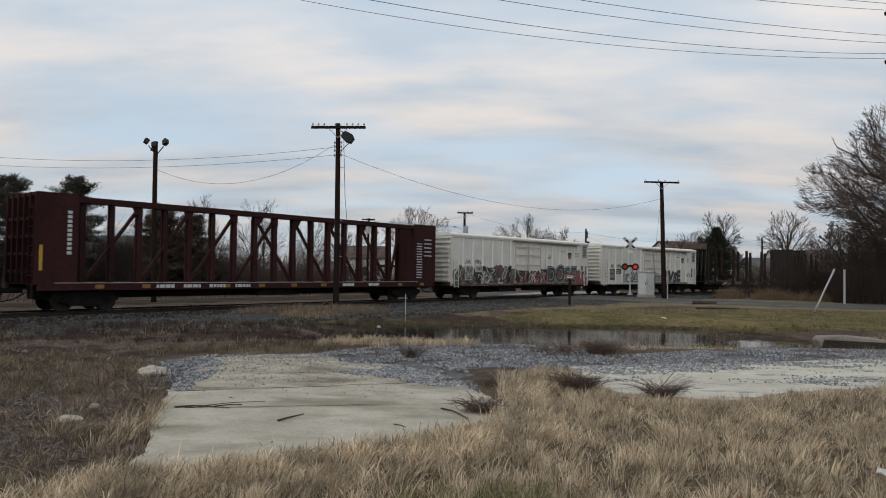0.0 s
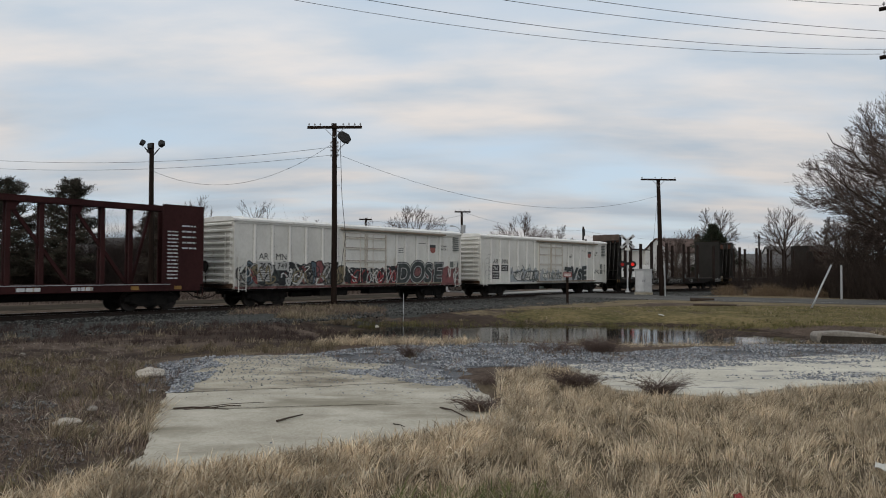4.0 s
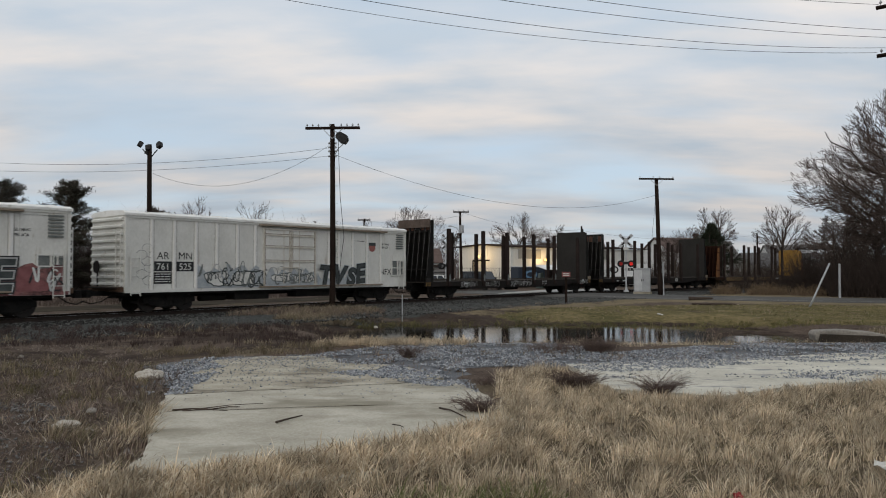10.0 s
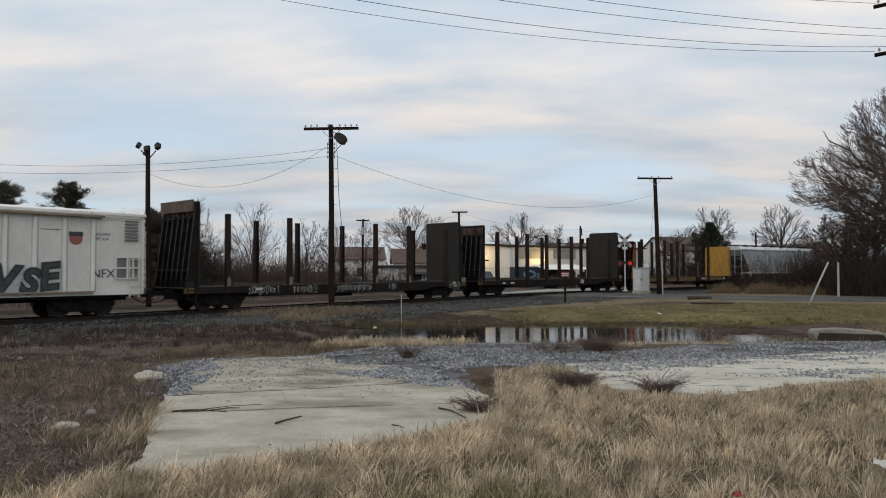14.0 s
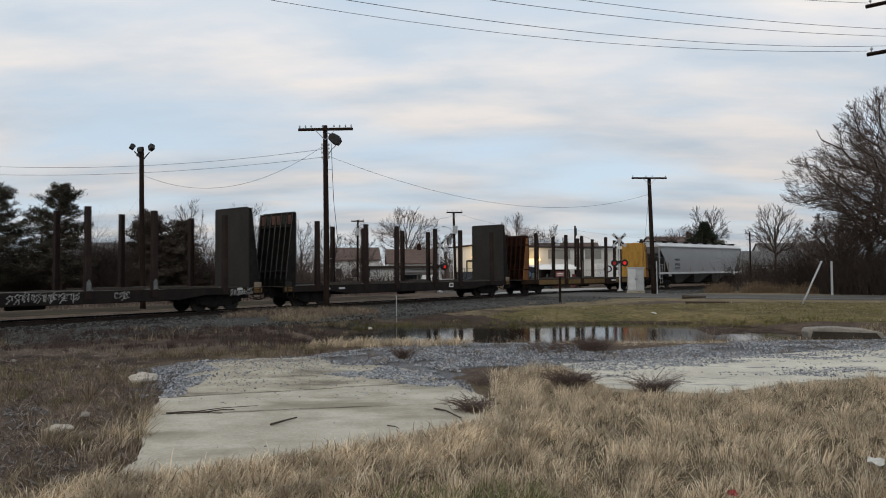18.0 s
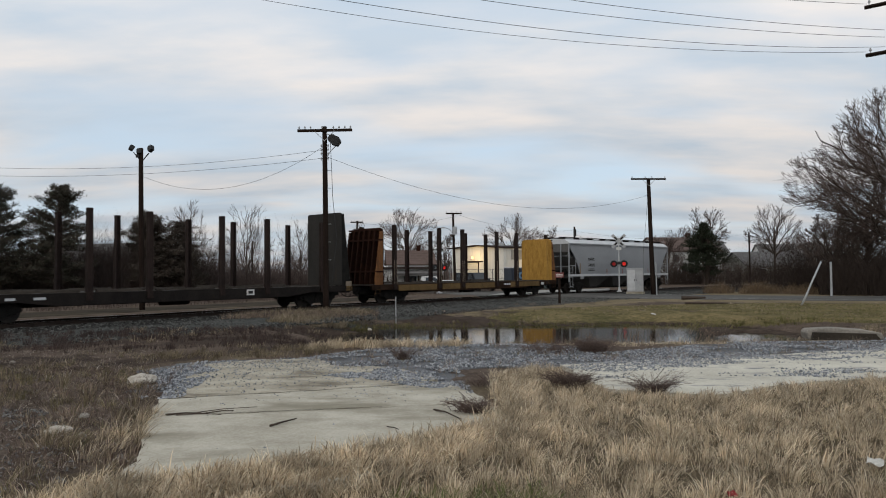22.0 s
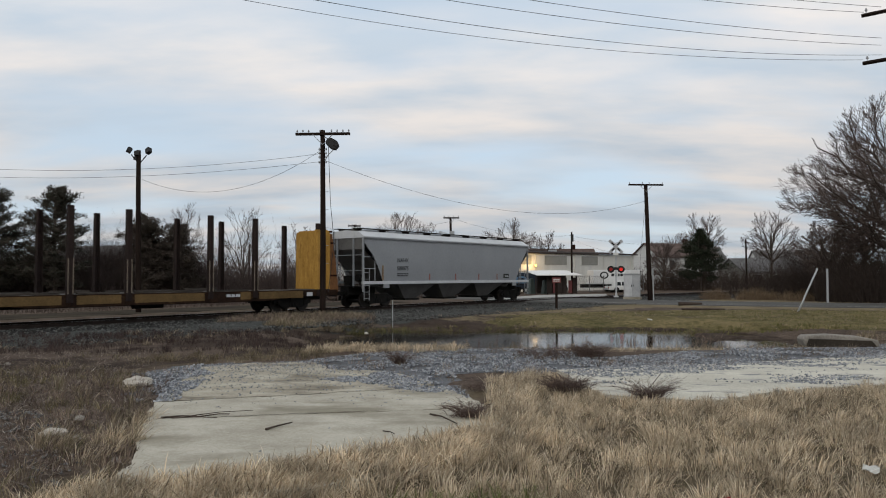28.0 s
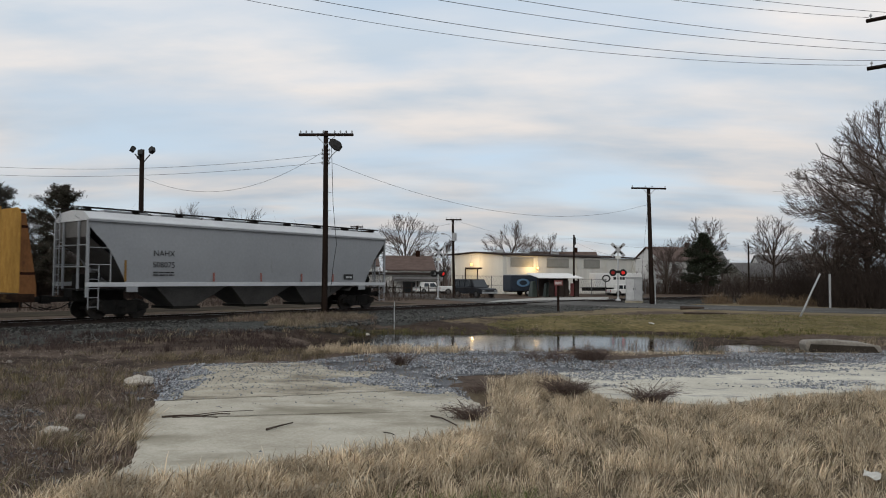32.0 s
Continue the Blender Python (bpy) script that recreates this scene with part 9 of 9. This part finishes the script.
def stones(name, label, pts, zs, smin, smax, mat, seed):
    """Very many broken stones, each a skewed eight-sided lump; one object of stuff."""
    rs = np.random.RandomState(seed)
    n = len(pts)
    o = np.array([(1, 0, 0), (-1, 0, 0), (0, 1, 0), (0, -1, 0), (0, 0, 1), (0, 0, -1)], float)
    s = rs.uniform(smin, smax, (n, 1, 1)) * rs.uniform(0.6, 1.3, (n, 1, 3)) * np.array([1, 1, 0.7])
    V = o[None] * s + rs.normal(0, 0.18, (n, 6, 3)) * s
    a = rs.uniform(0, 6.28, n)
    c, q = np.cos(a), np.sin(a)
    x = V[..., 0] * c[:, None] - V[..., 1] * q[:, None]
    y = V[..., 0] * q[:, None] + V[..., 1] * c[:, None]
    V = np.stack([x + pts[:, 0:1], y + pts[:, 1:2], V[..., 2] + zs[:, None]], -1).reshape(-1, 3)
    f = np.array([(0, 2, 4), (2, 1, 4), (1, 3, 4), (3, 0, 4), (2, 0, 5), (1, 2, 5), (3, 1, 5), (0, 3, 5)])
    F = (np.arange(n)[:, None, None] * 6 + f[None]).reshape(-1, 3)
    return tagged(raw(name, V, F, mat), label, "stones", kind="stuff")


def scatter(poly, n, seed, keep=None):
    rs = np.random.RandomState(seed)
    xs, ys = [p[0] for p in poly], [p[1] for p in poly]
    px, py = rs.uniform(min(xs), max(xs), n * 4), rs.uniform(min(ys), max(ys), n * 4)
    ok = inside(px, py, poly)
    if keep is not None:
        ok &= keep(px, py)
    return np.stack([px[ok][:n], py[ok][:n]], 1)


g1 = scatter(GRAVEL, 26000, 81, lambda x, y: wobble(x, y, 0.9, 2.0) + 0.5 * wobble(x, y, 2.6, 6.0) > -0.22)
stones("gravel", "loose blue-grey crushed stone", g1, -dip(g1[:, 0], g1[:, 1]), 0.011, 0.034, M_STONE, 82)
w_ = np.random.RandomState(5)
g2 = scatter(PAD, 17000, 83, lambda x, y: wobble(x * 0.6, y * 1.6, 0.55, 9.0) + 0.5 * wobble(x * 0.5, y * 1.4, 2.2, 4.0) + w_.normal(0, 0.12, x.shape) + np.clip((y - 0.36 * x - 12.4) * 0.22, -0.3, 0.5) > 0.10)
stones("pad_gravel", "crushed stone strewn over the pale pad", g2, np.full(len(g2), 0.04), 0.009, 0.028, M_STONE, 84)
g3 = scatter(SLAB, 3600, 85, lambda x, y: w_.rand(*x.shape) < np.clip((y - 9.5) / 6.0, 0.06, 1) ** 2 + 0.8 * np.clip(wobble(x, y, 0.8, 12.0) - 0.25, 0, 1))
stones("slab_gravel", "scattered small stones on the slab", g3, np.full(len(g3), 0.043), 0.006, 0.019, M_STONE, 86)


g5 = scatter([(-2.1, 13.35), (-0.95, 14.4), (0.0, 12.95), (0.6, 11.2), (-0.25, 11.9), (-1.1, 12.6)], 1500, 92, lambda x, y: wobble(x * 0.7, y * 1.5, 1.3, 3.0) > -0.12)
stones("corner_gravel", "crushed stone swept over the slab's corner", g5, np.full(len(g5), 0.045), 0.010, 0.034, M_STONE, 93)
g6 = scatter([(-7.6, 8.6), (-5.0, 8.0), (-4.4, 8.8), (-5.0, 10.2), (-6.4, 10.6), (-8.0, 10.2)], 1500, 94, lambda x, y: wobble(x, y, 0.8, 8.0) + 0.6 * wobble(x, y, 2.4, 3.0) > 0.02)
M_MUDSTONE = blades("muddy_stone", [(0.06, 0.056, 0.053), (0.12, 0.113, 0.108), (0.21, 0.205, 0.20), (0.08, 0.075, 0.07)], 0.9)
stones("weed_gravel", "grey gravel showing through the weeds", g6[:1000], np.full(min(1000, len(g6)), 0.01), 0.010, 0.030, M_MUDSTONE, 95)
g7 = scatter([(-4.25, 11.0), (-3.9, 11.2), (-4.1, 12.6), (-4.3, 14.2), (-4.9, 15.2), (-4.75, 13.0)], 900, 96, lambda x, y: wobble(x, y, 1.2, 7.0) - 0.9 * (x + 4.15) > -0.25)
stones("slab_side_gravel", "crushed stone spilled over the slab's side", g7, np.full(len(g7), 0.045), 0.010, 0.032, M_STONE, 97)
g4 = scatter([(-5.6, 6.4), (-3.5, 6.3), (-3.3, 7.4), (-4.0, 9.4), (-5.4, 9.0)], 380, 87, lambda x, y: wobble(x, y, 1.1, 5.0) > 0.0)
stones("verge_stones", "dirty stones in the muddy weeds", g4, np.full(len(g4), 0.0), 0.008, 0.024, M_MUDSTONE, 88)


def ballast_stones():
    rs = np.random.RandomState(90)
    pts, zs = [], []
    for _ in range(34000):
        s = rs.uniform(-14, 60)
        o = -rs.uniform(0.95, 10.0) if rs.rand() < 0.85 else rs.uniform(-1, 4.5)
        pts.append(rail_at(s, o))
        ao = abs(o)
        zs.append(-0.035 if ao > 4.6 else -0.085 if ao < 1.5 else (-0.06 if ao < 2.1 else (-0.10 + (3.9 - ao) * 0.02 if ao < 3.9 else -0.15 - (ao - 3.9) * 0.15)))
    stones("ballast_stones", "loose grey ballast stones", np.array(pts), np.array(zs) + 0.01, 0.025, 0.06, M_BALLAST, 91)


ballast_stones()


# ---- small loose things ----
def boulder(label, x, y, z, sx, sy, sz, seed, mat, name="rock", yaw=0.0):
    bm = bmesh.new()
    bmesh.ops.create_icosphere(bm, subdivisions=3, radius=1)
    for v in bm.verts:
        d = 1 + 0.30 * noise.noise(v.co * 1.3 + Vector((seed, 0, 0))) + 0.10 * noise.noise(v.co * 4 + Vector((0, seed, 0)))
        v.co = Vector((v.co.x * sx * d, v.co.y * sy * d, max(v.co.z * sz * d, -sz * 0.6)))
    me = bpy.data.meshes.new(name)
    bm.to_mesh(me)
    bm.free()
    me.materials.append(mat)
    ob = new(name, me)
    ob.matrix_basis = pose(x, y, z, 0, 0, yaw)
    return tagged(ob, label, "rock", "loose rocks")


M_KERB = surf("dirty_grey_concrete", (0.16, 0.145, 0.125), (0.30, 0.275, 0.24), 0.9, 0, 2, 18, (1, 1, 1), 0.5)
M_ROCK = surf("pale_limestone", (0.34, 0.31, 0.26), (0.50, 0.46, 0.40), 0.9, 0, 2, 18, (1, 1, 1), 0.5)
boulder("pale angular limestone rock in the weeds", -5.28, 12.9, 0.06, 0.25, 0.16, 0.11, 1, M_ROCK, yaw=25)
boulder("pale flat rock half buried in weeds", -4.62, 8.85, 0.05, 0.15, 0.10, 0.06, 2, M_ROCK, yaw=15)
boulder("small grey rock among dead weeds", -4.22, 8.6, 0.03, 0.06, 0.05, 0.04, 7, M_KERB)
boulder("pale weathered rock among dead weeds", -4.75, 9.75, 0.04, 0.07, 0.05, 0.04, 8, M_KERB)
boulder("small whitish stone at the grass edge", -3.37, 7.71, 0.0, 0.035, 0.03, 0.03, 3, M_KERB)
boulder("small whitish stone in the grass", -3.52, 6.81, 0.0, 0.035, 0.03, 0.03, 4, M_KERB)
boulder("pale stone in the brown verge", -9.5, 16.2, 0.0, 0.06, 0.05, 0.04, 5, M_KERB)
boulder("whitish stone on the track verge", -2.3, 24.6, 0.0, 0.07, 0.06, 0.05, 6, M_ROCK)

chunk = thing("concrete_kerb", "broken concrete kerb block with a dark lower front", "kerb", at=pose(11.7, 20.8, 0.0, 0, 0, -8))
g = Geo()
g.prism([(-1.0, 0.10), (-0.92, 0.20), (-0.2, 0.235), (0.6, 0.18), (1.05, 0.09), (1.1, -0.1), (-0.95, -0.1)], "y", -0.26, 0.30)
part("block", g, surf("grimy_pale_concrete", (0.15, 0.135, 0.115), (0.30, 0.275, 0.24), 0.95, 0, 2, 16, (1, 1, 1), 0.5), chunk, "", 0.04)
# dark brown piece along the lower front of the block
g = Geo()
g.prism([(-0.92, -0.1), (-0.85, 0.12), (0.8, 0.08), (0.95, -0.1)], "y", -0.42, -0.28)
part("dark_front", g, surf("dark_brown_kerb_front", (0.02, 0.016, 0.012), (0.05, 0.04, 0.03), 0.95), chunk)

M_STICK = surf("dead_branch_bark", (0.035, 0.026, 0.02), (0.075, 0.055, 0.042), 0.95, 0, 6, 40)


def branch(label, pts, r, name="stick"):
    g = Geo()
    g.tube(pts, r, 6, r * 0.5)
    return tagged(part(name, g, M_STICK), label, "stick", "fallen sticks")


branch("short dead stick lying on the slab", [(-2.06, 8.9, 0.065), (-1.95, 9.08, 0.07), (-1.82, 9.32, 0.065)], 0.015)
branch("long dead branch lying in the slab's crack", [(-3.65, 9.72, 0.055), (-3.4, 9.80, 0.06), (-3.15, 9.78, 0.055), (-2.95, 9.93, 0.06), (-2.8, 9.95, 0.055)], 0.013)
branch("thin twig on the slab", [(-0.62, 8.85, 0.05), (-0.52, 8.74, 0.06), (-0.47, 8.68, 0.05)], 0.007)
branch("thin dead twig in the slab's crack", [(-3.3, 9.86, 0.05), (-2.95, 9.98, 0.075), (-2.55, 10.22, 0.055)], 0.007)
branch("thin dead twig beside the crack", [(-3.5, 9.70, 0.05), (-3.2, 9.68, 0.07), (-2.9, 9.72, 0.05)], 0.008)
branch("forked dead twig on the slab", [(-0.05, 9.9, 0.05), (0.1, 9.6, 0.08), (0.3, 9.25, 0.05)], 0.014)
branch("dead branch standing out of the pale pad", [(3.28, 11.3, 0.02), (3.36, 11.2, 0.2), (3.52, 11.15, 0.42)], 0.007)
branch("dark log lying on the road verge", [(16.2, 47.4, 0.10), (17.7, 47.2, 0.12)], 0.14, "log")
branch("dark timber offcut lying on the grass", [(14.2, 41.0, 0.04), (16.6, 40.8, 0.04)], 0.07, "log")

tussocks("ditch_reeds", "brown stalks standing in the ditch water", [(-2.5, 22.3), (9.6, 22.3), (10.8, 28.5), (6.0, 25.5), (0, 25.0)], 110, 10, 0.14, 0.40, 0.009, M_WEED, 72, 0.11, 0.45, (0.0, 0.0), z=0.02)
tussocks("bank_straw", "pale straw tufts on the near bank of the ditch", [(-3.4, 18.5), (0.4, 18.5), (0.9, 19.7), (-3.2, 20.0)], 150, 26, 0.10, 0.24, 0.010, M_STRAW, 95, 0.09, 0.6, (0.1, 0.0))
tussocks("shore_straw", "sparse straw tufts along the ditch and gravel", [(1.8, 19.2), (9, 20.4), (14, 22.2), (16, 24.6), (13, 24.4), (8, 21.7), (1.8, 20.6)], 190, 16, 0.07, 0.2, 0.010, M_STRAW2, 96, 0.09, 0.6, (0.1, 0.0))
tussocks("bank_grass", "olive and straw grass on the far bank of the ditch", [(-4, 29.6), (3, 29.8), (10, 29.4), (13, 27.0), (15, 25.6), (15.5, 27), (12, 30.5), (4, 32.0), (-4, 31.5)], 420, 12, 0.06, 0.18, 0.013, M_GREENG, 94, 0.12, 0.6, (0.0, 0.0))
blade_field("gravel_weeds", "sparse brown weeds growing through gravel", GRAVEL, 6000, 0.05, 0.20, 0.008, M_WEED, 73, 0.985, 0.5)
blade_field("gravel_straw", "straw tufts growing through gravel", GRAVEL, 1800, 0.05, 0.18, 0.008, M_STRAW2, 79, 0.985, 0.5)
crack = thing("slab_cracks", "dark dirt-filled cracks across the slab", "crack", kind="structure")
for pts, w in (([(-4.1, 11.02), (-3.2, 11.30), (-2.3, 11.57), (-1.2, 11.95), (-0.3, 12.25)], 0.03), ([(-3.75, 9.66), (-2.8, 9.82), (-1.6, 10.05), (-0.6, 10.22)], 0.022), ([(-3.6, 13.2), (-2.6, 13.5), (-1.6, 13.4)], 0.02)):
    g = Geo()
    P = []
    for (x0, y0), (x1, y1) in zip(pts[:-1], pts[1:]):
        for k in range(6):
            u = k / 6
            P.append((x0 + (x1 - x0) * u + random.uniform(-0.02, 0.02), y0 + (y1 - y0) * u + random.uniform(-0.025, 0.025)))
    vs = [(x, y - w * random.uniform(0.2, 0.8), 0.047) for x, y in P] + [(x, y + w * random.uniform(0.2, 0.8), 0.047) for x, y in P]
    n = len(P)
    g.add(vs, [(i, i + 1, n + i + 1, n + i) for i in range(n - 1)])
    part("crack", g, surf("dirt_in_cracks", (0.05, 0.04, 0.03), (0.10, 0.08, 0.06), 0.95), crack)


def litter(label, x, y, z, w, h, yaw, mat, tilt=8):
    g = Geo()
    n = 5
    vs, fs = [], []
    for i in range(n):
        for j in range(n):
            vs.append((w * (i / (n - 1) - 0.5), h * (j / (n - 1) - 0.5), 0.02 * math.sin(i * 1.7 + j * 2.3)))
    fs = [(i * n + j, i * n + j + 1, (i + 1) * n + j + 1, (i + 1) * n + j) for i in range(n - 1) for j in range(n - 1)]
    g.add(vs, fs)
    ob = part("litter", g, mat)
    md = ob.modifiers.new("thick", "SOLIDIFY")
    md.thickness = 0.004
    ob.matrix_basis = pose(x, y, z, tilt, 6, yaw)
    return tagged(ob, label, "litter", "scraps of litter")


litter("crumpled white paper scrap in dead grass", 4.10, 6.75, 0.12, 0.14, 0.08, -35, M_WHITEP, 30)
litter("small red plastic scrap in dead grass", 2.40, 5.9, 0.10, 0.07, 0.05, 20, G_RED, 20)
litter("white scrap of litter on the verge", -13.2, 13.6, 0.05, 0.2, 0.15, 10, M_WHITEP)
litter("pale scrap of litter in the weeds", -4.9, 7.4, 0.05, 0.12, 0.1, 60, M_WHITEP)
litter("white scrap of litter on the lawn", 9.9, 32.8, -0.05, 0.2, 0.2, 10, M_WHITEP)


# ---- what moves ----
def car_pose(mid, half, t):
    s = mid - run(t)
    a, b = rail_at(s - half), rail_at(s + half)
    return pose((a[0] + b[0]) / 2, (a[1] + b[1]) / 2, RAIL + 0.004, 0, 0, math.degrees(math.atan2(b[1] - a[1], b[0] - a[0])))


def motions():
    for car, sets, mid, half in CARS:
        walk(car, [(t, car_pose(mid, half, t)) for t in np.arange(0, 32.01, 0.5)])
        for wheel, x in sets:
            walk(wheel, [(t, pose(x, 0, 0.42, 0, -math.degrees(run(t) / 0.42), 0)) for t in np.arange(0, 32.05, 0.133)])


motions()
